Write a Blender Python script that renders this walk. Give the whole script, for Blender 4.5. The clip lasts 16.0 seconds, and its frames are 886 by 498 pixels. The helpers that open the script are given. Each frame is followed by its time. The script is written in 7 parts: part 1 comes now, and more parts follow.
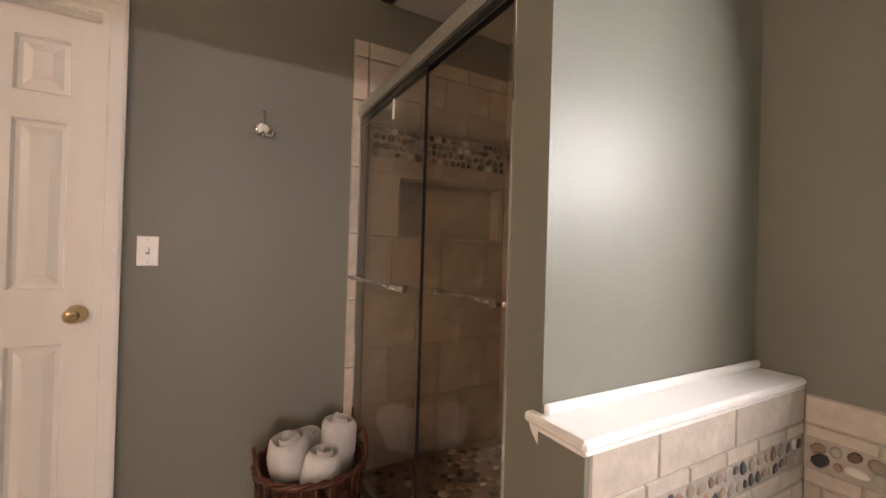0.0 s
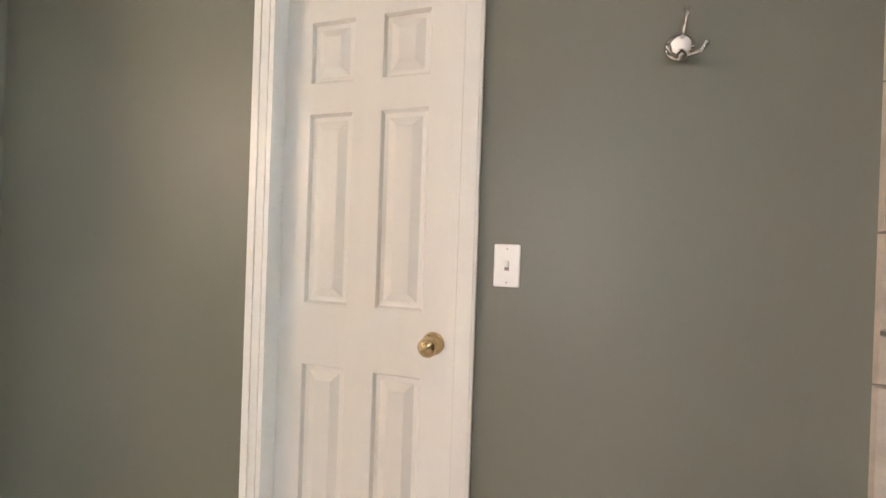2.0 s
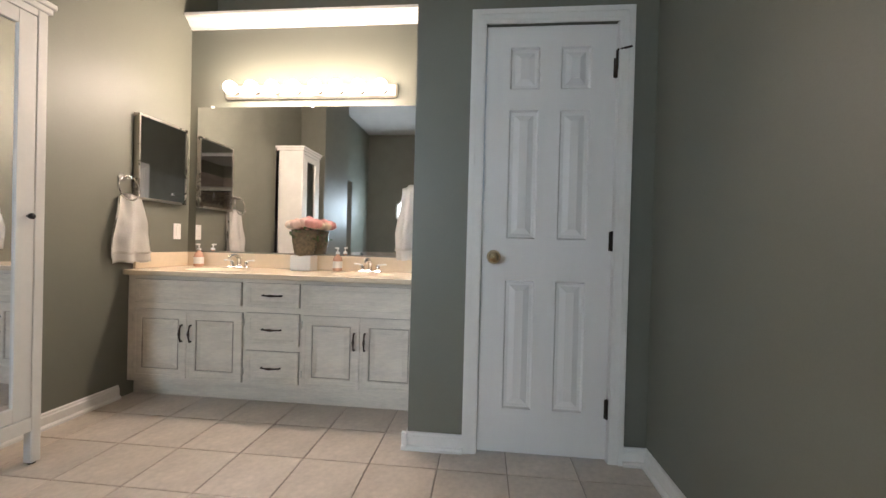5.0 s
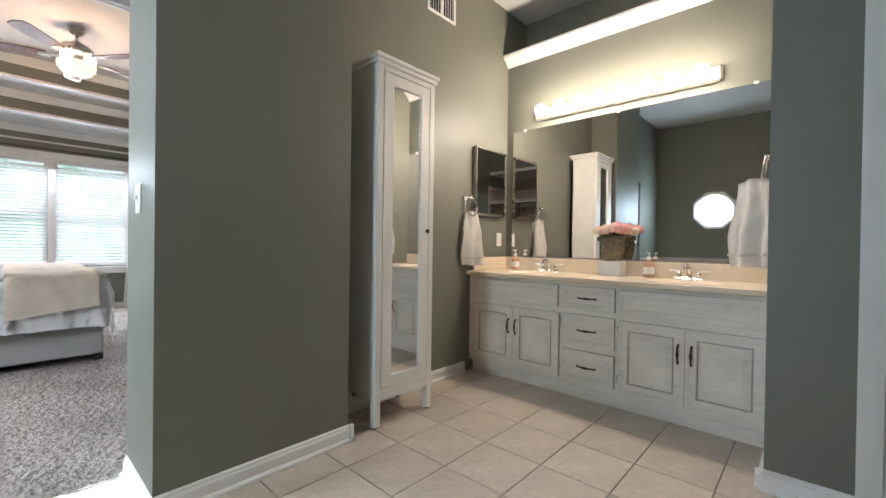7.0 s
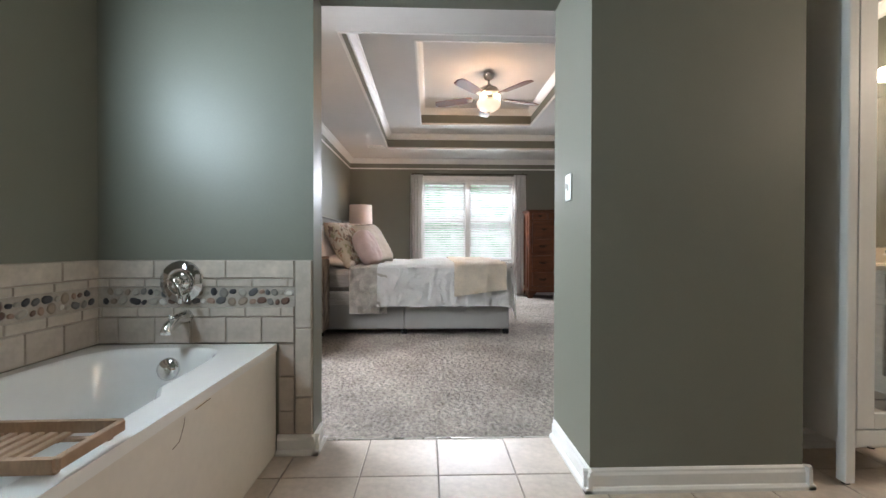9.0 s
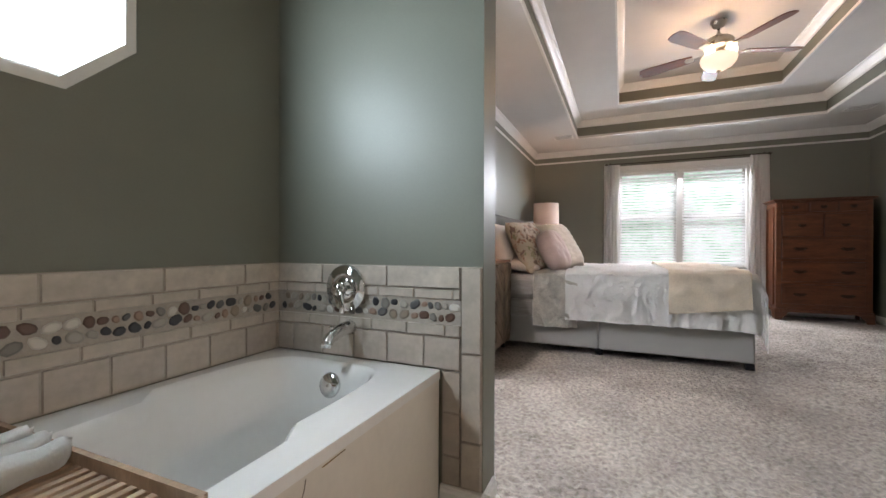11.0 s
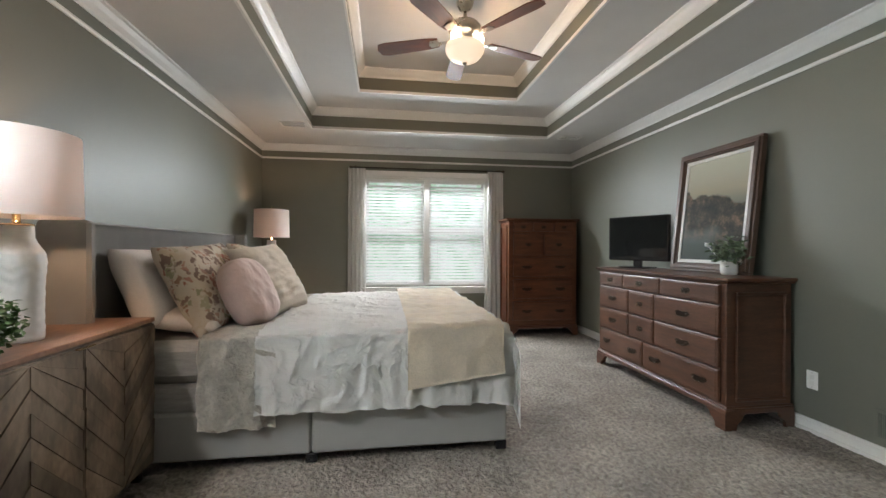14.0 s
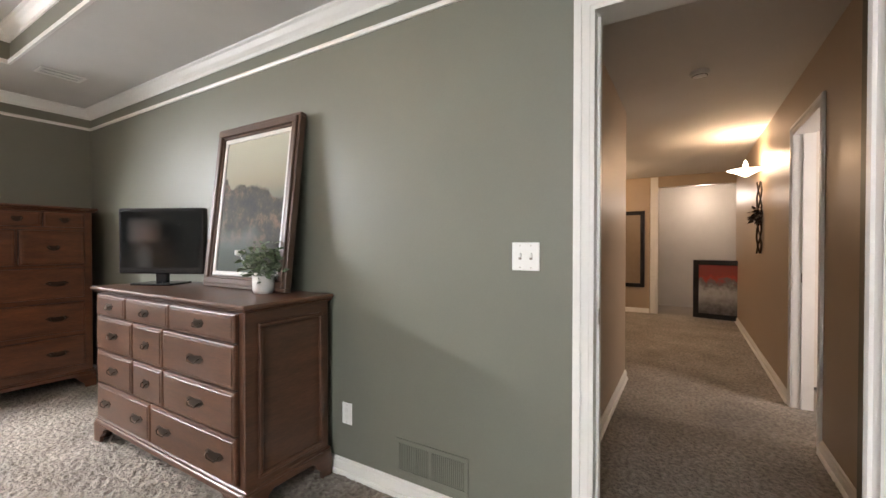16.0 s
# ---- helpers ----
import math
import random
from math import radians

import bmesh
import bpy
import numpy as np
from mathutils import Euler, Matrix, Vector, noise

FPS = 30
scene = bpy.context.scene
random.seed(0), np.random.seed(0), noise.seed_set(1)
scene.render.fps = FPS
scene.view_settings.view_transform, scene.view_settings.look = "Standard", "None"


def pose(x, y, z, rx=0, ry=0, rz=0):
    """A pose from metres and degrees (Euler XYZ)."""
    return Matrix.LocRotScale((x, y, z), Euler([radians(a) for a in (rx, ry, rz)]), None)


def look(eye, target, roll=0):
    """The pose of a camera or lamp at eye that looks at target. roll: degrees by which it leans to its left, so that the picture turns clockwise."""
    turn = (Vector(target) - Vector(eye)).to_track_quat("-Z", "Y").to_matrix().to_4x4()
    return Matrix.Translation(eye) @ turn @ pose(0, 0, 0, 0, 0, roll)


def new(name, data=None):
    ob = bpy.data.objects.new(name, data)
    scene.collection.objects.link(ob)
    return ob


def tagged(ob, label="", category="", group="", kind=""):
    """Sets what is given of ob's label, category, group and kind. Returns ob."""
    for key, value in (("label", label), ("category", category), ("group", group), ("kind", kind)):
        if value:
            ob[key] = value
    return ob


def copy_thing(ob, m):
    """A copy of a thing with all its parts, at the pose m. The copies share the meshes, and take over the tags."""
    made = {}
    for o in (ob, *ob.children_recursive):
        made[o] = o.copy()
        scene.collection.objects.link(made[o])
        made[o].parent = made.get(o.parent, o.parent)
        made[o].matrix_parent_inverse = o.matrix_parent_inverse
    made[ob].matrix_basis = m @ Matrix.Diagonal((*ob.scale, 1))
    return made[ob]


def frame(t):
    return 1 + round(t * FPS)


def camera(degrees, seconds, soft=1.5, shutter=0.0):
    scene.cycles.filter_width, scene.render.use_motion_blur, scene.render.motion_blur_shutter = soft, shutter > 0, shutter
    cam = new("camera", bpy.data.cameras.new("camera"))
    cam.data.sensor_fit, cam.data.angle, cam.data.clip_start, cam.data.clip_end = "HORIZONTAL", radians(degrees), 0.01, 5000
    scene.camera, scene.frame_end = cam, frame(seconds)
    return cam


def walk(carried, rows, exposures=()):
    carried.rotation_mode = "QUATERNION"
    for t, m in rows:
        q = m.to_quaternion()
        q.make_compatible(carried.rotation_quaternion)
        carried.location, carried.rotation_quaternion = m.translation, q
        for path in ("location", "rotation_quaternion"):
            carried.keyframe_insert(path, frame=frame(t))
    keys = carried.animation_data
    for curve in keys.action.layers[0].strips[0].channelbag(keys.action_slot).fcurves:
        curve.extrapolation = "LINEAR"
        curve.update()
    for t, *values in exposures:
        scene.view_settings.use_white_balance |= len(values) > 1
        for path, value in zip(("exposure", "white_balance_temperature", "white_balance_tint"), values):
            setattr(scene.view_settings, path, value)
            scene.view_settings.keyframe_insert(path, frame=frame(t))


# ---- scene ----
cam = camera(95.23, 16.0)
ROWS = [
    (0.0, 0.012, -0.002, 1.226, -29.15, 0.33, -1.67),
    (0.5, -0.017, 0.208, 1.252, -22.80, 0.30, -1.75),
    (1.0, -0.038, 0.397, 1.253, -13.76, 0.13, -1.78),
    (1.5, -0.089, 0.584, 1.226, -1.43, 0.09, -1.80),
    (2.0, -0.087, 0.837, 1.236, 16.23, -0.16, -1.96),
    (2.5, -0.215, 0.984, 1.194, 27.68, -0.14, -1.94),
    (3.0, -0.289, 1.146, 1.124, 44.31, -0.36, -1.80),
    (3.5, -0.379, 1.178, 1.061, 59.94, -0.22, -1.66),
    (4.0, -0.399, 1.192, 1.026, 73.97, -0.35, -1.68),
    (4.2, -0.396, 1.190, 1.018, 78.98, -0.41, -1.66),
    (6.3, -0.225, 1.028, 0.993, 118.60, -0.34, -1.05),
    (6.5, -0.206, 1.003, 0.994, 122.31, -0.36, -0.97),
    (7.0, -0.162, 0.941, 0.995, 132.41, -0.46, -0.79),
    (7.5, -0.094, 0.888, 0.985, 143.52, -0.47, -0.64),
    (8.0, -0.026, 0.843, 0.965, 154.94, -0.52, -0.48),
    (8.5, 0.028, 0.793, 0.940, 167.14, -0.52, -0.32),
    (9.0, 0.070, 0.707, 0.913, 178.11, -0.45, -0.10),
    (9.5, 0.125, 0.595, 0.879, 188.01, -0.34, 0.03),
    (10.0, 0.171, 0.476, 0.866, 196.53, -0.23, 0.09),
    (10.2, 0.168, 0.431, 0.868, 198.67, -0.22, 0.04),
    (12.3, 0.122, -0.307, 1.059, 206.02, -0.29, -0.27),
    (12.5, 0.117, -0.413, 1.078, 206.00, -0.28, -0.29),
    (13.0, 0.115, -0.689, 1.108, 197.29, -0.19, -0.29),
    (13.5, 0.093, -0.946, 1.140, 185.11, -0.18, -0.27),
    (14.0, -0.052, -1.208, 1.160, 171.70, -0.20, -0.20),
    (14.5, -0.237, -1.443, 1.202, 157.58, -0.32, -0.10),
    (15.0, -0.465, -1.629, 1.197, 142.92, -0.46, -0.17),
    (15.5, -0.809, -1.743, 1.216, 131.59, -0.61, -0.08),
    (16.0, -1.157, -1.850, 1.234, 121.08, -0.65, -0.04),
]
walk(cam, [(t, pose(x, y, z, 90 + pitch, roll, yaw) ) for t, x, y, z, yaw, pitch, roll in ROWS],
     [(0.0, 0.5, 7900, 34), (1.0, 0.95, 8700, 46), (2.0, 1.05, 6800, 22), (3.0, 0.85, 6450, 24), (4.0, 0.2, 6400, 22), (6.5, 0.08, 5950, 17), (8.0, -0.28, 6100, 14), (9.5, -0.22, 6400, 18), (12.5, -0.42, 6600, 20), (13.5, -0.66, 6700, 18), (14.5, -0.2, 6350, 7), (16.0, 0.28, 6900, 18)])

# ---- light and exposure ----
scene.view_settings.exposure = 0.0

world = bpy.data.worlds.new("world")
scene.world = world
world.use_nodes = True
wn = world.node_tree.nodes
sky = wn.new("ShaderNodeTexSky")
sky.sky_type, sky.sun_disc, sky.sun_elevation, sky.sun_rotation = "NISHITA", False, radians(50), radians(60)
world.node_tree.links.new(sky.outputs[0], wn["Background"].inputs[0])
wn["Background"].inputs[1].default_value = 0.12

sun = bpy.data.lights.new("sun", "SUN")
sun.energy, sun.angle, sun.color = 1.2, radians(20), (1.0, 0.96, 0.9)
sun_ob = new("sun", sun)
sun_ob.matrix_world = look((6 * math.sin(radians(60)), 6 * math.cos(radians(60)), 8), (0, 0, 0))


def area_lamp(name, m, width, height, watts, color, spread=180):
    data = bpy.data.lights.new(name, "AREA")
    data.shape, data.size, data.size_y, data.energy, data.color = "RECTANGLE", width, height, watts, color
    data.spread = radians(spread)
    ob = new(name, data)
    ob.matrix_world = m
    return ob


def bulb(name, place, watts, color, radius=0.04):
    data = bpy.data.lights.new(name, "POINT")
    data.energy, data.color, data.shadow_soft_size = watts, color, radius
    ob = new(name, data)
    ob.location = place
    return ob


DAY = (0.88, 0.95, 1.0)
WARM = (1.0, 0.70, 0.43)
SOFT = (1.0, 0.82, 0.62)
oct_ob = area_lamp("daylight_octagon", look((1.548, -0.235, 1.620), (0.60, -0.38, 1.42)), 0.5, 0.5, 32, (0.74, 0.94, 1.0))
oct_ob.data.shape = "DISK"
area_lamp("daylight_south", look((-0.64, -6.71, 2.03), (-0.64, -5.7, 1.28)), 1.58, 0.05, 108, DAY, 150)
area_lamp("sky_south", look((-0.64, -7.75, 2.7), (-0.64, -6.8, 1.35)), 2.0, 1.2, 230, DAY)
area_lamp("sky_east", look((2.5, -1.95, 2.7), (1.56, -1.95, 1.35)), 1.2, 1.2, 170, DAY)
area_lamp("daylight_east", look((1.495, -1.95, 2.03), (0.5, -1.95, 1.28)), 0.84, 0.05, 58, DAY, 150)
for k in range(8):
    bulb("vanity_bulb_light", (-3.06, -0.69 + k * 0.158, 2.10), 8.0, SOFT, 0.05)
bulb("fan_light", (-0.63, -4.13, 2.575), 8, WARM, 0.03)
for k in range(3):
    bulb("fan_light", (-0.635 + 0.115 * math.cos(radians(40 + 120 * k)), -4.13 + 0.115 * math.sin(radians(40 + 120 * k)), 2.69), 8, (1.0, 0.60, 0.32), 0.025)
bulb("table_lamp_light", (1.31, -2.93, 1.43), 12.5, (1.0, 0.66, 0.42), 0.025)
bulb("table_lamp_light", (1.22, -6.0, 1.43), 12.5, (1.0, 0.66, 0.42), 0.025)
bulb("sconce_light", (-6.6, -1.31, 2.13), 16, WARM, 0.06)
# Out-of-view bulb added to brighten the hallway.
bulb("hall_fill_light", (-8.2, -3.4, 2.2), 34, WARM, 0.1)
bulb("stairwell_light", (-10.1, -1.6, 2.1), 13, (1.0, 0.9, 0.78), 0.1)
# Unseen panel added so the side room looks bright through its doorway.
area_lamp("side_room_fill_light", look((-4.4, 0.5, 1.5), (-5.3, -1.2, 1.2)), 0.8, 1.4, 46, (1.0, 0.93, 0.88))

# ---- materials ----
def tree(name):
    m = bpy.data.materials.new(name)
    m.use_nodes = True
    return m, m.node_tree, m.node_tree.nodes["Principled BSDF"]


def add(nt, kind, **values):
    n = nt.nodes.new("ShaderNode" + kind)
    for key, value in values.items():
        n.inputs[key].default_value = value
    return n


def ramp(nt, source, stops):
    n = nt.nodes.new("ShaderNodeValToRGB")
    while len(n.color_ramp.elements) < len(stops):
        n.color_ramp.elements.new(0.5)
    for e, (at, c) in zip(n.color_ramp.elements, stops):
        e.position, e.color = at, (*c, 1)
    nt.links.new(source, n.inputs[0])
    return n


def surface(name, base, rough=0.5, metal=0.0, vary=0.12, scale=3.0, fine=90.0, bump=0.15, depth=0.002, stretch=(1, 1, 1), second=None, patch=0.5, coat=0.0, random_tone=0.0, sheen=0.0):
    """A surface with broad patches and fine grain, at true size."""
    m, nt, b = tree(name)
    co = nt.nodes.new("ShaderNodeTexCoord")
    mp = add(nt, "Mapping", Scale=stretch)
    nt.links.new(co.outputs["Object"], mp.inputs[0])
    big = add(nt, "TexNoise", Scale=scale, Detail=4.0, Roughness=0.6)
    small = add(nt, "TexNoise", Scale=fine, Detail=3.0)
    nt.links.new(mp.outputs[0], big.inputs["Vector"])
    nt.links.new(mp.outputs[0], small.inputs["Vector"])
    second = second or tuple(c * (1 - vary) for c in base)
    top = tuple(min(1, c * (1 + vary * 0.5)) for c in base)
    r = ramp(nt, big.outputs[0], [(0.5 - patch * 0.4, second), (0.5 + patch * 0.4, top)])
    out = r.outputs[0]
    mix = nt.nodes.new("ShaderNodeMix")
    mix.data_type, mix.blend_type = "RGBA", "MULTIPLY"
    g = ramp(nt, small.outputs[0], [(0.3, (1 - vary,) * 3), (0.7, (1, 1, 1))])
    mix.inputs[0].default_value = 0.7
    nt.links.new(out, mix.inputs[6])
    nt.links.new(g.outputs[0], mix.inputs[7])
    out = mix.outputs[2]
    if random_tone:
        info = nt.nodes.new("ShaderNodeObjectInfo")
        rr = ramp(nt, info.outputs["Random"], [(0, (1 - random_tone,) * 3), (1, (1, 1, 1))])
        mix2 = nt.nodes.new("ShaderNodeMix")
        mix2.data_type, mix2.blend_type = "RGBA", "MULTIPLY"
        mix2.inputs[0].default_value = 1
        nt.links.new(out, mix2.inputs[6])
        nt.links.new(rr.outputs[0], mix2.inputs[7])
        out = mix2.outputs[2]
    nt.links.new(out, b.inputs["Base Color"])
    b.inputs["Metallic"].default_value = metal
    rmp = add(nt, "MapRange")
    rmp.inputs[3].default_value, rmp.inputs[4].default_value = max(0.02, rough * 0.85), min(1, rough * 1.15)
    nt.links.new(big.outputs[0], rmp.inputs[0])
    nt.links.new(rmp.outputs[0], b.inputs["Roughness"])
    if coat:
        b.inputs["Coat Weight"].default_value = coat
        b.inputs["Coat Roughness"].default_value = 0.2
    if sheen:
        b.inputs["Sheen Weight"].default_value = sheen
    if bump:
        bp = add(nt, "Bump", Strength=bump, Distance=depth)
        nt.links.new(small.outputs[0], bp.inputs["Height"])
        nt.links.new(bp.outputs[0], b.inputs["Normal"])
    return m


def metal(name, base, rough=0.15):
    return surface(name, base, rough, 1.0, vary=0.06, scale=12, fine=200, bump=0.02, depth=0.0005)


def glowing(name, color, strength, base=(0.8, 0.8, 0.8)):
    m, nt, b = tree(name)
    b.inputs["Base Color"].default_value = (*base, 1)
    b.inputs["Emission Color"].default_value = (*color, 1)
    b.inputs["Emission Strength"].default_value = strength
    b.inputs["Roughness"].default_value = 0.4
    return m


WALL = surface("sage_wall_paint", (0.172, 0.175, 0.141), 0.47, vary=0.06, scale=1.2, fine=160, bump=0.12, depth=0.001)
HALLPAINT = surface("tan_wall_paint", (0.42, 0.33, 0.24), 0.4, vary=0.06, scale=1.2, fine=160, bump=0.12, depth=0.001)
CEIL = surface("white_ceiling_paint", (0.62, 0.61, 0.59), 0.85, vary=0.05, scale=2, fine=110, bump=0.5, depth=0.003)
TRIM = surface("white_trim_paint", (0.78, 0.77, 0.74), 0.38, vary=0.04, scale=4, fine=60, bump=0.05, depth=0.0008)
DOORPAINT = surface("white_door_paint", (0.77, 0.76, 0.74), 0.38, vary=0.025, scale=2, fine=60, bump=0.12, depth=0.0008, stretch=(6, 6, 1))
TILE = surface("beige_ceramic_tile", (0.62, 0.535, 0.455), 0.35, vary=0.16, scale=5, fine=40, bump=0.15, depth=0.002, random_tone=0.14)
WALLTILE = surface("stone_look_wall_tile", (0.53, 0.455, 0.39), 0.38, vary=0.2, scale=6, fine=35, bump=0.25, depth=0.003, random_tone=0.16)
GROUT = surface("grey_grout", (0.3, 0.26, 0.22), 0.9, vary=0.15, scale=8, fine=200, bump=0.3)
CARPET = surface("grey_beige_carpet", (0.335, 0.295, 0.252), 0.98, vary=0.74, scale=2.2, fine=42, bump=1.0, depth=0.03, second=(0.27, 0.237, 0.203))
TUB = surface("white_tub_acrylic", (0.8, 0.79, 0.77), 0.16, vary=0.03, scale=3, fine=40, bump=0.02)
TUBSIDE = surface("cream_tub_skirt", (0.68, 0.63, 0.56), 0.35, vary=0.06, scale=3, fine=40, bump=0.04)
CHROME = metal("polished_chrome", (0.8, 0.8, 0.8), 0.08)
NICKEL = metal("brushed_nickel", (0.55, 0.52, 0.47), 0.28)
PALENICKEL = metal("pale_satin_nickel", (0.80, 0.77, 0.71), 0.42)
BRASS = metal("antique_brass", (0.6, 0.47, 0.28), 0.2)
IRON = metal("dark_bronze", (0.06, 0.045, 0.035), 0.4)
MIRROR = metal("mirror_silver", (0.9, 0.9, 0.9), 0.01)
VANITY = surface("whitewashed_wood", (0.80, 0.74, 0.65), 0.5, vary=0.16, scale=3, fine=25, bump=0.25, depth=0.001, stretch=(1, 1, 5))
COUNTER = surface("cream_cultured_marble", (0.78, 0.66, 0.5), 0.2, vary=0.06, scale=4, fine=30, bump=0.02)
CHERRY = surface("cherry_wood", (0.13, 0.042, 0.016), 0.35, vary=0.45, scale=3, fine=30, bump=0.15, depth=0.0006, stretch=(1, 1, 6), coat=0.2)
WALNUT = surface("brown_dresser_wood", (0.112, 0.047, 0.025), 0.42, vary=0.4, scale=3, fine=30, bump=0.15, depth=0.0006, stretch=(1, 1, 6), coat=0.2)
GREYWOOD = surface("weathered_grey_wood", (0.36, 0.275, 0.20), 0.55, second=(0.085, 0.058, 0.04), vary=0.4, scale=2.6, fine=22, bump=0.4, depth=0.001, stretch=(3, 2.2, 1), patch=0.42, random_tone=0.4)
PALEWOOD = surface("pale_teak_wood", (0.42, 0.27, 0.17), 0.55, vary=0.3, scale=4, fine=40, bump=0.3, depth=0.001, stretch=(4, 1, 1))
def creased(m, size, strength, depth):
    """Adds the long thin creases of washed cotton to a surface's relief."""
    nt, b = m.node_tree, m.node_tree.nodes["Principled BSDF"]
    co = nt.nodes.new("ShaderNodeTexCoord")
    warp = add(nt, "TexNoise", Scale=size * 0.4, Detail=2.0)
    nt.links.new(co.outputs["Object"], warp.inputs["Vector"])
    mixv = nt.nodes.new("ShaderNodeMix")
    mixv.data_type = "VECTOR"
    mixv.inputs[0].default_value = 0.22
    nt.links.new(co.outputs["Object"], mixv.inputs[4])
    nt.links.new(warp.outputs[1], mixv.inputs[5])
    n = add(nt, "TexNoise", Scale=size, Detail=3.0, Roughness=0.5)
    nt.links.new(mixv.outputs[1], n.inputs["Vector"])
    sub = nt.nodes.new("ShaderNodeMath")
    sub.operation = "SUBTRACT"
    sub.inputs[1].default_value = 0.5
    nt.links.new(n.outputs[0], sub.inputs[0])
    ab = nt.nodes.new("ShaderNodeMath")
    ab.operation = "ABSOLUTE"
    nt.links.new(sub.outputs[0], ab.inputs[0])
    fold = ramp(nt, ab.outputs[0], [(0.0, (1, 1, 1)), (0.09, (0.45, 0.45, 0.45)), (0.28, (0, 0, 0))])
    bp = add(nt, "Bump", Strength=strength, Distance=depth)
    nt.links.new(fold.outputs[0], bp.inputs["Height"])
    old = b.inputs["Normal"].links
    if old:
        nt.links.new(old[0].from_socket, bp.inputs["Normal"])
    nt.links.new(bp.outputs[0], b.inputs["Normal"])
    return m


LINEN = surface("white_linen", (0.84, 0.82, 0.78), 0.9, vary=0.04, scale=5, fine=200, bump=0.4, sheen=0.2)
CREAM = surface("cream_knit", (0.90, 0.79, 0.63), 0.95, vary=0.12, scale=8, fine=110, bump=0.8, depth=0.004, sheen=0.3)
BEDCLOTH = surface("grey_bed_upholstery", (0.32, 0.31, 0.29), 0.85, vary=0.08, scale=3, fine=300, bump=0.4)
DUVETCOTTON = creased(surface("rumpled_white_cotton", (0.88, 0.865, 0.83), 0.9, vary=0.05, scale=3, fine=160, bump=0.3, sheen=0.2), 8.0, 0.65, 0.015)
PINK = surface("blush_velvet", (0.58, 0.41, 0.35), 0.8, vary=0.16, scale=6, fine=200, bump=0.3, sheen=0.5)
TERRY = surface("white_terry_towel", (0.90, 0.885, 0.86), 0.95, vary=0.05, scale=10, fine=180, bump=0.4, depth=0.003, sheen=0.3)
PLASTIC = surface("white_switch_plastic", (0.82, 0.81, 0.79), 0.3, vary=0.02, bump=0.0)
BLACK = surface("black_plastic", (0.012, 0.012, 0.014), 0.25, vary=0.05, bump=0.0)
LAMPGLASS = glowing("frosted_bulb_glass", (1.0, 0.85, 0.6), 14)


# ---- builders ----
def box(bm, x0, x1, y0, y1, z0, z1, bevel=0.0, seg=1):
    b = bmesh.ops.create_cube(bm, size=1)["verts"]
    for v in b:
        v.co = Vector((x0 + (v.co.x + 0.5) * (x1 - x0), y0 + (v.co.y + 0.5) * (y1 - y0), z0 + (v.co.z + 0.5) * (z1 - z0)))
    if bevel:
        bmesh.ops.bevel(bm, geom=list({e for v in b for e in v.link_edges}), offset=bevel, segments=seg, affect="EDGES", profile=0.5, clamp_overlap=True)
    return b


def turned(bm, profile, at=(0, 0, 0), steps=24, axis="z", cap=True):
    """A turned shape from rows (radius, height)."""
    rings = []
    for r, h in profile:
        ring = []
        for k in range(steps):
            a = 2 * math.pi * k / steps
            p = (r * math.cos(a), r * math.sin(a), h)
            if axis == "x":
                p = (h, r * math.cos(a), r * math.sin(a))
            if axis == "y":
                p = (r * math.sin(a), h, r * math.cos(a))
            ring.append(bm.verts.new(Vector(p) + Vector(at)))
        rings.append(ring)
    for a, b in zip(rings, rings[1:]):
        for k in range(steps):
            f = bm.faces.new((a[k], a[(k + 1) % steps], b[(k + 1) % steps], b[k]))
            f.smooth = True
    if cap:
        bm.faces.new(rings[0][::-1])
        bm.faces.new(rings[-1])


def tube(bm, points, r, steps=10):
    """A round bar along points."""
    rings = []
    pts = [Vector(p) for p in points]
    for k, p in enumerate(pts):
        d = (pts[min(k + 1, len(pts) - 1)] - pts[max(k - 1, 0)]).normalized()
        q = d.to_track_quat("Z", "Y")
        rr = r[k] if isinstance(r, (list, tuple)) else r
        rings.append([bm.verts.new(p + q @ Vector((rr * math.cos(2 * math.pi * j / steps), rr * math.sin(2 * math.pi * j / steps), 0))) for j in range(steps)])
    for a, b in zip(rings, rings[1:]):
        best = min(range(steps), key=lambda s: (a[0].co - b[s].co).length)
        b = b[best:] + b[:best]
        for j in range(steps):
            bm.faces.new((a[j], a[(j + 1) % steps], b[(j + 1) % steps], b[j])).smooth = True
    bm.faces.new(rings[0][::-1])
    bm.faces.new(rings[-1])


def sweep(bm, profile, x0, x1, along="x"):
    """A moulding: the profile's (out, up) rows carried along an axis."""
    ends = []
    for s in (x0, x1):
        ends.append([bm.verts.new((s, o, u) if along == "x" else (o, s, u)) for o, u in profile])
    n = len(profile)
    for k in range(n):
        bm.faces.new((ends[0][k], ends[0][(k + 1) % n], ends[1][(k + 1) % n], ends[1][k]))
    bm.faces.new(ends[0][::-1])
    bm.faces.new(ends[1])


def prism(bm, outline, z0, z1, axis="z"):
    def place(a, b, c):
        return {"z": (a, b, c), "x": (c, a, b), "y": (a, c, b)}[axis]
    lo = [bm.verts.new(place(a, b, z0)) for a, b in outline]
    hi = [bm.verts.new(place(a, b, z1)) for a, b in outline]
    n = len(outline)
    for k in range(n):
        bm.faces.new((lo[k], lo[(k + 1) % n], hi[(k + 1) % n], hi[k]))
    bm.faces.new(lo[::-1])
    bm.faces.new(hi)


def mesh_of(name, bm, material):
    bmesh.ops.recalc_face_normals(bm, faces=bm.faces)
    me = bpy.data.meshes.new(name)
    bm.to_mesh(me)
    bm.free()
    me.materials.append(material)
    return me


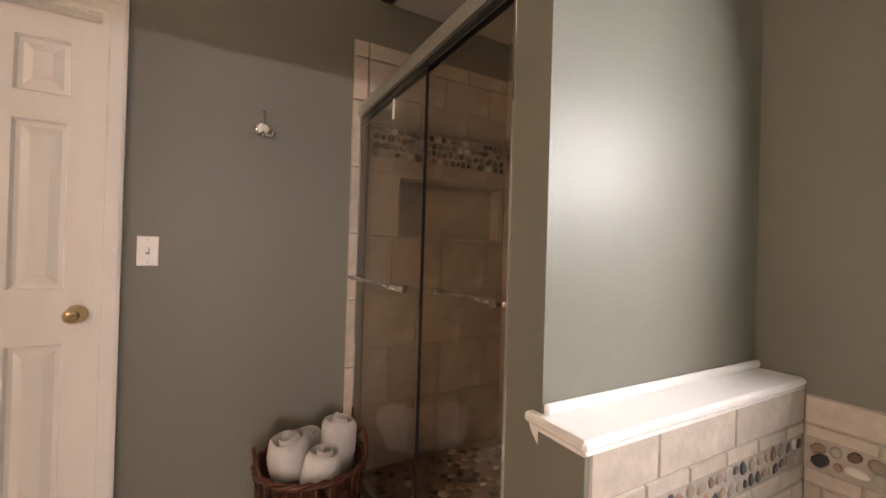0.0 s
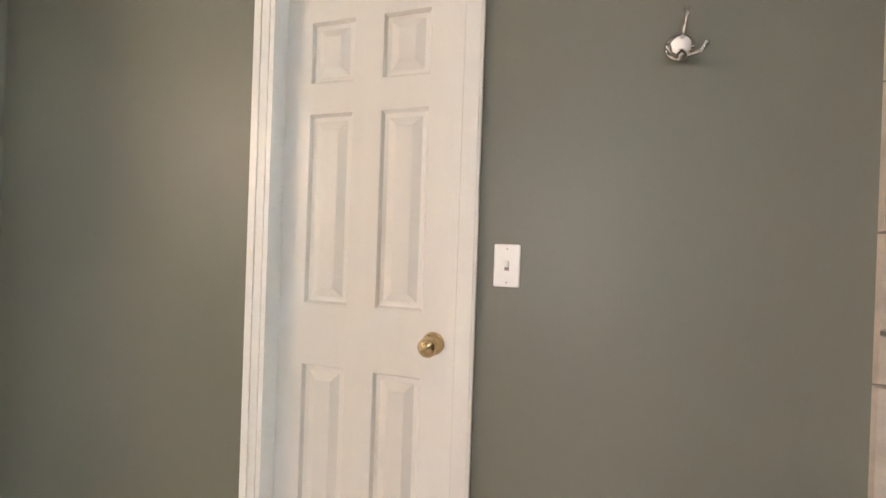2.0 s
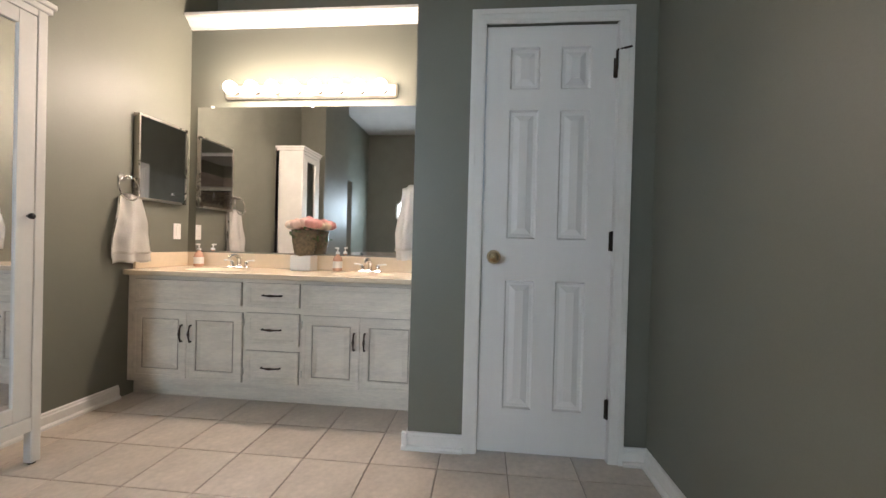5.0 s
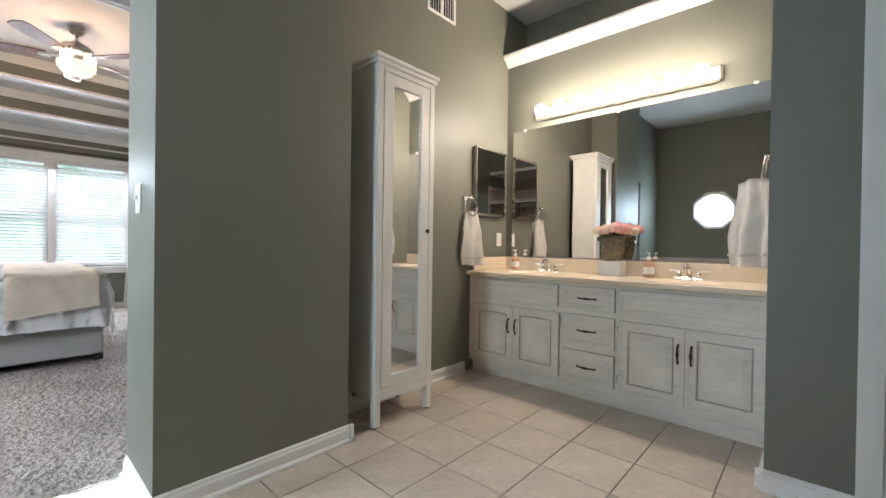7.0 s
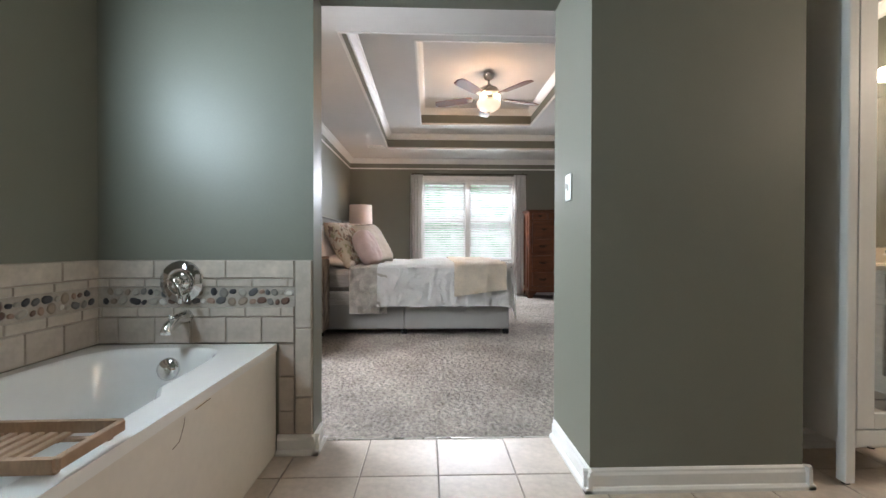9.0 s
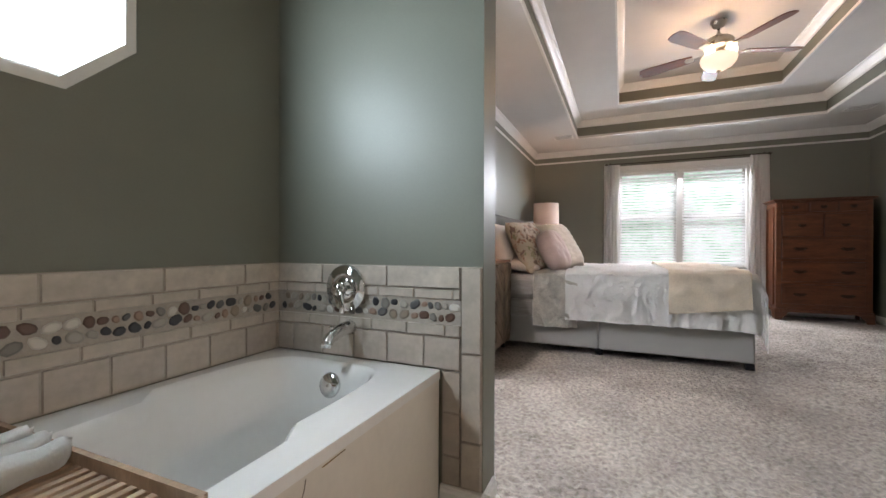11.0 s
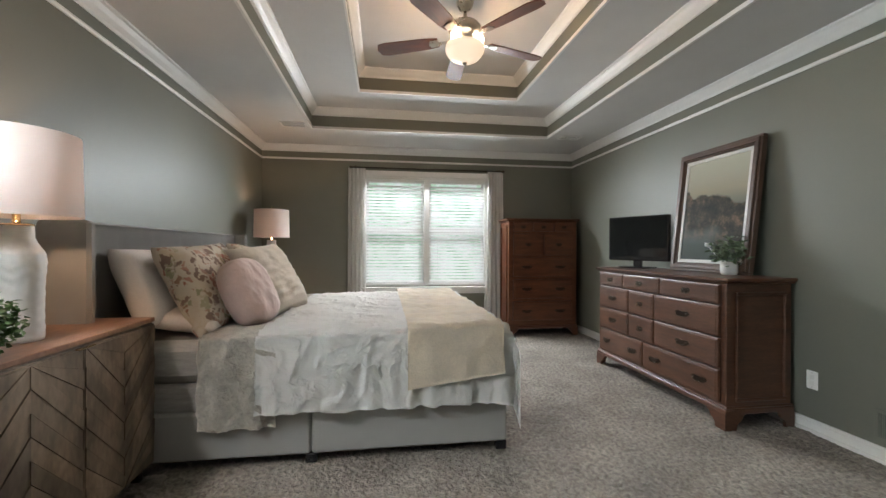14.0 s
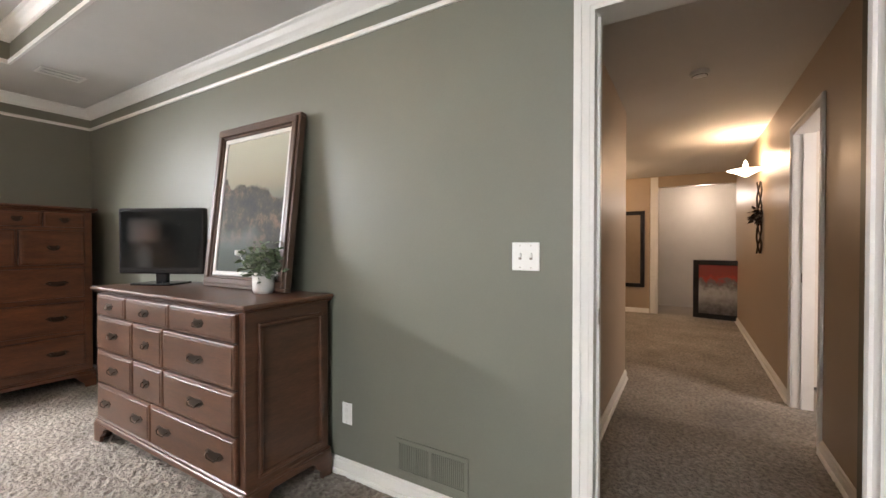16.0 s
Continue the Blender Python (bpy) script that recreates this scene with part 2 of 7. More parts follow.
def part(name, bm, material, parent=None, label="", at=None):
    ob = new(name, mesh_of(name, bm, material))
    ob.parent = parent
    if at is not None:
        ob.matrix_basis = at
    return tagged(ob, label)


def thing(name, at, label, category, group="", turn=0):
    ob = new(name)
    ob.matrix_basis = pose(*at, 0, 0, turn)
    ob.empty_display_size = 0.1
    return tagged(ob, label, category, group)


def built(name, material, *boxes, label="", bevel=0.0, kind="structure", parent=None):
    bm = bmesh.new()
    for b in boxes:
        box(bm, *b, bevel=bevel)
    return tagged(part(name, bm, material, parent, label), kind=kind)


def boxes_part(name, material, parent, *boxes, bevel=0.002, label=""):
    bm = bmesh.new()
    for b in boxes:
        box(bm, *b, bevel=bevel)
    return part(name, bm, material, parent, label)


def moulding(bm, profile, a, b, out, up=(0, 0, 1)):
    """A straight moulding from a to b; the profile's rows are (out, up)."""
    a, b, out, up = Vector(a), Vector(b), Vector(out), Vector(up)
    ends = [[bm.verts.new(p + out * o + up * u) for o, u in profile] for p in (a, b)]
    n = len(profile)
    for k in range(n):
        bm.faces.new((ends[0][k], ends[0][(k + 1) % n], ends[1][(k + 1) % n], ends[1][k]))
    bm.faces.new(ends[0][::-1])
    bm.faces.new(ends[1])


def panelled(bm, w, h, panels, t, rings, x0=0.0, z0=0.0):
    """A board in the x-z plane that faces -y, from y = 0 to t, with moulded panels (x0, x1, z0, z1); rings: (inset, depth)."""
    xs = sorted({0.0, w, *[p[0] for p in panels], *[p[1] for p in panels]})
    zs = sorted({0.0, h, *[p[2] for p in panels], *[p[3] for p in panels]})

    def quad(a, b, c, d):
        bm.faces.new([bm.verts.new((x0 + p[0], p[1], z0 + p[2])) for p in (a, b, c, d)])
    for xa, xb in zip(xs, xs[1:]):
        for za, zb in zip(zs, zs[1:]):
            mid = ((xa + xb) / 2, (za + zb) / 2)
            if any(p[0] < mid[0] < p[1] and p[2] < mid[1] < p[3] for p in panels):
                continue
            quad((xa, 0, za), (xb, 0, za), (xb, 0, zb), (xa, 0, zb))
    for xa, xb, za, zb in panels:
        last = (0.0, 0.0)
        for ring in [*rings]:
            (i, d), (j, e) = last, ring
            o = [(xa + i, d, za + i), (xb - i, d, za + i), (xb - i, d, zb - i), (xa + i, d, zb - i)]
            n = [(xa + j, e, za + j), (xb - j, e, za + j), (xb - j, e, zb - j), (xa + j, e, zb - j)]
            for k in range(4):
                quad(o[k], o[(k + 1) % 4], n[(k + 1) % 4], n[k])
            last = ring
        j, e = last
        quad((xa + j, e, za + j), (xb - j, e, za + j), (xb - j, e, zb - j), (xa + j, e, zb - j))
    deep = max(d for _, d in rings) + 0.001
    for a, b in (((0, 0), (w, 0)), ((w, 0), (w, h)), ((w, h), (0, h)), ((0, h), (0, 0))):
        quad((a[0], 0, a[1]), (b[0], 0, b[1]), (b[0], deep, b[1]), (a[0], deep, a[1]))
    box(bm, x0, x0 + w, deep, t, z0, z0 + h)


def extra(bm_fn, name, material, parent=None, label="", at=None, **tags):
    """One mesh from a function that fills a bmesh."""
    bm = bmesh.new()
    bm_fn(bm)
    return tagged(part(name, bm, material, parent, label, at), **tags)


def cloth(bm, nx, ny, place, thick=0.006):
    """A sheet of nx by ny cells; place(u, v) gives a point. It has a back side."""
    grid = [[bm.verts.new(place(i / nx, j / ny)) for i in range(nx + 1)] for j in range(ny + 1)]
    faces = []
    for j in range(ny):
        for i in range(nx):
            f = bm.faces.new((grid[j][i], grid[j][i + 1], grid[j + 1][i + 1], grid[j + 1][i]))
            f.smooth = True
            faces.append(f)
    bmesh.ops.solidify(bm, geom=faces, thickness=thick)


def wob(x, y, z, s, a):
    return noise.noise(Vector((x * s, y * s, z * s))) * a


def leaves(bm, n, centre, r, size, seed, flat=0.7):
    """Small pointed leaves round a centre."""
    rnd = random.Random(seed)
    for _ in range(n):
        d = Vector((rnd.gauss(0, 1), rnd.gauss(0, 1), rnd.gauss(0, 1) * flat)).normalized() * r * (0.45 + 0.6 * rnd.random())
        p = Vector(centre) + d
        q = Euler((rnd.uniform(-0.9, 0.9), rnd.uniform(-0.9, 0.9), rnd.uniform(0, 6.3))).to_matrix()
        s = size * rnd.uniform(0.6, 1.2)
        v = [bm.verts.new(p + q @ Vector(c)) for c in ((0, 0, 0), (s * 0.35, s * 0.5, s * 0.1), (0, s * 1.1, 0), (-s * 0.35, s * 0.5, s * 0.1))]
        bm.faces.new((v[0], v[1], v[2]))
        bm.faces.new((v[0], v[2], v[3]))


# ---- the large structure ----
XE, XM, XW, XB = 1.5, -3.215, -2.74, 1.52
YN, YT, YB, YS = 1.93, -1.085, -1.2, -6.74
HB, HR, HS = 3.08, 2.50, 2.47

built("ground", surface("lawn", (0.06, 0.1, 0.03), 0.95, vary=0.4, scale=1, fine=20, bump=0.6), (-60, 60, -60, 60, -0.6, -0.3))
built("floor", GROUT, (-3.8, 1.7, -1.2, 2.1, -0.029, -0.006), label="grey grouted floor under the beige tiles")

built("wall_north", WALL, (-2.45, -0.99, YN, YN + 0.12, 0, HB), (-0.38, 0.82, YN, YN + 0.12, 0, HB), (-0.99, -0.38, YN, YN + 0.12, 2.06, HB),
      (0.82, 1.47, YN, YN + 0.12, 0, 1.29), (0.82, 1.47, YN, YN + 0.12, 1.605, HB), (1.47, 1.7, YN, YN + 0.12, 0, HB), (0.80, 1.49, YN + 0.12, YN + 0.14, 1.2, 1.7))
built("closet_wall", WALL, (-1.1, -0.3, YN + 0.2, YN + 0.3, 0, HB))
built("wall_door_side", WALL, (-2.43, -2.31, 1.755, YN, 0, HB), (-2.43, -2.31, 0.92, 1.14, 0, HB), (-2.43, -2.31, 1.14, 1.755, 2.065, HB))
built("wall_vanity_end", WALL, (-3.62, -2.31, 0.805, 0.92, 0, HB))
built("wall_vanity", WALL, (-3.34, XM, YT, 0.805, 0, 2.62))
built("plant_shelf", WALL, (-3.6, -3.34, YT, 0.805, 2.5, 2.62))
built("wall_shelf_back", WALL, (-3.62, -3.5, YT, 0.805, 2.62, HB))
built("wall_towel", WALL, (-3.62, -1.35, YB, YT, 0, HB))
built("wall_bump", WALL, (-1.35, -0.53, YB, -0.78, 0, HB))
built("wall_opening_header", WALL, (-0.53, 0.58, YB, YT, 2.04, HB))
built("wall_tub", WALL, (0.58, XE, YB, YT, 0, HB))


def octagon(r, y=-0.235, z=1.626):
    return [(y + r * math.cos(radians(22.5 + 45 * k)), z + r * math.sin(radians(22.5 + 45 * k))) for k in range(8)]


def east_wall(bm):
    inner, outer = octagon(0.318), []
    for y, z in inner:
        s = 0.5 / max(abs(y + 0.262), abs(z - 1.635))
        outer.append((-0.262 + (y + 0.262) * s, 1.635 + (z - 1.635) * s))
    for k in range(8):
        j = (k + 1) % 8
        ring = [inner[k], inner[j], outer[j]]
        if k % 2 == 0:
            ring.append((-0.262 + math.copysign(0.5, outer[j][0] + outer[k][0] + 0.524), 1.635 + math.copysign(0.5, outer[j][1] + outer[k][1] - 3.27)))
        prism(bm, ring + [outer[k]], XE, XE + 0.14, "x")
    box(bm, XE, XE + 0.14, YB, 2.05, 0, 1.135)
    box(bm, XE, XE + 0.14, YB, 2.05, 2.135, HB)
    box(bm, XE, XE + 0.14, YB, -0.762, 1.135, 2.135)
    box(bm, XE, XE + 0.14, 0.238, 2.05, 1.135, 2.135)


extra(east_wall, "wall_east", WALL, kind="structure")
built("wall_shower", WALL, (0.612, XE, 0.63, 0.75, 0, HB))
built("wall_over_shower", WALL, (0.66, 0.76, 0.75, YN, 2.47, HB))
built("ceiling", CEIL, (-3.7, 1.7, YB, 2.1, HB, HB + 0.1), label="white textured bathroom ceiling")
built("ceiling", CEIL, (0.6, XE, 0.75, YN, HS, HS + 0.06), label="low white textured ceiling over the shower")

built("wall_bedroom_north", WALL, (XW, -0.53, YB - 0.02, YB, 0, HR), (0.58, XB, YB - 0.02, YB, 0, HR), (-0.53, 0.58, YB - 0.02, YB, 2.04, HR))
built("wall_bedroom_east", WALL, (XB, XB + 0.14, YS, -2.40, 0, HR), (XB, XB + 0.14, -2.40, -1.5, 0, 0.62), (XB, XB + 0.14, -2.40, -1.5, 2.07, HR), (XB, XB + 0.14, -1.5, YB, 0, HR))
built("wall_bedroom_south", WALL, (XW, -1.48, YS - 0.14, YS, 0, HR), (-1.48, 0.22, YS - 0.14, YS, 0, 0.64), (-1.48, 0.22, YS - 0.14, YS, 2.12, HR), (0.22, XB + 0.14, YS - 0.14, YS, 0, HR))
built("wall_bedroom_west", WALL, (XW - 0.12, XW, YS, -2.15, 0, HR), (XW - 0.12, XW, -1.38, YB, 0, HR), (XW - 0.12, XW, -2.15, -1.38, 2.11, HR))

T1 = (-2.03, 0.755, -5.93, -2.33)
T2 = (-1.455, 0.206, -5.37, -2.89)
Z1, Z2 = 2.73, 2.96
built("ceiling", CEIL, (XW, T1[0], YS, YB, HR, HR + 0.02), (T1[1], XB, YS, YB, HR, HR + 0.02), (T1[0], T1[1], YS, T1[2], HR, HR + 0.02), (T1[0], T1[1], T1[3], YB, HR, HR + 0.02),
      (T1[0] - 0.1, T2[0], T1[2] - 0.1, T1[3] + 0.1, Z1, Z1 + 0.02), (T2[1], T1[1] + 0.1, T1[2] - 0.1, T1[3] + 0.1, Z1, Z1 + 0.02), (T2[0], T2[1], T1[2] - 0.1, T2[2], Z1, Z1 + 0.02), (T2[0], T2[1], T2[3], T1[3] + 0.1, Z1, Z1 + 0.02),
      (T2[0] - 0.1, T2[1] + 0.1, T2[2] - 0.1, T2[3] + 0.1, Z2, Z2 + 0.1), label="white double tray ceiling of the bedroom")


def riser(t, z0, z1):
    x0, x1, y0, y1 = t
    return built("tray_riser", WALL, (x0 - 0.05, x0, y0 - 0.05, y1 + 0.05, z0 + 0.02, z1), (x1, x1 + 0.05, y0 - 0.05, y1 + 0.05, z0 + 0.02, z1), (x0, x1, y0 - 0.05, y0, z0 + 0.02, z1), (x0, x1, y1, y1 + 0.05, z0 + 0.02, z1), label="sage painted riser of the tray ceiling")


riser(T1, HR, Z1)
riser(T2, Z1, Z2)
built("roof", CEIL, (-3.6, 1.8, -7.0, -1.22, 3.1, 3.2), label="plain slab over the bedroom")

# mouldings of the bedroom ceiling
CROWN = [(0, -0.085), (0.008, -0.085), (0.012, -0.068), (0.035, -0.045), (0.052, -0.02), (0.066, -0.012), (0.066, 0), (0, 0)]
STRIP = [(0, -0.012), (0.010, -0.012), (0.014, 0), (0.010, 0.012), (0, 0.012)]
LIP = [(0, 0), (-0.004, 0), (-0.004, -0.006), (0.012, -0.006), (0.012, 0.022), (0, 0.026)]


def round_room(bm, profile, x0, x1, y0, y1, z):
    moulding(bm, profile, (x0, y0, z), (x0, y1, z), (1, 0, 0))
    moulding(bm, profile, (x1, y0, z), (x1, y1, z), (-1, 0, 0))
    moulding(bm, profile, (x0, y0, z), (x1, y0, z), (0, 1, 0))
    moulding(bm, profile, (x0, y1, z), (x1, y1, z), (0, -1, 0))


extra(lambda bm: round_room(bm, CROWN, XW, XB, YS, YB - 0.02, HR), "crown_moulding", TRIM, kind="structure")
extra(lambda bm: round_room(bm, STRIP, XW, XB, YS, YB - 0.02, 2.325), "wall_trim", TRIM, kind="structure")
for t, za, zb in ((T1, HR, Z1), (T2, Z1, Z2)):
    extra(lambda bm: round_room(bm, CROWN, *t, zb), "tray_crown_moulding", TRIM, kind="structure")
    extra(lambda bm: round_room(bm, LIP, *t, za), "tray_edge_trim", TRIM, kind="structure")
SHELFCROWN = [(0, -0.075), (0.01, -0.075), (0.014, -0.062), (0.028, -0.056), (0.05, -0.028), (0.068, -0.018), (0.072, -0.008), (0.085, -0.006), (0.085, 0.014), (0, 0.014)]
extra(lambda bm: moulding(bm, SHELFCROWN, (XM, YT, 2.655), (XM, 0.805, 2.655), (1, 0, 0)), "crown_moulding", TRIM, kind="structure", label="white crown moulding along the ledge over the vanity mirror")

# baseboards
BASE = [(0, 0), (0.028, 0), (0.028, 0.012), (0.022, 0.020), (0.015, 0.022), (0.015, 0.062), (0.010, 0.070), (0.010, 0.078), (0.004, 0.084), (0, 0.084)]


def bases(*runs):
    def fill(bm):
        for a, b, out in runs:
            moulding(bm, BASE, (*a, 0.0), (*b, 0.0), (*out, 0))
    return fill


extra(bases(((-2.31, YN), (-1.075, YN), (0, -1)), ((-0.295, YN), (0.55, YN), (0, -1)), ((-2.31, 0.777), (-2.31, 1.075), (1, 0)), ((-2.31, 1.82), (-2.31, YN), (1, 0)), ((-2.68, 0.805), (-2.282, 0.805), (0, -1)),
            ((-2.64, YT), (-1.35, YT), (0, 1)), ((-1.35, YT), (-1.35, -0.752), (-1, 0)), ((-1.378, -0.78), (-0.502, -0.78), (0, 1)), ((-0.53, YB), (-0.53, -0.752), (1, 0)),
            ((0.58, YB), (0.58, -1.057), (-1, 0)), ((0.552, YT), (0.735, YT), (0, 1)), ((0.612, 0.63), (0.612, 0.75), (-1, 0))),
      "baseboard", TRIM, kind="structure")
extra(bases(((XW, YS), (XW, -2.235), (1, 0)), ((XW, YS), (XB, YS), (0, 1)), ((XB, YS), (XB, YB - 0.02), (-1, 0)), ((0.58, YB - 0.02), (XB, YB - 0.02), (0, -1)), ((XW, YB - 0.02), (-0.53, YB - 0.02), (0, -1))),
      "baseboard", TRIM, kind="structure", label="white baseboard round the bedroom")

# hallway
built("wall_hall_south", HALLPAINT, (-5.2, XW - 0.12, -2.45, -2.33, 0, 2.44), (-5.2, -5.08, -6.6, -2.45, 0, 2.44))
built("wall_hall_north", HALLPAINT, (-4.394, XW - 0.12, -1.16, -1.12, 0, 2.44), (-9.3, -5.136, -1.16, -1.04, 0, 2.44), (-5.136, -4.394, -1.16, -1.04, 2.066, 2.44))
built("wall_hall_end", HALLPAINT, (-9.42, -9.3, -6.6, -2.42, 0, 2.44), (-9.75, -9.42, -2.42, -2.3, 0, 2.44), (-9.42, -9.3, -2.42, -1.0, 2.25, 2.44), (-9.3, -5.2, -6.72, -6.6, 0, 2.44))
built("wall_stairwell", surface("pale_hall_paint", (0.55, 0.5, 0.44), 0.5, vary=0.05, bump=0.1), (-10.8, -10.7, -2.42, -1.0, -0.6, 2.6), (-10.8, -9.3, -1.04, -0.94, -0.6, 2.6), (-10.8, -9.42, -2.52, -2.42, -0.6, 2.6))
built("ceiling", CEIL, (-10.8, XW - 0.12, -6.72, -1.16, 2.44, 2.54), (-10.8, -3.62, -1.16, 0.9, 2.44, 2.54), label="white hallway ceiling")
built("wall_side_room", surface("pale_room_paint", (0.7, 0.66, 0.6), 0.6, vary=0.04), (-5.8, -3.6, 0.6, 0.7, 0, 2.44), (-5.9, -5.8, -1.04, 0.7, 0, 2.44), (-3.7, -3.6, -1.04, 0.7, 0, 2.44))
extra(bases(((-5.2, -2.33), (XW - 0.12, -2.33), (0, 1)), ((-4.33, -1.16), (XW - 0.12, -1.16), (0, -1)), ((-9.3, -1.16), (-5.2, -1.16), (0, -1)), ((-9.3, -6.6), (-9.3, -2.42), (1, 0)), ((-5.2, -6.6), (-5.2, -2.33), (-1, 0))),
      "baseboard", TRIM, kind="structure", label="white baseboard along the hallway")

# carpets


def carpet(bm, x0, x1, y0, y1, cell, z=0.0):
    nx, ny = round((x1 - x0) / cell), round((y1 - y0) / cell)
    g = []
    for j in range(ny + 1):
        row = []
        for i in range(nx + 1):
            x, y = x0 + (x1 - x0) * i / nx, y0 + (y1 - y0) * j / ny
            d = 0.012 * noise.noise(Vector((x * 26, y * 26, 0))) + 0.010 * noise.noise(Vector((x * 62, y * 62, 3)))
            row.append(bm.verts.new((x, y, z + d)))
        g.append(row)
    for j in range(ny):
        for i in range(nx):
            bm.faces.new((g[j][i], g[j][i + 1], g[j + 1][i + 1], g[j + 1][i])).smooth = True


extra(lambda bm: carpet(bm, XW - 0.06, XB, YS, YB, 0.0125), "floor", CARPET, kind="structure", label="grey-beige shaggy carpet of the bedroom")
extra(lambda bm: carpet(bm, -9.35, XW - 0.06, -4.4, -1.04, 0.025), "floor", CARPET, kind="structure", label="grey-beige shaggy carpet of the hallway")
built("subfloor", GROUT, (-10.8, 1.7, -7.0, 0.9, -0.14, -0.03))


# ---- doors, casings, switches ----
RINGS = [(0.008, 0.012), (0.022, 0.013), (0.050, 0.002)]


def casing(bm, x0, x1, top, w=0.08, d=0.018, y=0.0, bottom=0.0):
    """Three stepped boards round an opening in the x-z plane, facing -y."""
    for f0, f1, dd in ((0.0, 0.22, d * 0.62), (0.22, 0.30, d * 0.8), (0.30, 0.62, d * 0.7), (0.62, 0.90, d), (0.90, 1.0, d * 0.8)):
        box(bm, x0 - w * f1, x0 - w * f0, y - dd, y, bottom, top + w * f1)
        box(bm, x1 + w * f0, x1 + w * f1, y - dd, y, bottom, top + w * f1)
        box(bm, x0 - w * f0, x1 + w * f0, y - dd, y, top + w * f0, top + w * f1)


def door(at, turn, width, label, knob_x, hinge_x, recess):
    d = thing("door", at, label, "door", turn=turn)
    e = 0.115 if width > 0.6 else 0.095
    pw = (width - 2 * e - 0.1) / 2
    cols = ((e, e + pw), (width - e - pw, width - e))
    rows = ((0.21, 0.83), (1.03, 1.645), (1.745, 1.945))
    extra(lambda bm: panelled(bm, width, 2.045, [(a, b, c, f) for a, b in cols for c, f in rows], 0.035, RINGS), "slab", DOORPAINT, d, at=pose(0, 0, 0.012))
    knob = extra(lambda bm: turned(bm, [(0.0, 0), (0.033, 0), (0.034, -0.006), (0.026, -0.012), (0.013, -0.018), (0.012, -0.032), (0.022, -0.04), (0.029, -0.052), (0.028, -0.064), (0.016, -0.074), (0.0, -0.075)], axis="y", cap=False), "door_knob", BRASS, d, "round antique brass knob", pose(knob_x, 0, 0.952))
    extra(lambda bm: turned(bm, [(0.0, 0), (0.006, 0), (0.006, -0.004), (0.0, -0.004)], axis="y", steps=10, cap=False), "keyhole_disc", BRASS, knob, at=pose(0, -0.0745, 0))
    for z in (0.25, 1.04, 1.85) if recess == 0 else ():
        hin = extra(lambda bm: (box(bm, -0.012, 0.008, -0.003, 0.0, -0.045, 0.045), tube(bm, [(0, -0.006, -0.047), (0, -0.006, 0.047)], 0.006)), "hinge", IRON if recess == 0 else BRASS, d, "dark bronze door hinge", pose(hinge_x, 0, z))
    if recess == 0:
        extra(lambda bm: (tube(bm, [(0, -0.01, 0.0), (0, -0.012, -0.09)], 0.006), tube(bm, [(0, -0.012, 0.0), (0.06, -0.03, 0.008)], 0.005)), "hinge_stop", IRON, d, "dark bronze hinge-pin door stop", pose(hinge_x, 0, 1.93))
    return d


door((-0.985, 1.985, 0), 0, 0.60, "closed warm white six-panel closet door with a brass knob", 0.545, 0.0, 1)
door((-2.318, 1.145, 0), 90, 0.605, "closed white six-panel door with a brass knob and dark hinges", 0.058, 0.603, 0)
extra(lambda bm: (casing(bm, -0.985, -0.381, 2.065, w=0.076), box(bm, -1.0, -0.986, 0.0, 0.12, 0, 2.065), box(bm, -0.384, -0.374, 0.0, 0.12, 0, 2.065), box(bm, -0.99, -0.37, 0.0, 0.12, 2.058, 2.07)), "door_frame", TRIM, at=pose(0, YN - 0.001, 0), label="fluted white casing round the closet door", kind="structure")
extra(lambda bm: (casing(bm, 1.14, 1.755, 2.065, w=0.068), box(bm, 1.13, 1.1435, 0.0, 0.12, 0, 2.065), box(bm, 1.7515, 1.76, 0.0, 0.12, 0, 2.065)), "door_frame", TRIM, at=pose(-2.31 + 0.001, 0, 0, 0, 0, 90), label="fluted white casing round the second door", kind="structure")
# the doorway to the hallway
extra(lambda bm: (casing(bm, -2.145, -1.388, 2.10, w=0.075), box(bm, -2.152, -2.145, -0.004, 0.124, 0, 2.10), box(bm, -1.388, -1.378, -0.004, 0.124, 0, 2.10), box(bm, -2.152, -1.378, -0.004, 0.124, 2.10, 2.112), box(bm, -2.145, -2.135, 0.05, 0.085, 0, 2.10), box(bm, -1.398, -1.388, 0.05, 0.085, 0, 2.10)), "door_frame", TRIM, at=pose(XW + 0.001, 0, 0, 0, 0, 90), label="open white door frame to the hallway", kind="structure")
boxes_part("strike_plate", NICKEL, None, (XW - 0.055, XW - 0.025, -2.137, -2.133, 0.93, 0.99)).parent = None
tagged(bpy.data.objects["strike_plate"], kind="structure")
extra(lambda bm: (casing(bm, -5.13, -4.40, 2.06, w=0.07), box(bm, -5.142, -5.13, -0.004, 0.124, 0, 2.06), box(bm, -4.40, -4.388, -0.004, 0.124, 0, 2.06), box(bm, -5.13, -4.40, -0.004, 0.124, 2.06, 2.07), box(bm, -5.13, -5.118, 0.05, 0.085, 0, 2.06)), "door_frame", TRIM, at=pose(0, -1.161, 0), label="white door frame in the hallway", kind="structure")


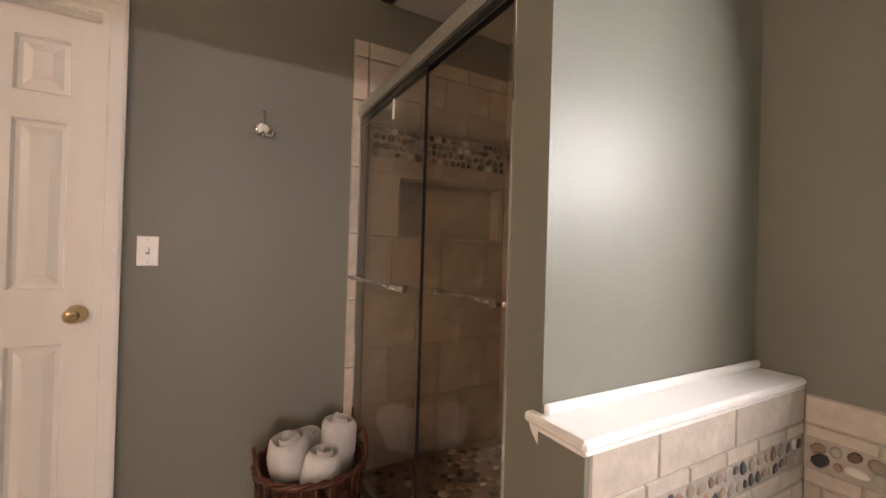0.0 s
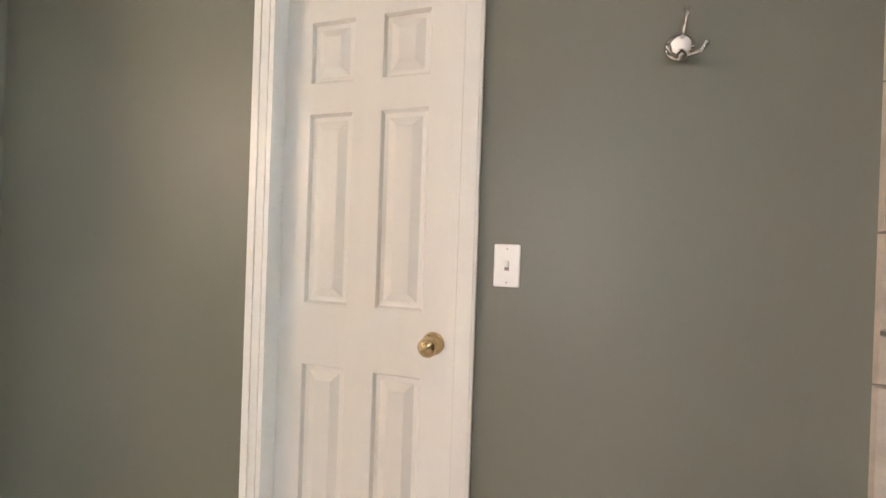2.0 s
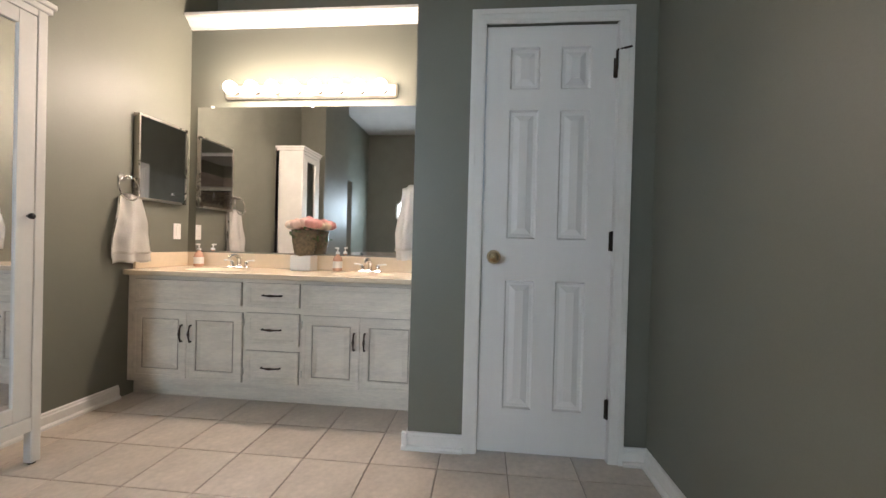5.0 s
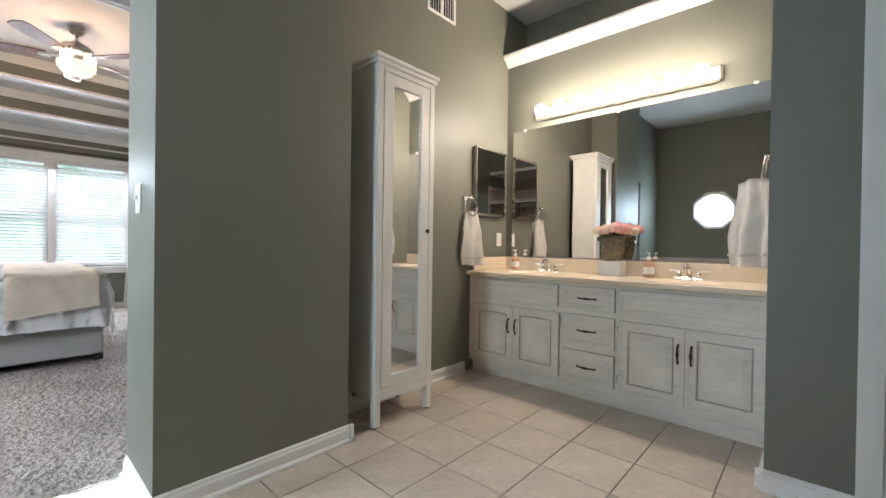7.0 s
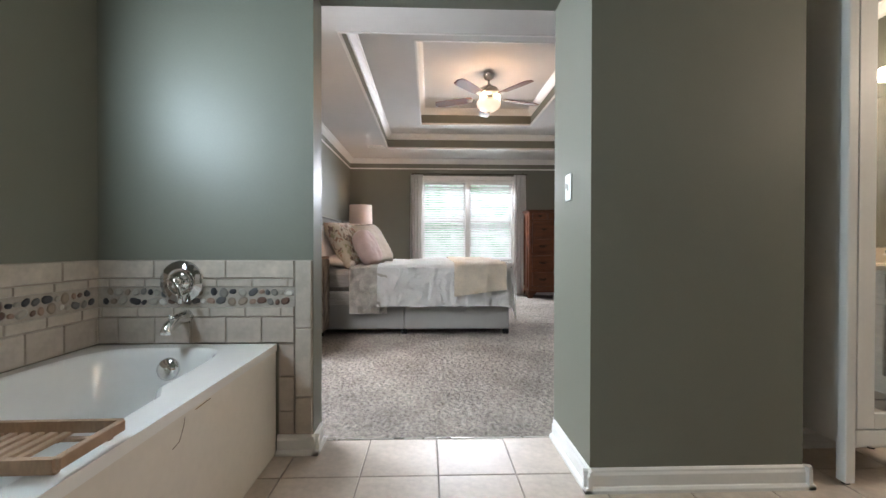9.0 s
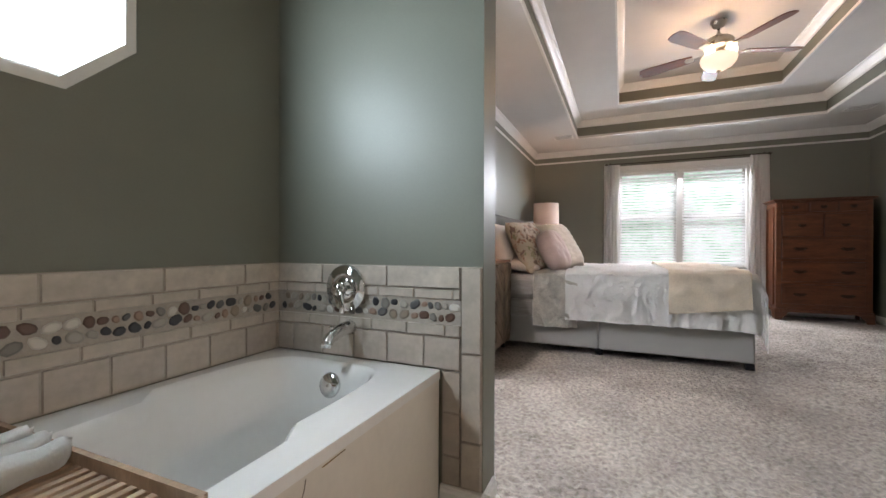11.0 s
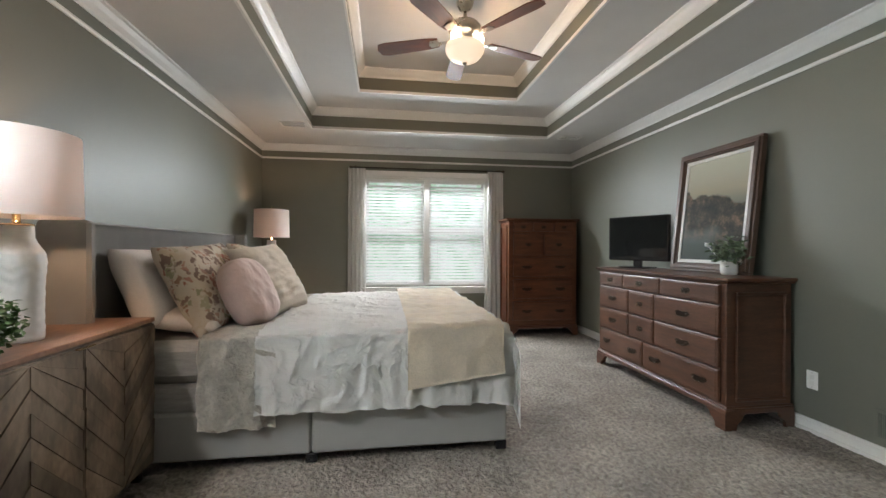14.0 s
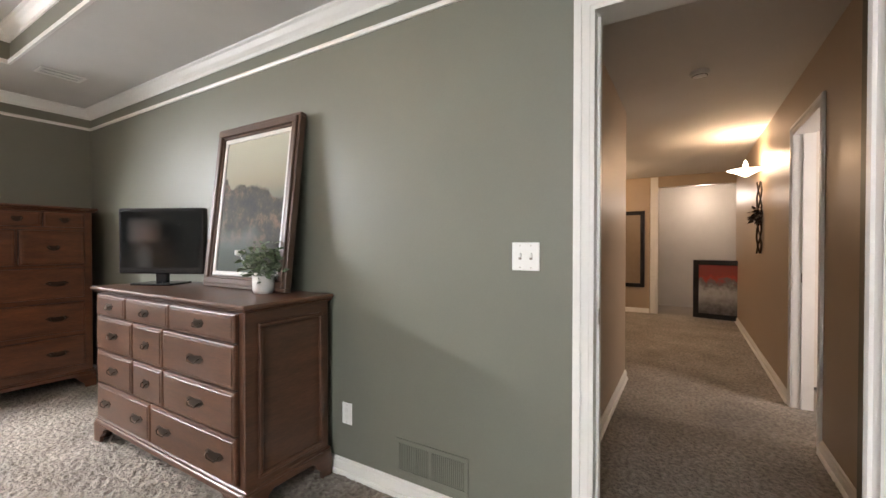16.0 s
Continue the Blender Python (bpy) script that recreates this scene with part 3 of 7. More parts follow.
def switch(at, turn, gangs, label, kind="toggle"):
    w = 0.07 + 0.046 * (gangs - 1)
    s = thing("outlet" if kind == "outlet" else "light_switch", at, label, "outlet" if kind == "outlet" else "switch", turn=turn)
    boxes_part("plate", PLASTIC, s, (-w / 2, w / 2, -0.006, 0, -0.0575, 0.0575), bevel=0.0025)
    for g in range(gangs):
        x = (g - (gangs - 1) / 2) * 0.046
        if kind == "toggle":
            boxes_part("toggle", PLASTIC, s, (x - 0.005, x + 0.005, -0.016, -0.005, -0.004, 0.014))
            boxes_part("slot", GROUT, s, (x - 0.006, x + 0.006, -0.0065, -0.0055, -0.013, 0.013), bevel=0)
        elif kind == "rocker":
            boxes_part("rocker", PLASTIC, s, (x - 0.016, x + 0.016, -0.010, -0.005, -0.033, 0.033))
        else:
            for z in (-0.02, 0.02):
                boxes_part("socket", TRIM, s, (x - 0.014, x + 0.014, -0.0078, -0.005, z - 0.014, z + 0.014))
        for z in (-0.045, 0.045):
            extra(lambda bm: turned(bm, [(0.003, -0.0072), (0.003, -0.005)], (x, 0, z), 8, "y"), "screw", NICKEL, s)
    return s


switch((-0.224, YN, 1.194), 0, 1, "white single toggle light switch on sage wall")
switch((-0.53, -1.018, 1.164), 90, 1, "white single toggle light switch beside the bedroom opening")
switch((XW, -2.41, 1.185), 90, 2, "white double toggle light switch by the hallway door")
switch((XW, -3.40, 0.33), 90, 1, "white wall outlet above the bedroom baseboard", "outlet")
switch((XW, -5.35, 0.38), 90, 1, "white wall outlet behind the dresser", "outlet")
switch((-3.10, YT, 1.055), 180, 1, "white rocker outlet plate beside the medicine cabinet", "rocker")


def robe_hook():
    h = thing("robe_hook", (0.17, YN, 1.735), "chrome robe hook with a white porcelain disc", "hook")
    h.scale = (1.12, 1.12, 1.12)
    extra(lambda bm: turned(bm, [(0.0, 0), (0.027, 0), (0.030, -0.006), (0.027, -0.012), (0, -0.013)], axis="y", cap=False), "base", CHROME, h)
    extra(lambda bm: turned(bm, [(0.020, -0.012), (0.019, -0.02), (0.010, -0.026), (0.0, -0.027)], axis="y", cap=False), "disc", PLASTIC, h, "white porcelain disc")
    for s in (-1, 1):
        extra(lambda bm: tube(bm, [(0, -0.02, -0.01), (s * 0.012, -0.035, -0.03), (s * 0.028, -0.055, -0.032), (s * 0.036, -0.066, -0.018)], [0.005, 0.005, 0.0045, 0.006]), "prong", CHROME, h)
    extra(lambda bm: tube(bm, [(0, -0.02, 0.01), (0, -0.04, 0.02), (0, -0.055, 0.045), (0, -0.05, 0.06)], [0.005, 0.005, 0.0045, 0.0065]), "prong", CHROME, h)


robe_hook()


def return_grille(at, turn, w, h, label, material, dark, slats, category="vent", name="wall_vent", down=False):
    v = thing(name, at, label, category, turn=turn)
    if down:
        v.matrix_basis = pose(*at, 90, 0, turn)
    boxes_part("frame", material, v, (-w / 2, w / 2, -0.008, 0, -h / 2, -h / 2 + 0.02), (-w / 2, w / 2, -0.008, 0, h / 2 - 0.02, h / 2), (-w / 2, -w / 2 + 0.02, -0.008, 0, -h / 2 + 0.02, h / 2 - 0.02), (w / 2 - 0.02, w / 2, -0.008, 0, -h / 2 + 0.02, h / 2 - 0.02), (-0.01, 0.01, -0.008, 0, -h / 2 + 0.02, h / 2 - 0.02), bevel=0.001)
    boxes_part("backing", dark, v, (-w / 2 + 0.02, w / 2 - 0.02, -0.002, -0.0005, -h / 2 + 0.02, h / 2 - 0.02), bevel=0)
    n = slats
    for k in range(n):
        x = -w / 2 + 0.02 + (w - 0.04) * (k + 0.5) / n
        if abs(x) < 0.012:
            continue
        boxes_part("slat", material, v, (x - 0.0018, x + 0.0018, -0.0065, -0.002, -h / 2 + 0.02, h / 2 - 0.02), bevel=0)


DARKWALL = surface("sage_shadow_backing", (0.13, 0.137, 0.11), 0.6, vary=0.05)
return_grille((XW, -2.87, 0.20), 90, 0.40, 0.17, "sage painted return-air grille low on the wall", WALL, DARKWALL, 34)
return_grille((-2.33, YT, 2.76), 180, 0.30, 0.20, "white supply vent high on the bathroom wall", TRIM, BLACK, 10)
return_grille((0.93, -5.80, HR - 0.001), 90, 0.16, 0.26, "small white ceiling vent over the bed", TRIM, BLACK, 5, name="ceiling_vent", down=True)
return_grille((-2.28, -5.85, HR - 0.001), 90, 0.16, 0.26, "small white ceiling vent over the dresser", TRIM, BLACK, 5, name="ceiling_vent", down=True)


# ---- bathroom: vanity ----
VR = [(0.004, 0.0), (0.006, 0.002), (0.040, 0.002), (0.044, 0.010), (0.048, 0.010), (0.080, 0.001)]


def handle(parent, x, z, y, upright, h=0.10):
    p = [(-h / 2, 0), (-h / 2, -0.014), (-h / 4, -0.022), (0, -0.026), (h / 4, -0.022), (h / 2, -0.014), (h / 2, 0)]
    pts = [(0, b, a) if upright else (a, b, 0) for a, b in p]
    return extra(lambda bm: tube(bm, pts, [0.006, 0.005, 0.0045, 0.0085, 0.0045, 0.005, 0.006], 8), "handle", IRON, parent, "dark bronze handle", pose(x, y, z))


def front(parent, name, x0, x1, z0, z1, rings=VR, y=-0.018):
    flat = rings is not VR
    groove, t, yg = (0.026, 0.008, -0.0072) if flat else (0.0445, 0.0035, -0.0096)
    def fill(bm):
        panelled(bm, x1 - x0, z1 - z0, [(0.012, x1 - x0 - 0.012, 0.012, z1 - z0 - 0.012)], 0.018, rings)
    o = extra(fill, name, VANITY, parent, at=pose(x0, y, z0))
    w, h, g = x1 - x0, z1 - z0, 0.0025
    # shade in the reveal, put in as darker strips round the front
    boxes_part("shade_edge", REVEALSHADE, o, (-g, 0, 0.010, 0.0175, -g, h + g), (w, w + g, 0.010, 0.0175, -g, h + g), (0, w, 0.010, 0.0175, -g, 0), (0, w, 0.010, 0.0175, h, h + g), label="dark line painted for the shadow round the front", bevel=0)
    i = 0.012 + groove
    if flat:
        return o
    boxes_part("shade_groove", REVEALSHADE, o, (i, i + t, -yg, 0.003, i, h - i), (w - i - t, w - i, -yg, 0.003, i, h - i), (i + t, w - i - t, -yg, 0.003, i, i + t), (i + t, w - i - t, -yg, 0.003, h - i - t, h - i), label="grey-brown strip painted for shade in the groove", bevel=0)
    return o


# Grey-brown that paints the shade into the vanity's reveals and panel grooves.
REVEALSHADE = surface("grey_brown_reveal_shade", (0.50, 0.445, 0.38), 0.6, vary=0.3, scale=8, fine=60, bump=0.2)
van = thing("vanity_cabinet", (-2.70, YT + 0.004, 0), "whitewashed double vanity with raised-panel doors and dark bronze pulls", "cabinet", turn=90)
boxes_part("body", VANITY, van, (0, 1.882, 0, 0.51, 0.095, 0.765), bevel=0.002)
boxes_part("toe_kick", VANITY, van, (0.0, 1.882, 0.05, 0.5, 0.0, 0.095), (1.86, 1.882, 0.0, 0.05, 0.0, 0.095), label="dusty whitewashed toe kick")
SH = [(0.006, 0.002), (0.014, 0.002), (0.020, 0.005), (0.026, 0.005)]
front(van, "false_drawer_front", 0.060, 0.765, 0.600, 0.742, SH)
front(van, "false_drawer_front", 1.160, 1.862, 0.600, 0.742, SH)
for x0, x1, hx in ((0.055, 0.413, 0.385), (0.417, 0.775, 0.445), (1.165, 1.515, 1.485), (1.519, 1.868, 1.549)):
    f = front(van, "door", x0, x1, 0.13, 0.556)
    handle(f, hx - x0, 0.285, 0.0, True)
for z0, z1 in ((0.600, 0.742), (0.368, 0.560), (0.135, 0.328)):
    f = front(van, "drawer", 0.80, 1.138, z0, z1, SH)
    handle(f, 0.169, (z1 - z0) / 2, 0.0, False, 0.115)
for x in (0.782, 1.158, 1.874, 0.048):
    for z in (0.2, 0.5):
        extra(lambda bm: tube(bm, [(0, 0, -0.022), (0, 0, 0.022)], 0.005, 8), "hinge", NICKEL, van, "small nickel hinge", pose(x, -0.008, z))


def basin(bm, cx, cy, rx, ry, x0, x1, y0, y1, z):
    n = 32
    rings = []
    for f, dz in ((1.0, 0.0), (0.96, -0.006), (0.85, -0.05), (0.6, -0.10), (0.2, -0.125)):
        rings.append([bm.verts.new((cx + rx * f * math.cos(2 * math.pi * k / n), cy + ry * f * math.sin(2 * math.pi * k / n), z + dz)) for k in range(n)])
    for a, b in zip(rings, rings[1:]):
        for k in range(n):
            bm.faces.new((a[k], a[(k + 1) % n], b[(k + 1) % n], b[k])).smooth = True
    bm.faces.new(rings[-1])
    outer = []
    for k in range(n):
        a = 2 * math.pi * k / n
        c, s = math.cos(a), math.sin(a)
        t = min(((x1 - cx) if c > 0 else (cx - x0)) / max(abs(c), 1e-6), ((y1 - cy) if s > 0 else (cy - y0)) / max(abs(s), 1e-6))
        outer.append(bm.verts.new((cx + c * t, cy + s * t, z)))
    for k in range(n):
        bm.faces.new((rings[0][k], rings[0][(k + 1) % n], outer[(k + 1) % n], outer[k]))
    return outer


def countertop(bm):
    z, x0, x1 = 0.80, XM + 0.002, -2.668
    y0, y1 = YT + 0.002, 0.803
    ym = -0.16
    for a, b, c in ((y0, ym, -0.64), (ym, y1, 0.37)):
        basin(bm, -2.93, c, 0.16, 0.21, x0, x1, a, b, z)
    box(bm, x1 - 0.004, x1 + 0.012, y0, y1, z - 0.032, z + 0.0005, 0.006, 2)
    for y in (y0, y1):
        bm.faces.new([bm.verts.new(p) for p in ((x0, y, z), (x1, y, z), (x1, y, z - 0.03), (x0, y, z - 0.03))])


top = thing("countertop", (0, 0, 0), "cream cultured-marble double-sink countertop with backsplash", "countertop")
extra(countertop, "slab", COUNTER, top)
boxes_part("backsplash", COUNTER, top, (XM + 0.002, XM + 0.022, YT + 0.002, 0.803, 0.801, 0.905), bevel=0.003)
boxes_part("side_splash", COUNTER, top, (XM + 0.022, -2.73, YT + 0.002, YT + 0.022, 0.801, 0.905), bevel=0.003)
for y in (-0.64, 0.37):
    extra(lambda bm: turned(bm, [(0.022, -0.124), (0.02, -0.120), (0.008, -0.121), (0, -0.121)], (-2.93, y, 0.80), 16, cap=False), "drain", CHROME, top, "chrome basin drain")


def faucet(at):
    f = thing("faucet", at, "chrome two-handle basin faucet on the cream countertop", "faucet", "basin faucets", 90)
    boxes_part("base", CHROME, f, (-0.08, 0.08, -0.025, 0.025, 0, 0.012), bevel=0.005)
    extra(lambda bm: tube(bm, [(0, 0, 0.01), (0, 0, 0.06), (0, -0.02, 0.085), (0, -0.07, 0.095), (0, -0.11, 0.085), (0, -0.12, 0.065)], [0.016, 0.013, 0.012, 0.011, 0.010, 0.010]), "spout", CHROME, f)
    extra(lambda bm: tube(bm, [(0, 0.018, 0.01), (0, 0.018, 0.075)], 0.003, 6), "lift_rod", CHROME, f)
    for s in (-1, 1):
        h = extra(lambda bm: turned(bm, [(0.016, 0.01), (0.012, 0.03), (0.014, 0.045), (0.008, 0.05)], (s * 0.055, 0, 0), 14), "valve", CHROME, f)
        extra(lambda bm: tube(bm, [(s * 0.055, 0, 0.048), (s * 0.085, 0, 0.055), (s * 0.115, 0, 0.056)], [0.006, 0.005, 0.007], 8), "lever", PLASTIC, h, "white porcelain lever")
    return f


fa = faucet((-3.14, -0.62, 0.80))
copy_thing(fa, pose(-3.14, 0.36, 0.80, 0, 0, 90))


def vanity_mirror():
    m = thing("vanity_mirror", (XM, 0, 0), "large frameless mirror over the double vanity", "mirror")
    boxes_part("glass", MIRROR, m, (0.001, 0.007, -1.02, 0.80, 0.915, 1.995), bevel=0)
    for y in (-0.9, -0.12, 0.68):
        boxes_part("clip", PLASTIC, m, (0.0, 0.012, y - 0.012, y + 0.012, 1.988, 2.006))


vanity_mirror()


def light_bar():
    b = thing("vanity_light", (XM, -0.14, 2.10), "chrome bar of eight lit globe bulbs over the mirror", "light")
    boxes_part("back_plate", PALENICKEL, b, (0, 0.035, -0.655, 0.655, -0.052, 0.052), bevel=0.016)
    for k in range(8):
        y = -0.553 + 0.158 * k
        extra(lambda bm: turned(bm, [(0.03, 0.035), (0.034, 0.045), (0.02, 0.06)], (0, y, 0), 16, "x"), "socket", CHROME, b)
        o = extra(lambda bm: turned(bm, [(0.012, 0.058), (0.03, 0.072), (0.044, 0.095), (0.047, 0.115), (0.040, 0.14), (0.02, 0.157), (0.001, 0.16)], (0, y, 0), 18, "x"), "bulb", LAMPGLASS, b, "lit frosted globe bulb")
        o.visible_shadow = False


light_bar()


def towel_ring(at, turn, label, group=""):
    r = thing("towel_ring", at, label, "towel ring", group, turn)
    extra(lambda bm: turned(bm, [(0.0, 0), (0.026, 0), (0.027, -0.006), (0.015, -0.014), (0.012, -0.045), (0.016, -0.055), (0, -0.058)], axis="y", cap=False), "post", CHROME, r)
    extra(lambda bm: tube(bm, [(0.075 * math.sin(a), -0.045 - 0.01 * (1 - math.cos(a)), -0.07 + 0.075 * math.cos(a)) for a in [math.pi * 2 * k / 24 for k in range(25)]], 0.0045, 8), "ring", CHROME, r)
    return r


def hand_towel(at, turn, w, h, label):
    t = thing("hand_towel", at, label, "towel", turn=turn)

    def place(u, v):
        a = u * 2 - 1
        pinch = 0.62 + 0.38 * min(1, v * 1.6)
        x = a * w / 2 * pinch + 0.006 * math.sin(v * 7)
        y = -0.014 * math.cos(a * 5.5 + 1.2 * v) * (0.5 + v) - 0.036 - 0.014 * v + wob(a, v * 2, 0, 2.2, 0.012)
        return (x, y, -v * h + 0.004 * math.sin(a * 8) * v + (0.018 * (1 - a * a) if v == 0 else 0))
    extra(lambda bm: (cloth(bm, 26, 24, place, 0.012), cloth(bm, 20, 20, lambda u, v: (place(u, v)[0] * 0.9 + 0.01, place(u, v)[1] + 0.03, place(u, v)[2] * 0.94), 0.012)), "fabric", TERRY, t)
    extra(lambda bm: cloth(bm, 26, 2, lambda u, v: (place(u, 0.84 + v * 0.03)[0] * 1.01, place(u, 0.84 + v * 0.03)[1] - 0.008, place(u, 0.84 + v * 0.03)[2]), 0.003), "woven_band", LINEN, t)
    return t


towel_ring((-2.64, YT, 1.375), 180, "chrome towel ring on the sage wall beside the vanity")
hand_towel((-2.67, YT, 1.255), 180, 0.25, 0.41, "white terry hand towel hanging from a towel ring")
towel_ring((-2.84, 0.805, 1.475), 0, "chrome towel ring on the end wall by the sink")
hand_towel((-2.80, 0.73, 1.345), 50, 0.25, 0.44, "white terry hand towel hanging beside the second sink")


def medicine_cabinet():
    m = thing("medicine_cabinet", (-2.72, YT, 1.25), "mirrored medicine cabinet with a slim metal frame", "cabinet", turn=180)
    boxes_part("body", NICKEL, m, (0.0, 0.42, -0.03, 0, 0, 0.55), bevel=0.002)
    d = boxes_part("door", MIRROR, m, (0.014, 0.406, -0.036, -0.03, 0.014, 0.536), bevel=0)
    boxes_part("frame", NICKEL, m, (0, 0.014, -0.04, -0.03, 0, 0.55), (0.406, 0.42, -0.04, -0.03, 0, 0.55), (0.014, 0.406, -0.04, -0.03, 0, 0.014), (0.014, 0.406, -0.04, -0.03, 0.536, 0.55), bevel=0.001)


medicine_cabinet()


def tall_cabinet():
    c = thing("tall_cabinet", (-1.965, -0.775, 0), "tall white linen cabinet with a mirrored door and black knob", "cabinet", turn=180)
    w, d, h = 0.435, 0.30, 2.0
    c.matrix_basis = pose(-1.515, -0.775, 0, 0, 0, 180)
    boxes_part("side_panel", TRIM, c, (0, 0.02, 0.03, d, 0.15, h - 0.03))
    boxes_part("side_panel", TRIM, c, (w - 0.02, w, 0.03, d, 0.15, h - 0.03))
    boxes_part("back_panel", TRIM, c, (0.02, w - 0.02, d - 0.01, d, 0.15, h - 0.03), bevel=0)
    boxes_part("bottom_panel", TRIM, c, (0.02, w - 0.02, 0.02, d - 0.01, 0.16, 0.18), bevel=0)
    boxes_part("bottom_rail", TRIM, c, (0.04, w - 0.04, 0.0, 0.02, 0.15, 0.21))
    boxes_part("top_rail", TRIM, c, (0.04, w - 0.04, 0.0, 0.02, h - 0.06, h - 0.03))
    for x in (0, w - 0.04):
        for y in (0.0, d - 0.04):
            leg = boxes_part("leg", TRIM, c, (x, x + 0.04, y, y + 0.04, 0.008, h - 0.03), bevel=0.003)
            extra(lambda bm: turned(bm, [(0.014, 0), (0.014, 0.009)], (x + 0.02, y + 0.02, 0), 12), "foot_glide", BLACK, leg, "black foot glide")
    boxes_part("cornice", TRIM, c, (-0.012, w + 0.012, -0.012, d + 0.003, h - 0.03, h - 0.005), (-0.022, w + 0.022, -0.022, d + 0.003, h - 0.005, h + 0.018), bevel=0.004)
    d_ = boxes_part("door", TRIM, c, (0.044, 0.112, 0, 0.02, 0.215, h - 0.065), (w - 0.112, w - 0.044, 0, 0.02, 0.215, h - 0.065), (0.112, w - 0.112, 0, 0.02, 0.215, 0.275), (0.112, w - 0.112, 0, 0.02, h - 0.125, h - 0.065), bevel=0.0015)
    boxes_part("mirror_pane", MIRROR, d_, (0.112, w - 0.112, 0.010, 0.014, 0.275, h - 0.125), bevel=0)
    boxes_part("mirror_backing", TRIM, d_, (0.112, w - 0.112, 0.015, 0.019, 0.275, h - 0.125), bevel=0)
    extra(lambda bm: turned(bm, [(0.005, 0), (0.006, -0.012), (0.013, -0.018), (0.013, -0.026), (0.0, -0.028)], axis="y", steps=14, cap=False), "knob", BLACK, d_, "small black knob", pose(w - 0.07, 0, 1.08))


tall_cabinet()


def soap(at, label):
    s = thing("soap_dispenser", at, label, "soap bottle", "soap dispensers")
    glass = surface("amber_soap", (0.62, 0.36, 0.26), 0.15, vary=0.1, bump=0)
    extra(lambda bm: turned(bm, [(0.0, 0), (0.03, 0), (0.033, 0.01), (0.032, 0.08), (0.026, 0.1), (0.012, 0.112), (0.012, 0.12), (0, 0.12)], steps=20, cap=False), "bottle", glass, s)
    extra(lambda bm: turned(bm, [(0.0336, 0.022), (0.0336, 0.07)], steps=20, cap=False), "label_band", LINEN, s, "pale paper label")
    extra(lambda bm: (turned(bm, [(0.015, 0.12), (0.015, 0.135), (0.004, 0.137), (0.004, 0.16), (0, 0.16)], steps=12, cap=False), box(bm, -0.01, 0.034, -0.007, 0.007, 0.158, 0.168, 0.002)), "pump", PLASTIC, s, "white pump")
    return s


so = soap((-3.13, -0.93, 0.801), "pink soap dispenser with a white pump on the countertop")
copy_thing(so, pose(-3.13, 0.125, 0.801))
PETALS = [surface("rose_petals_" + n, c, 0.8, vary=0.2, scale=30, fine=200, bump=0.4) for n, c in (("blush", (0.75, 0.5, 0.42)), ("pink", (0.74, 0.36, 0.33)), ("cream", (0.78, 0.62, 0.48)))]
STEMS = surface("wet_stems", (0.20, 0.16, 0.10), 0.25, vary=0.5, scale=40, fine=100, bump=0.8, depth=0.006)
LEAF = surface("green_leaf", (0.07, 0.15, 0.035), 0.55, vary=0.4, scale=30, fine=120, bump=0.3)
PALELEAF = surface("grey_green_leaf", (0.16, 0.22, 0.12), 0.6, vary=0.35, scale=30, fine=120, bump=0.3)


def bouquet():
    b = thing("flower_box", (-3.10, -0.110, 0.801), "pink and cream roses packed in glass above a white box", "flowers")
    boxes_part("box", PLASTIC, b, (-0.06, 0.06, -0.075, 0.075, 0, 0.105), bevel=0.004)
    extra(lambda bm: turned(bm, [(0.060, 0.1), (0.070, 0.13), (0.082, 0.2), (0.090, 0.285)], steps=20), "vase", STEMS, b, "glass vase full of dark stems and leaves")
    rnd = random.Random(4)
    for k in range(17):
        a, r = k * 2.4, 0.0225 * math.sqrt(k)
        c = Vector((max(r * math.cos(a), -0.06), r * math.sin(a) * 1.3, 0.335 + rnd.uniform(-0.01, 0.02) - r * 0.3))
        s = rnd.uniform(0.036, 0.048)

        def rose(bm):
            for j in range(4):
                f = 1 - j * 0.23
                turned(bm, [(s * f * 0.5, -s * 0.6 + j * 0.004), (s * f, -s * 0.2 + j * 0.004), (s * f * 0.95, s * 0.35 + j * 0.002), (s * f * 0.72, s * 0.62 + j * 0.004)], c, 11, cap=False)
            for v in bm.verts:
                v.co += Vector((wob(*v.co, 60, 0.006), wob(*(v.co + Vector((1, 0, 0))), 60, 0.006), wob(*(v.co + Vector((0, 1, 0))), 60, 0.005)))
        extra(rose, "rose", PETALS[(k * 5 + k // 3) % 3], b, ("blush rose", "deep pink rose", "cream rose")[(k * 5 + k // 3) % 3])
    extra(lambda bm: leaves(bm, 110, (0.01, 0, 0.245), 0.085, 0.036, 3, 0.8), "leaves", LEAF, b, "dark green rose leaves")


bouquet()


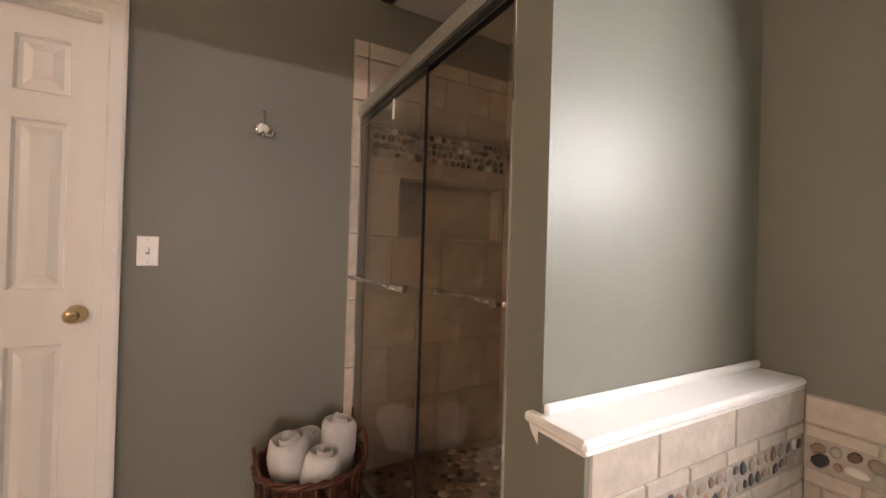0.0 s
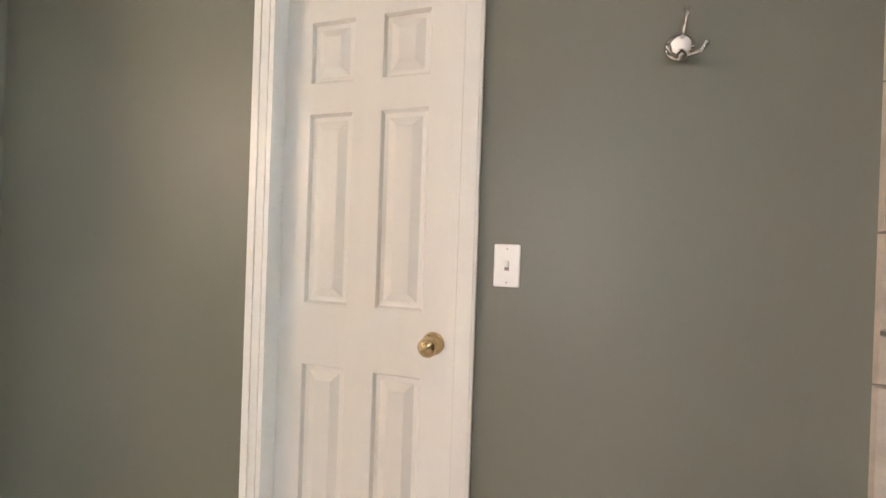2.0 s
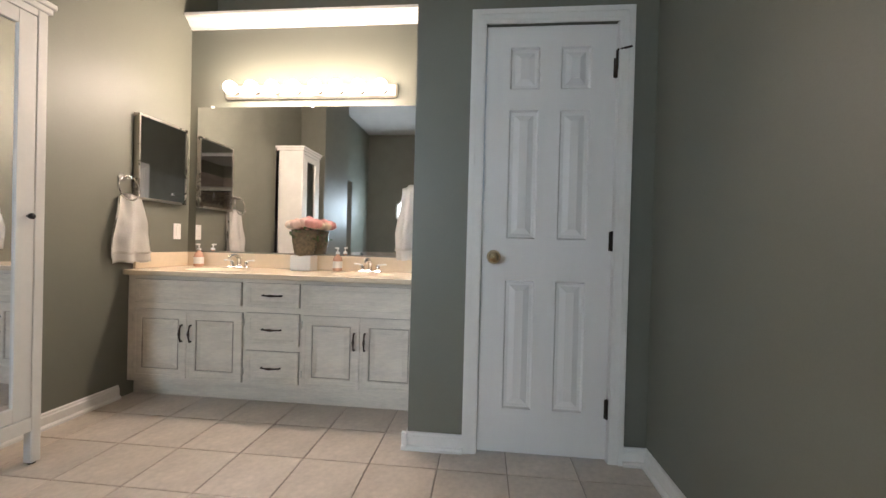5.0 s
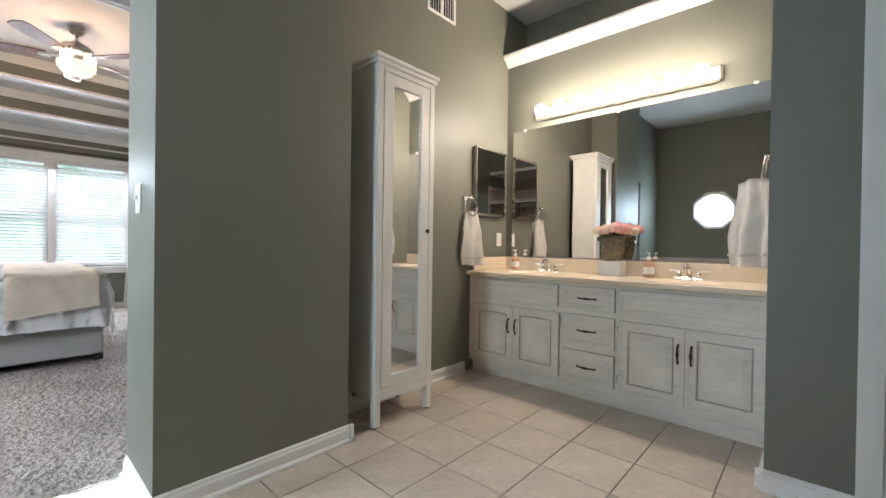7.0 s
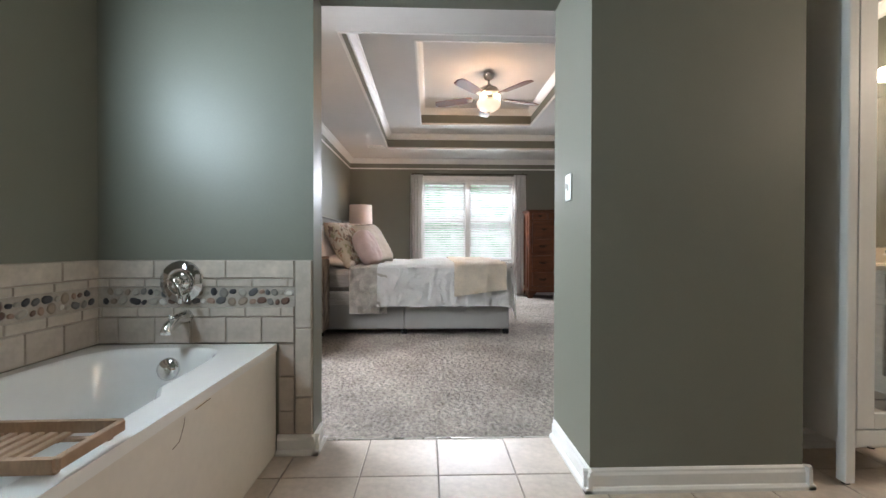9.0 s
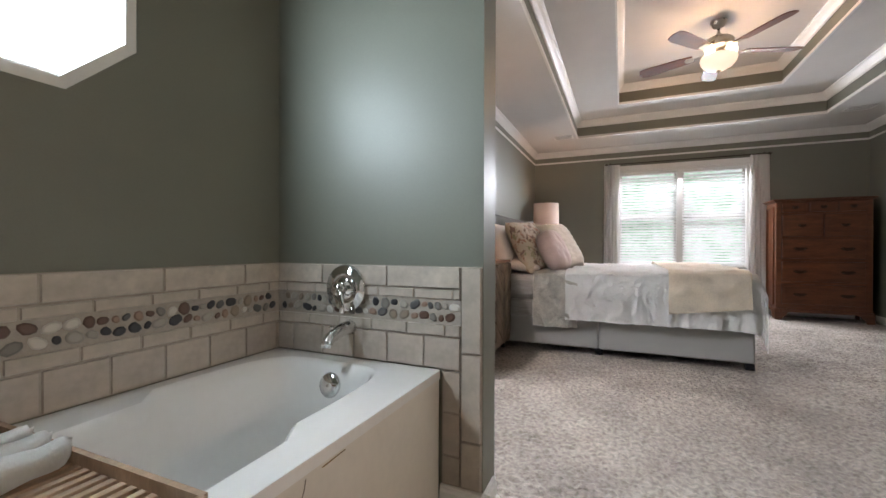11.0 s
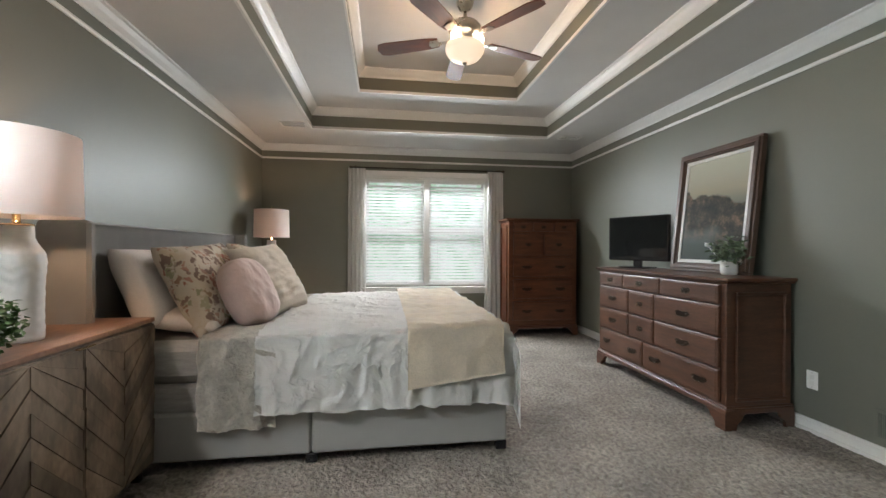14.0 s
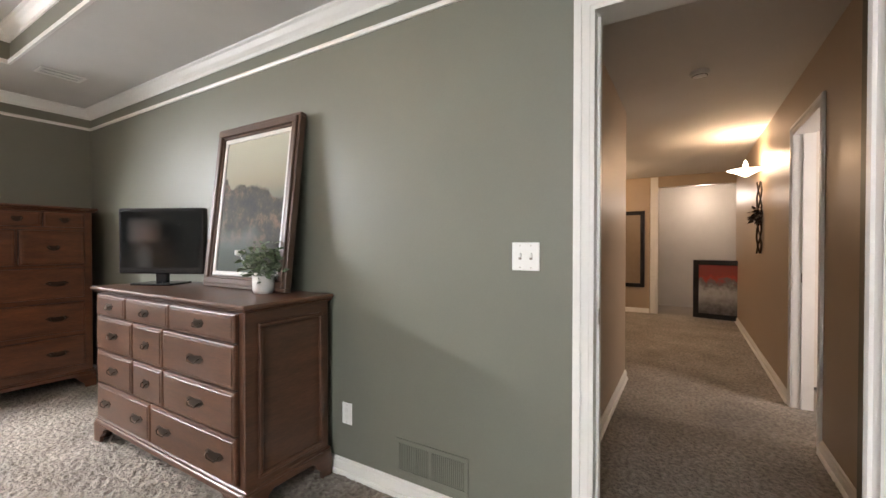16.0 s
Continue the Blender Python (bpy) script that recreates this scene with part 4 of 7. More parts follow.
# ---- bathroom: tub, shower ----
def tub():
    t = thing("bathtub", (0, 0, 0), "white alcove bathtub with a cream skirt and sloped deck", "bathtub")
    x0, x1, y0, y1, z = 0.735, XE - 0.003, YT + 0.003, 0.497, 0.485

    def shell(bm):
        n = 160
        cx, cy = 1.13, -0.32
        def oval(hx, hy, zz, p=5.0):
            out = []
            for k in range(n):
                a = 2 * math.pi * (k + 0.5) / n
                c, s = math.cos(a), math.sin(a)
                ux, y = math.copysign(abs(c) ** (2 / p), c), cy + hy * math.copysign(abs(s) ** (2 / p), s)
                k_ = min(1, max(0, (y + 0.535) / 0.10))
                k_ = k_ * k_ * (3 - 2 * k_) * min(1, max(0, (zz - 0.2) / 0.2))
                out.append((cx + hx * ux + abs(ux) * (0.035 * (1 - k_) - (0.025 if ux < 0 else 0.07) * k_), y, zz))
            return out
        rings = [oval(0.285, 0.695, z), oval(0.272, 0.68, z - 0.012), oval(0.262, 0.665, z - 0.05), oval(0.235, 0.62, z - 0.2), oval(0.205, 0.56, z - 0.33), oval(0.15, 0.46, z - 0.37), oval(0.03, 0.1, z - 0.375)]
        vr = [[bm.verts.new(p) for p in r] for r in rings]
        for a, b in zip(vr, vr[1:]):
            for k in range(n):
                bm.faces.new((a[k], a[(k + 1) % n], b[(k + 1) % n], b[k])).smooth = True
        bm.faces.new(vr[-1])
        outer = []
        for x, y, _ in rings[0]:
            dx, dy = x - cx, y - cy
            s = min(((x1 - cx) if dx > 0 else (cx - x0)) / max(abs(dx), 1e-6), ((y1 - cy) if dy > 0 else (cy - y0)) / max(abs(dy), 1e-6))
            outer.append(bm.verts.new((cx + dx * s, cy + dy * s, z)))
        for k in range(n):
            bm.faces.new((vr[0][k], vr[0][(k + 1) % n], outer[(k + 1) % n], outer[k]))
        low = [bm.verts.new(v.co + Vector((0, 0, -0.03))) for v in outer]
        for k in range(n):
            bm.faces.new((outer[k], outer[(k + 1) % n], low[(k + 1) % n], low[k]))
    extra(shell, "basin", TUB, t)
    boxes_part("skirt", TUBSIDE, t, (x0 + 0.006, x0 + 0.03, y0, y1, 0.0, z - 0.028), bevel=0.004, label="cream tub skirt with a hairline crack")
    extra(lambda bm: (tube(bm, [(0.7395, -0.42, 0.443), (0.7395, -0.415, 0.42), (0.7395, -0.395, 0.387), (0.7395, -0.367, 0.380)], 0.0012, 5)), "hairline_crack", GROUT, t)
    extra(lambda bm: (tube(bm, [(0.7395, -0.47, 0.443), (0.7395, -0.548, 0.446)], 0.0014, 5)), "scuff_mark", BRASS, t)
    o = extra(lambda bm: turned(bm, [(0.0, 0.01), (0.044, 0.01), (0.047, 0.002), (0.040, -0.008), (0.013, -0.012), (0, -0.012)], axis="y", steps=28, cap=False), "overflow_plate", CHROME, t, "round chrome overflow plate", at=pose(1.135, -0.972, 0.408, -12, 0, 180))
    extra(lambda bm: turned(bm, [(0.0, -0.012), (0.007, -0.013), (0.004, -0.018), (0, -0.018)], axis="y", steps=10, cap=False), "screw", NICKEL, o)


tub()


def tub_valve():
    v = thing("bath_valve", (1.135, YT - 0.0, 0.757), "round chrome single-lever bath valve on the tile", "faucet", turn=180)
    y = -0.012
    extra(lambda bm: turned(bm, [(0.0, y), (0.088, y), (0.092, y - 0.006), (0.088, y - 0.013), (0.062, y - 0.016), (0.058, y - 0.021), (0.054, y - 0.016), (0.03, y - 0.018), (0.028, y - 0.03), (0, y - 0.03)], axis="y", steps=40, cap=False), "escutcheon", CHROME, v)
    h = extra(lambda bm: turned(bm, [(0.024, y - 0.03), (0.026, y - 0.05), (0.022, y - 0.062), (0, y - 0.066)], axis="y", steps=20, cap=False), "hub", CHROME, v)
    extra(lambda bm: tube(bm, [(0.0, y - 0.05, 0.0), (0.02, y - 0.062, -0.02), (0.035, y - 0.075, -0.05), (0.038, y - 0.08, -0.085)], [0.014, 0.011, 0.009, 0.010]), "lever", CHROME, h)
    s = thing("tub_spout", (1.12, YT - 0.0, 0.585), "chrome tub spout below the valve", "faucet", turn=180)
    extra(lambda bm: tube(bm, [(0, -0.010, 0.02), (0, -0.03, 0.022), (0, -0.08, 0.016), (0, -0.13, 0.0), (0, -0.15, -0.018), (0, -0.153, -0.03)], [0.030, 0.026, 0.024, 0.022, 0.019, 0.016], 16), "body", CHROME, s)
    extra(lambda bm: turned(bm, [(0.006, 0.0), (0.006, 0.012), (0.009, 0.018), (0, 0.02)], (0, -0.12, 0.024), 10), "diverter_knob", CHROME, s)


tub_valve()


def bath_tray():
    t = thing("bath_caddy", (0, 0, 0), "pale slatted wooden bath tray across the tub", "tray")
    m = pose(1.100, -0.122, 0.501, 0, 0, 1.0)
    t.matrix_basis = m
    L, W = 0.350, 0.082
    for s in (-1, 1):
        extra(lambda bm: prism(bm, [(-L, 0.0), (-L + 0.10, 0.0), (-L + 0.13, -0.022), (L - 0.13, -0.022), (L - 0.10, 0.0), (L, 0.0), (L, 0.026), (-L, 0.026)], s * W - 0.006, s * W + 0.006, "y"), "side_rail", PALEWOOD, t)
        boxes_part("end_rail", PALEWOOD, t, (s * L - 0.008, s * L + 0.008, -W, W, 0.002, 0.026), bevel=0.002)
    for k in range(13):
        x = -0.24 + k * 0.028
        boxes_part("slat", PALEWOOD, t, (x - 0.008, x + 0.008, -W + 0.006, W - 0.006, -0.004, 0.004), bevel=0.001)
    for s in (-1, 1):
        boxes_part("cross_bar", PALEWOOD, t, (-L + 0.01, L - 0.01, s * 0.065 - 0.006, s * 0.065 + 0.006, -0.012, -0.004), bevel=0.001)


def rolled(bm, r, length, turns=3.2, thick=0.011):
    """A towel rolled up along z: a spiral sheet."""
    n = int(turns * 16)
    def place(u, v):
        a = u * turns * 2 * math.pi
        rr = r * (0.18 + 0.82 * u) + 0.0015 * math.sin(a * 3)
        return (rr * math.cos(a), rr * math.sin(a), (v - 0.5) * (length + 0.5 * r * (1 - u)) + 0.004 * math.sin(a * 0.7))
    cloth(bm, n, 14, place, thick)
    for v in bm.verts:
        e = max(0.0, abs(v.co.z) / (length / 2) - 1 + 0.28 * r / length * 2) / (0.28 * r / length * 2)
        f = 1 - 0.16 * min(e, 1.2) ** 2
        v.co.x, v.co.y = v.co.x * f, v.co.y * f
        v.co += Vector((wob(*v.co, 16, 0.011), wob(*(v.co + Vector((3, 0, 0))), 16, 0.011), wob(*(v.co + Vector((0, 5, 0))), 14, 0.016)))


bath_tray()
for k, (x, y) in enumerate(((1.105, -0.128), (1.177, -0.124), (1.247, -0.120))):
    tw = thing("rolled_washcloth", (x, y, 0.528), "small white rolled washcloth on the bath tray", "towel", "rolled washcloths")
    tw.matrix_basis = pose(x, y, 0.537, 90, 0, 14 - 5 * k)
    extra(lambda bm: rolled(bm, 0.036, 0.135, 2.0, 0.018), "fabric", TERRY, tw)


def octagon_window():
    w = thing("window", (0, 0, 0), "white octagonal window above the bathtub", "window")
    w["kind"] = "structure"

    def ring(bm, r0, r1, xa, xb):
        a, b = octagon(r0), octagon(r1)
        for k in range(8):
            j = (k + 1) % 8
            prism(bm, [a[k], a[j], b[j], b[k]], xa, xb, "x")
    extra(lambda bm: ring(bm, 0.285, 0.317, XE + 0.002, XE + 0.13), "window_frame", TRIM, w)
    extra(lambda bm: ring(bm, 0.262, 0.285, XE + 0.05, XE + 0.08), "sash", TRIM, w)
    g = extra(lambda bm: prism(bm, octagon(0.283), XE + 0.062, XE + 0.066, "x"), "pane", GLASS, w)
    g.visible_shadow = False


def make_glass(name, color=(1, 1, 1), rough=0.0):
    m, nt, b = tree(name)
    b.inputs["Base Color"].default_value = (*color, 1)
    b.inputs["Roughness"].default_value = rough
    b.inputs["Transmission Weight"].default_value = 1.0
    b.inputs["IOR"].default_value = 1.02
    return m


GLASS = make_glass("clear_window_glass")
octagon_window()


def smoked():
    m, nt, b = tree("bronze_shower_glass")
    out = nt.nodes["Material Output"]
    tr = add(nt, "BsdfTransparent", Color=(0.95, 0.91, 0.85, 1))
    gl = add(nt, "BsdfGlossy", Roughness=0.02)
    lw = add(nt, "LayerWeight", Blend=0.5)
    pw = nt.nodes.new("ShaderNodeMath")
    pw.operation = "POWER"
    pw.inputs[1].default_value = 4.0
    nt.links.new(lw.outputs["Facing"], pw.inputs[0])
    fr = nt.nodes.new("ShaderNodeMath")
    fr.operation = "MULTIPLY_ADD"
    fr.inputs[1].default_value, fr.inputs[2].default_value = 0.6, 0.045
    nt.links.new(pw.outputs[0], fr.inputs[0])
    mix = nt.nodes.new("ShaderNodeMixShader")
    nt.links.new(fr.outputs[0], mix.inputs[0])
    nt.links.new(tr.outputs[0], mix.inputs[1])
    nt.links.new(gl.outputs[0], mix.inputs[2])
    nt.links.new(mix.outputs[0], out.inputs[0])
    return m


SMOKED = smoked()


def shower_doors():
    s = thing("shower_enclosure", (0, 0, 0), "sliding bronze-tinted glass shower doors with chrome towel bars", "shower")
    y0, y1 = 0.752, YN - 0.002
    extra(lambda bm: (moulding(bm, [(-0.035, 0), (0.035, 0), (0.038, 0.03), (0.028, 0.06), (0.012, 0.072), (-0.012, 0.072), (-0.028, 0.06), (-0.038, 0.03)], (0.625, y0, 1.865), (0.625, y1, 1.865), (1, 0, 0))), "header_rail", PALENICKEL, s, "brushed nickel header rail")
    boxes_part("header_track", BLACK, s, (0.603, 0.609, y0, y1, 1.845, 1.865), (0.632, 0.638, y0, y1, 1.845, 1.865), label="dark header track")
    boxes_part("wall_jamb", CHROME, s, (0.600, 0.650, y1 - 0.022, y1, 0.13, 1.865), bevel=0.006)
    boxes_part("wall_jamb", CHROME, s, (0.616, 0.650, y0, y0 + 0.02, 0.13, 1.865), bevel=0.006)
    boxes_part("bottom_track", NICKEL, s, (0.595, 0.655, y0, y1, 0.115, 0.135), (0.62, 0.63, y0, y1, 0.135, 0.155), bevel=0.002)
    for x, a, b, bx, c, d in ((0.605, 1.205, 1.90, 0.572, 1.33, 1.895), (0.642, 0.765, 1.27, 0.675, 0.78, 1.22)):
        p = boxes_part("glass_panel", SMOKED, s, (x - 0.003, x + 0.003, a, b, 0.14, 1.855), bevel=0)
        boxes_part("edge_strip", BLACK, p, (x - 0.004, x + 0.004, a - 0.004 if x < 0.62 else b, a if x < 0.62 else b + 0.004, 0.14, 1.855), bevel=0)
    for xa, xg, c, d in ((0.565, 0.605, 1.25, 1.90), (0.678, 0.642, 0.79, 1.24)):
        bar = extra(lambda bm: tube(bm, [(xa, c, 1.09), (xa, d, 1.09)], 0.009, 12), "towel_bar", CHROME, s, "chrome towel bar")
        for y in (c + 0.07, d - 0.05):
            extra(lambda bm: turned(bm, [(0.011, xa - 0.004), (0.011, xg)], (0, y, 1.09), 12, "x"), "bar_post", CHROME, bar)
    extra(lambda bm: box(bm, 0.598, 0.602, 1.478, 1.490, 1.74, 1.82), "price_strip", LINEN, s, "small white sticker on the glass")


shower_doors()
built("shower_curb", WALLTILE, (0.585, 0.665, 0.752, YN, 0.0, 0.115), bevel=0.004)
built("shower_pan", GROUT, (0.665, XE, 0.752, YN, 0.0, 0.13))


def half_wall_cap():
    c = thing("ledge_cap", (0, 0, 0), "white painted wooden ledge cap on the tiled half wall", "ledge")
    c["kind"] = "structure"
    z, x0 = 0.893, 0.590
    boxes_part("shelf", TRIM, c, (x0, XE, 0.498, 0.665, z - 0.022, z), bevel=0.007)
    boxes_part("back_strip", TRIM, c, (0.613, XE, 0.612, 0.630, z, z + 0.022), bevel=0.005)
    boxes_part("front_strip", TRIM, c, (x0 + 0.01, XE, 0.502, 0.511, z - 0.030, z - 0.022), bevel=0.002)
    extra(lambda bm: prism(bm, [(0.51, z - 0.022), (0.660, z - 0.022), (0.652, z - 0.04), (0.63, z - 0.062), (0.60, z - 0.078), (0.51, z - 0.088)], x0 + 0.012, 0.612, "x"), "end_bracket", TRIM, c, "curved white end bracket")


half_wall_cap()
built("half_wall", GROUT, (0.612, XE, 0.512, 0.628, 0.0, 0.870))
built("half_wall_end", WALL, (0.600, 0.612, 0.506, 0.628, 0.0, 0.86))


def basket():
    b = thing("wicker_basket", (0.365, 1.66, 0), "round dark brown woven basket full of rolled towels", "basket")
    WICK = surface("red_brown_wicker", (0.13, 0.035, 0.015), 0.4, vary=0.4, scale=20, fine=90, bump=0.5, random_tone=0.3)
    r0, r1, h = 0.165, 0.205, 0.385
    n = 26
    extra(lambda bm: turned(bm, [(0, 0.004), (r0 - 0.01, 0.004), (r1 - 0.012, h - 0.01)], steps=28, cap=False), "lining", WICK, b)
    for j in range(9):
        z = 0.02 + j * 0.042
        r = r0 + (r1 - r0) * z / h

        def band(bm):
            m = n * 3
            rows = []
            for k in range(m + 1):
                a = 2 * math.pi * k / m
                rr = r + 0.007 * math.sin(n / 2 * a + math.pi * j) + 0.006
                rows.append([bm.verts.new((rr * math.cos(a), rr * math.sin(a), z + dz)) for dz in (-0.018, 0.0, 0.018)])
            fs = []
            for a, c in zip(rows, rows[1:]):
                for q in range(2):
                    fs.append(bm.faces.new((a[q], c[q], c[q + 1], a[q + 1])))
            bmesh.ops.solidify(bm, geom=fs, thickness=0.004)
        extra(band, "woven_band", WICK, b)
    extra(lambda bm: [tube(bm, [((r0 + 0.004) * math.cos(a), (r0 + 0.004) * math.sin(a), 0.0), ((r1 + 0.004) * math.cos(a), (r1 + 0.004) * math.sin(a), h)], 0.004, 5) for a in [2 * math.pi * k / n for k in range(n)]], "stakes", WICK, b)
    extra(lambda bm: [tube(bm, [((r1 + 0.004 + dr * math.cos(k * 1.3)) * math.cos(2 * math.pi * k / 60), (r1 + 0.004 + dr * math.cos(k * 1.3)) * math.sin(2 * math.pi * k / 60), h + dr * math.sin(k * 1.3)) for k in range(61)], 0.008, 6) for dr in (0.007, -0.007)], "rim", WICK, b)
    for s, e in ((-1, 0.0), (1, 0.0)):
        extra(lambda bm: tube(bm, [(s * (r1 + 0.008) * math.cos(q), (r1 + 0.008) * math.sin(q), h + 0.075 * math.cos(q / 0.42 * math.pi / 2)) for q in [-0.42 + 0.07 * k for k in range(13)]], 0.009, 6), "handle", WICK, b, "braided basket handle")


basket()
for k, (x, y, z, rx, ry, r, h) in enumerate(((0.278, 1.66, 0.385, 5, -5, 0.076, 0.34), (0.365, 1.575, 0.345, 8, 3, 0.074, 0.32), (0.462, 1.68, 0.40, 3, 6, 0.082, 0.36), (0.37, 1.77, 0.335, -3, 0, 0.070, 0.30))):
    tw = thing("rolled_towel", (x, y, z), "white rolled terry towel standing in the basket", "towel", "rolled towels")
    tw.matrix_basis = pose(x, y, z - h / 2 + 0.105 + 0.0, rx, ry, 40 * k)
    extra(lambda bm: rolled(bm, r * 1.16, h, 2.1, 0.036), "fabric", TERRY, tw)


# ---- bedroom ----
SHEER = surface("sheer_white_curtain", (0.9, 0.89, 0.86), 0.9, vary=0.03, scale=4, fine=200, bump=0.2)
nt_ = SHEER.node_tree
tl_ = nt_.nodes.new("ShaderNodeBsdfTranslucent")
tl_.inputs[0].default_value = (0.95, 0.95, 0.93, 1)
mx_ = nt_.nodes.new("ShaderNodeMixShader")
mx_.inputs[0].default_value = 0.22
nt_.links.new(nt_.nodes["Principled BSDF"].outputs[0], mx_.inputs[1])
nt_.links.new(tl_.outputs[0], mx_.inputs[2])
tr_ = nt_.nodes.new("ShaderNodeBsdfTransparent")
my_ = nt_.nodes.new("ShaderNodeMixShader")
my_.inputs[0].default_value = 0.10
nt_.links.new(mx_.outputs[0], my_.inputs[1])
nt_.links.new(tr_.outputs[0], my_.inputs[2])
nt_.links.new(my_.outputs[0], nt_.nodes["Material Output"].inputs[0])
BLIND = surface("white_blind_slat", (0.85, 0.85, 0.83), 0.45, vary=0.02, bump=0.0)
tb_ = BLIND.node_tree.nodes.new("ShaderNodeBsdfTranslucent")
tb_.inputs[0].default_value = (0.85, 0.88, 0.86, 1)
mb_ = BLIND.node_tree.nodes.new("ShaderNodeMixShader")
mb_.inputs[0].default_value = 0.35
BLIND.node_tree.links.new(BLIND.node_tree.nodes["Principled BSDF"].outputs[0], mb_.inputs[1])
BLIND.node_tree.links.new(tb_.outputs[0], mb_.inputs[2])
BLIND.node_tree.links.new(mb_.outputs[0], BLIND.node_tree.nodes["Material Output"].inputs[0])


def foliage(name, strength):
    m, nt, b = tree(name)
    co = nt.nodes.new("ShaderNodeTexCoord")
    a = add(nt, "TexNoise", Scale=1.6, Detail=9.0, Roughness=0.72)
    nt.links.new(co.outputs["Object"], a.inputs["Vector"])
    r = ramp(nt, a.outputs[0], [(0.33, (0.12, 0.36, 0.17)), (0.43, (0.34, 0.66, 0.42)), (0.51, (0.72, 0.95, 0.80)), (0.60, (0.92, 1, 0.98))])
    em = add(nt, "Emission", Strength=strength)
    nt.links.new(r.outputs[0], em.inputs[0])
    nt.links.new(em.outputs[0], nt.nodes["Material Output"].inputs[0])
    return m


GARDEN = foliage("bright_garden_backdrop", 1.0)
built("backdrop", GARDEN, (-8, 7, -11.1, -11.0, -1, 6), kind="backdrop")
built("backdrop", foliage("sunlit_garden_backdrop", 2.6), (6.0, 6.1, -9, 6, -1, 6), kind="backdrop")


def window(at, turn, w, z0, z1, sashes, label, name="window"):
    """A double-hung window unit in a wall facing -y: the frame, sashes, blinds, sill and casing."""
    win = thing(name, at, label, "window", turn=turn)
    win["kind"] = "structure"
    boxes_part("window_frame", TRIM, win, (-w / 2, -w / 2 + 0.03, 0.0, 0.13, z0, z1), (w / 2 - 0.03, w / 2, 0.0, 0.13, z0, z1), (-w / 2 + 0.03, w / 2 - 0.03, 0.0, 0.13, z1 - 0.03, z1), (-w / 2 + 0.03, w / 2 - 0.03, 0.0, 0.13, z0, z0 + 0.025))
    boxes_part("casing", TRIM, win, (-w / 2 - 0.06, -w / 2, -0.018, 0, z0 - 0.02, z1), (w / 2, w / 2 + 0.06, -0.018, 0, z0 - 0.02, z1), (-w / 2 - 0.06, w / 2 + 0.06, -0.02, 0, z1, z1 + 0.075), bevel=0.004)
    boxes_part("window_sill", TRIM, win, (-w / 2 - 0.08, w / 2 + 0.08, -0.045, 0.0, z0 - 0.04, z0 - 0.015), (-w / 2 - 0.06, w / 2 + 0.06, -0.016, 0, z0 - 0.115, z0 - 0.04), bevel=0.005)
    sw = (w - 0.06 - 0.07 * (sashes - 1)) / sashes
    for s in range(sashes):
        x = -w / 2 + 0.03 + s * (sw + 0.07)
        if s:
            boxes_part("mullion", TRIM, win, (x - 0.07, x, 0.0, 0.13, z0 + 0.025, z1 - 0.03))
        zm = (z0 + z1) / 2
        for k, (a, b) in enumerate(((z0 + 0.025, zm), (zm, z1 - 0.03))):
            y = 0.075 + 0.02 * k
            boxes_part("sash", TRIM, win, (x, x + 0.035, y, y + 0.02, a, b), (x + sw - 0.035, x + sw, y, y + 0.02, a, b), (x + 0.035, x + sw - 0.035, y, y + 0.02, a, a + 0.04), (x + 0.035, x + sw - 0.035, y, y + 0.02, b - 0.04, b))
            g = boxes_part("pane", GLASS, win, (x + 0.035, x + sw - 0.035, y + 0.008, y + 0.012, a + 0.04, b - 0.04), bevel=0)
            g.visible_shadow = False
        bl = thing("window_blind", (0, 0, 0), "lowered white horizontal slat blind with open slats", "blind", "bedroom blinds")
        bl.matrix_basis = pose(*at, 0, 0, turn) @ pose(x, 0.035, 0)
        boxes_part("head_rail", BLIND, bl, (0.002, sw - 0.002, -0.028, 0.02, z1 - 0.075, z1 - 0.032))
        boxes_part("bottom_rail", BLIND, bl, (0.004, sw - 0.004, -0.02, 0.02, z0 + 0.028, z0 + 0.045))
        n = int((z1 - z0 - 0.13) / 0.043)
        me = None
        for k in range(n):
            z = z0 + 0.062 + k * 0.043
            if me is None:
                bm = bmesh.new()
                box(bm, 0.004, sw - 0.004, -0.022, 0.022, -0.0013, 0.0013)
                me = mesh_of("slat", bm, BLIND)
            o = new("slat", me)
            o.parent = bl
            o.matrix_basis = pose(0, 0, z, 44, 0, 0)
        for c in (0.12, sw - 0.12):
            extra(lambda bm: tube(bm, [(c, -0.022, z0 + 0.04), (c, -0.022, z1 - 0.04)], 0.0012, 4), "ladder_cord", BLIND, bl)
    return win


window((-0.63, YS, 0), 180, 1.70, 0.64, 2.12, 2, "white double window with blinds over the garden")
window((XB, -1.95, 0), -90, 0.90, 0.62, 2.07, 1, "white window with blinds beside the nightstand")


def curtain(at, turn, w, top, label, flare=0.0):
    c = thing("curtain", at, label, "curtain", "sheer curtains", turn)

    def place(u, v):
        z = top * (1 - v) + 0.012
        x = (u - 0.5) * (w + flare * v * v)
        y = -0.035 - 0.018 * math.sin(u * 6.28 * 4.3 + v * 1.2) * (0.5 + 0.5 * v) - 0.01 * math.sin(u * 31) - flare * 0.3 * v * v
        return (x, y, z + 0.02 * v * math.sin(u * 14))
    extra(lambda bm: cloth(bm, 56, 24, place, 0.003), "panel", SHEER, c)
    return c


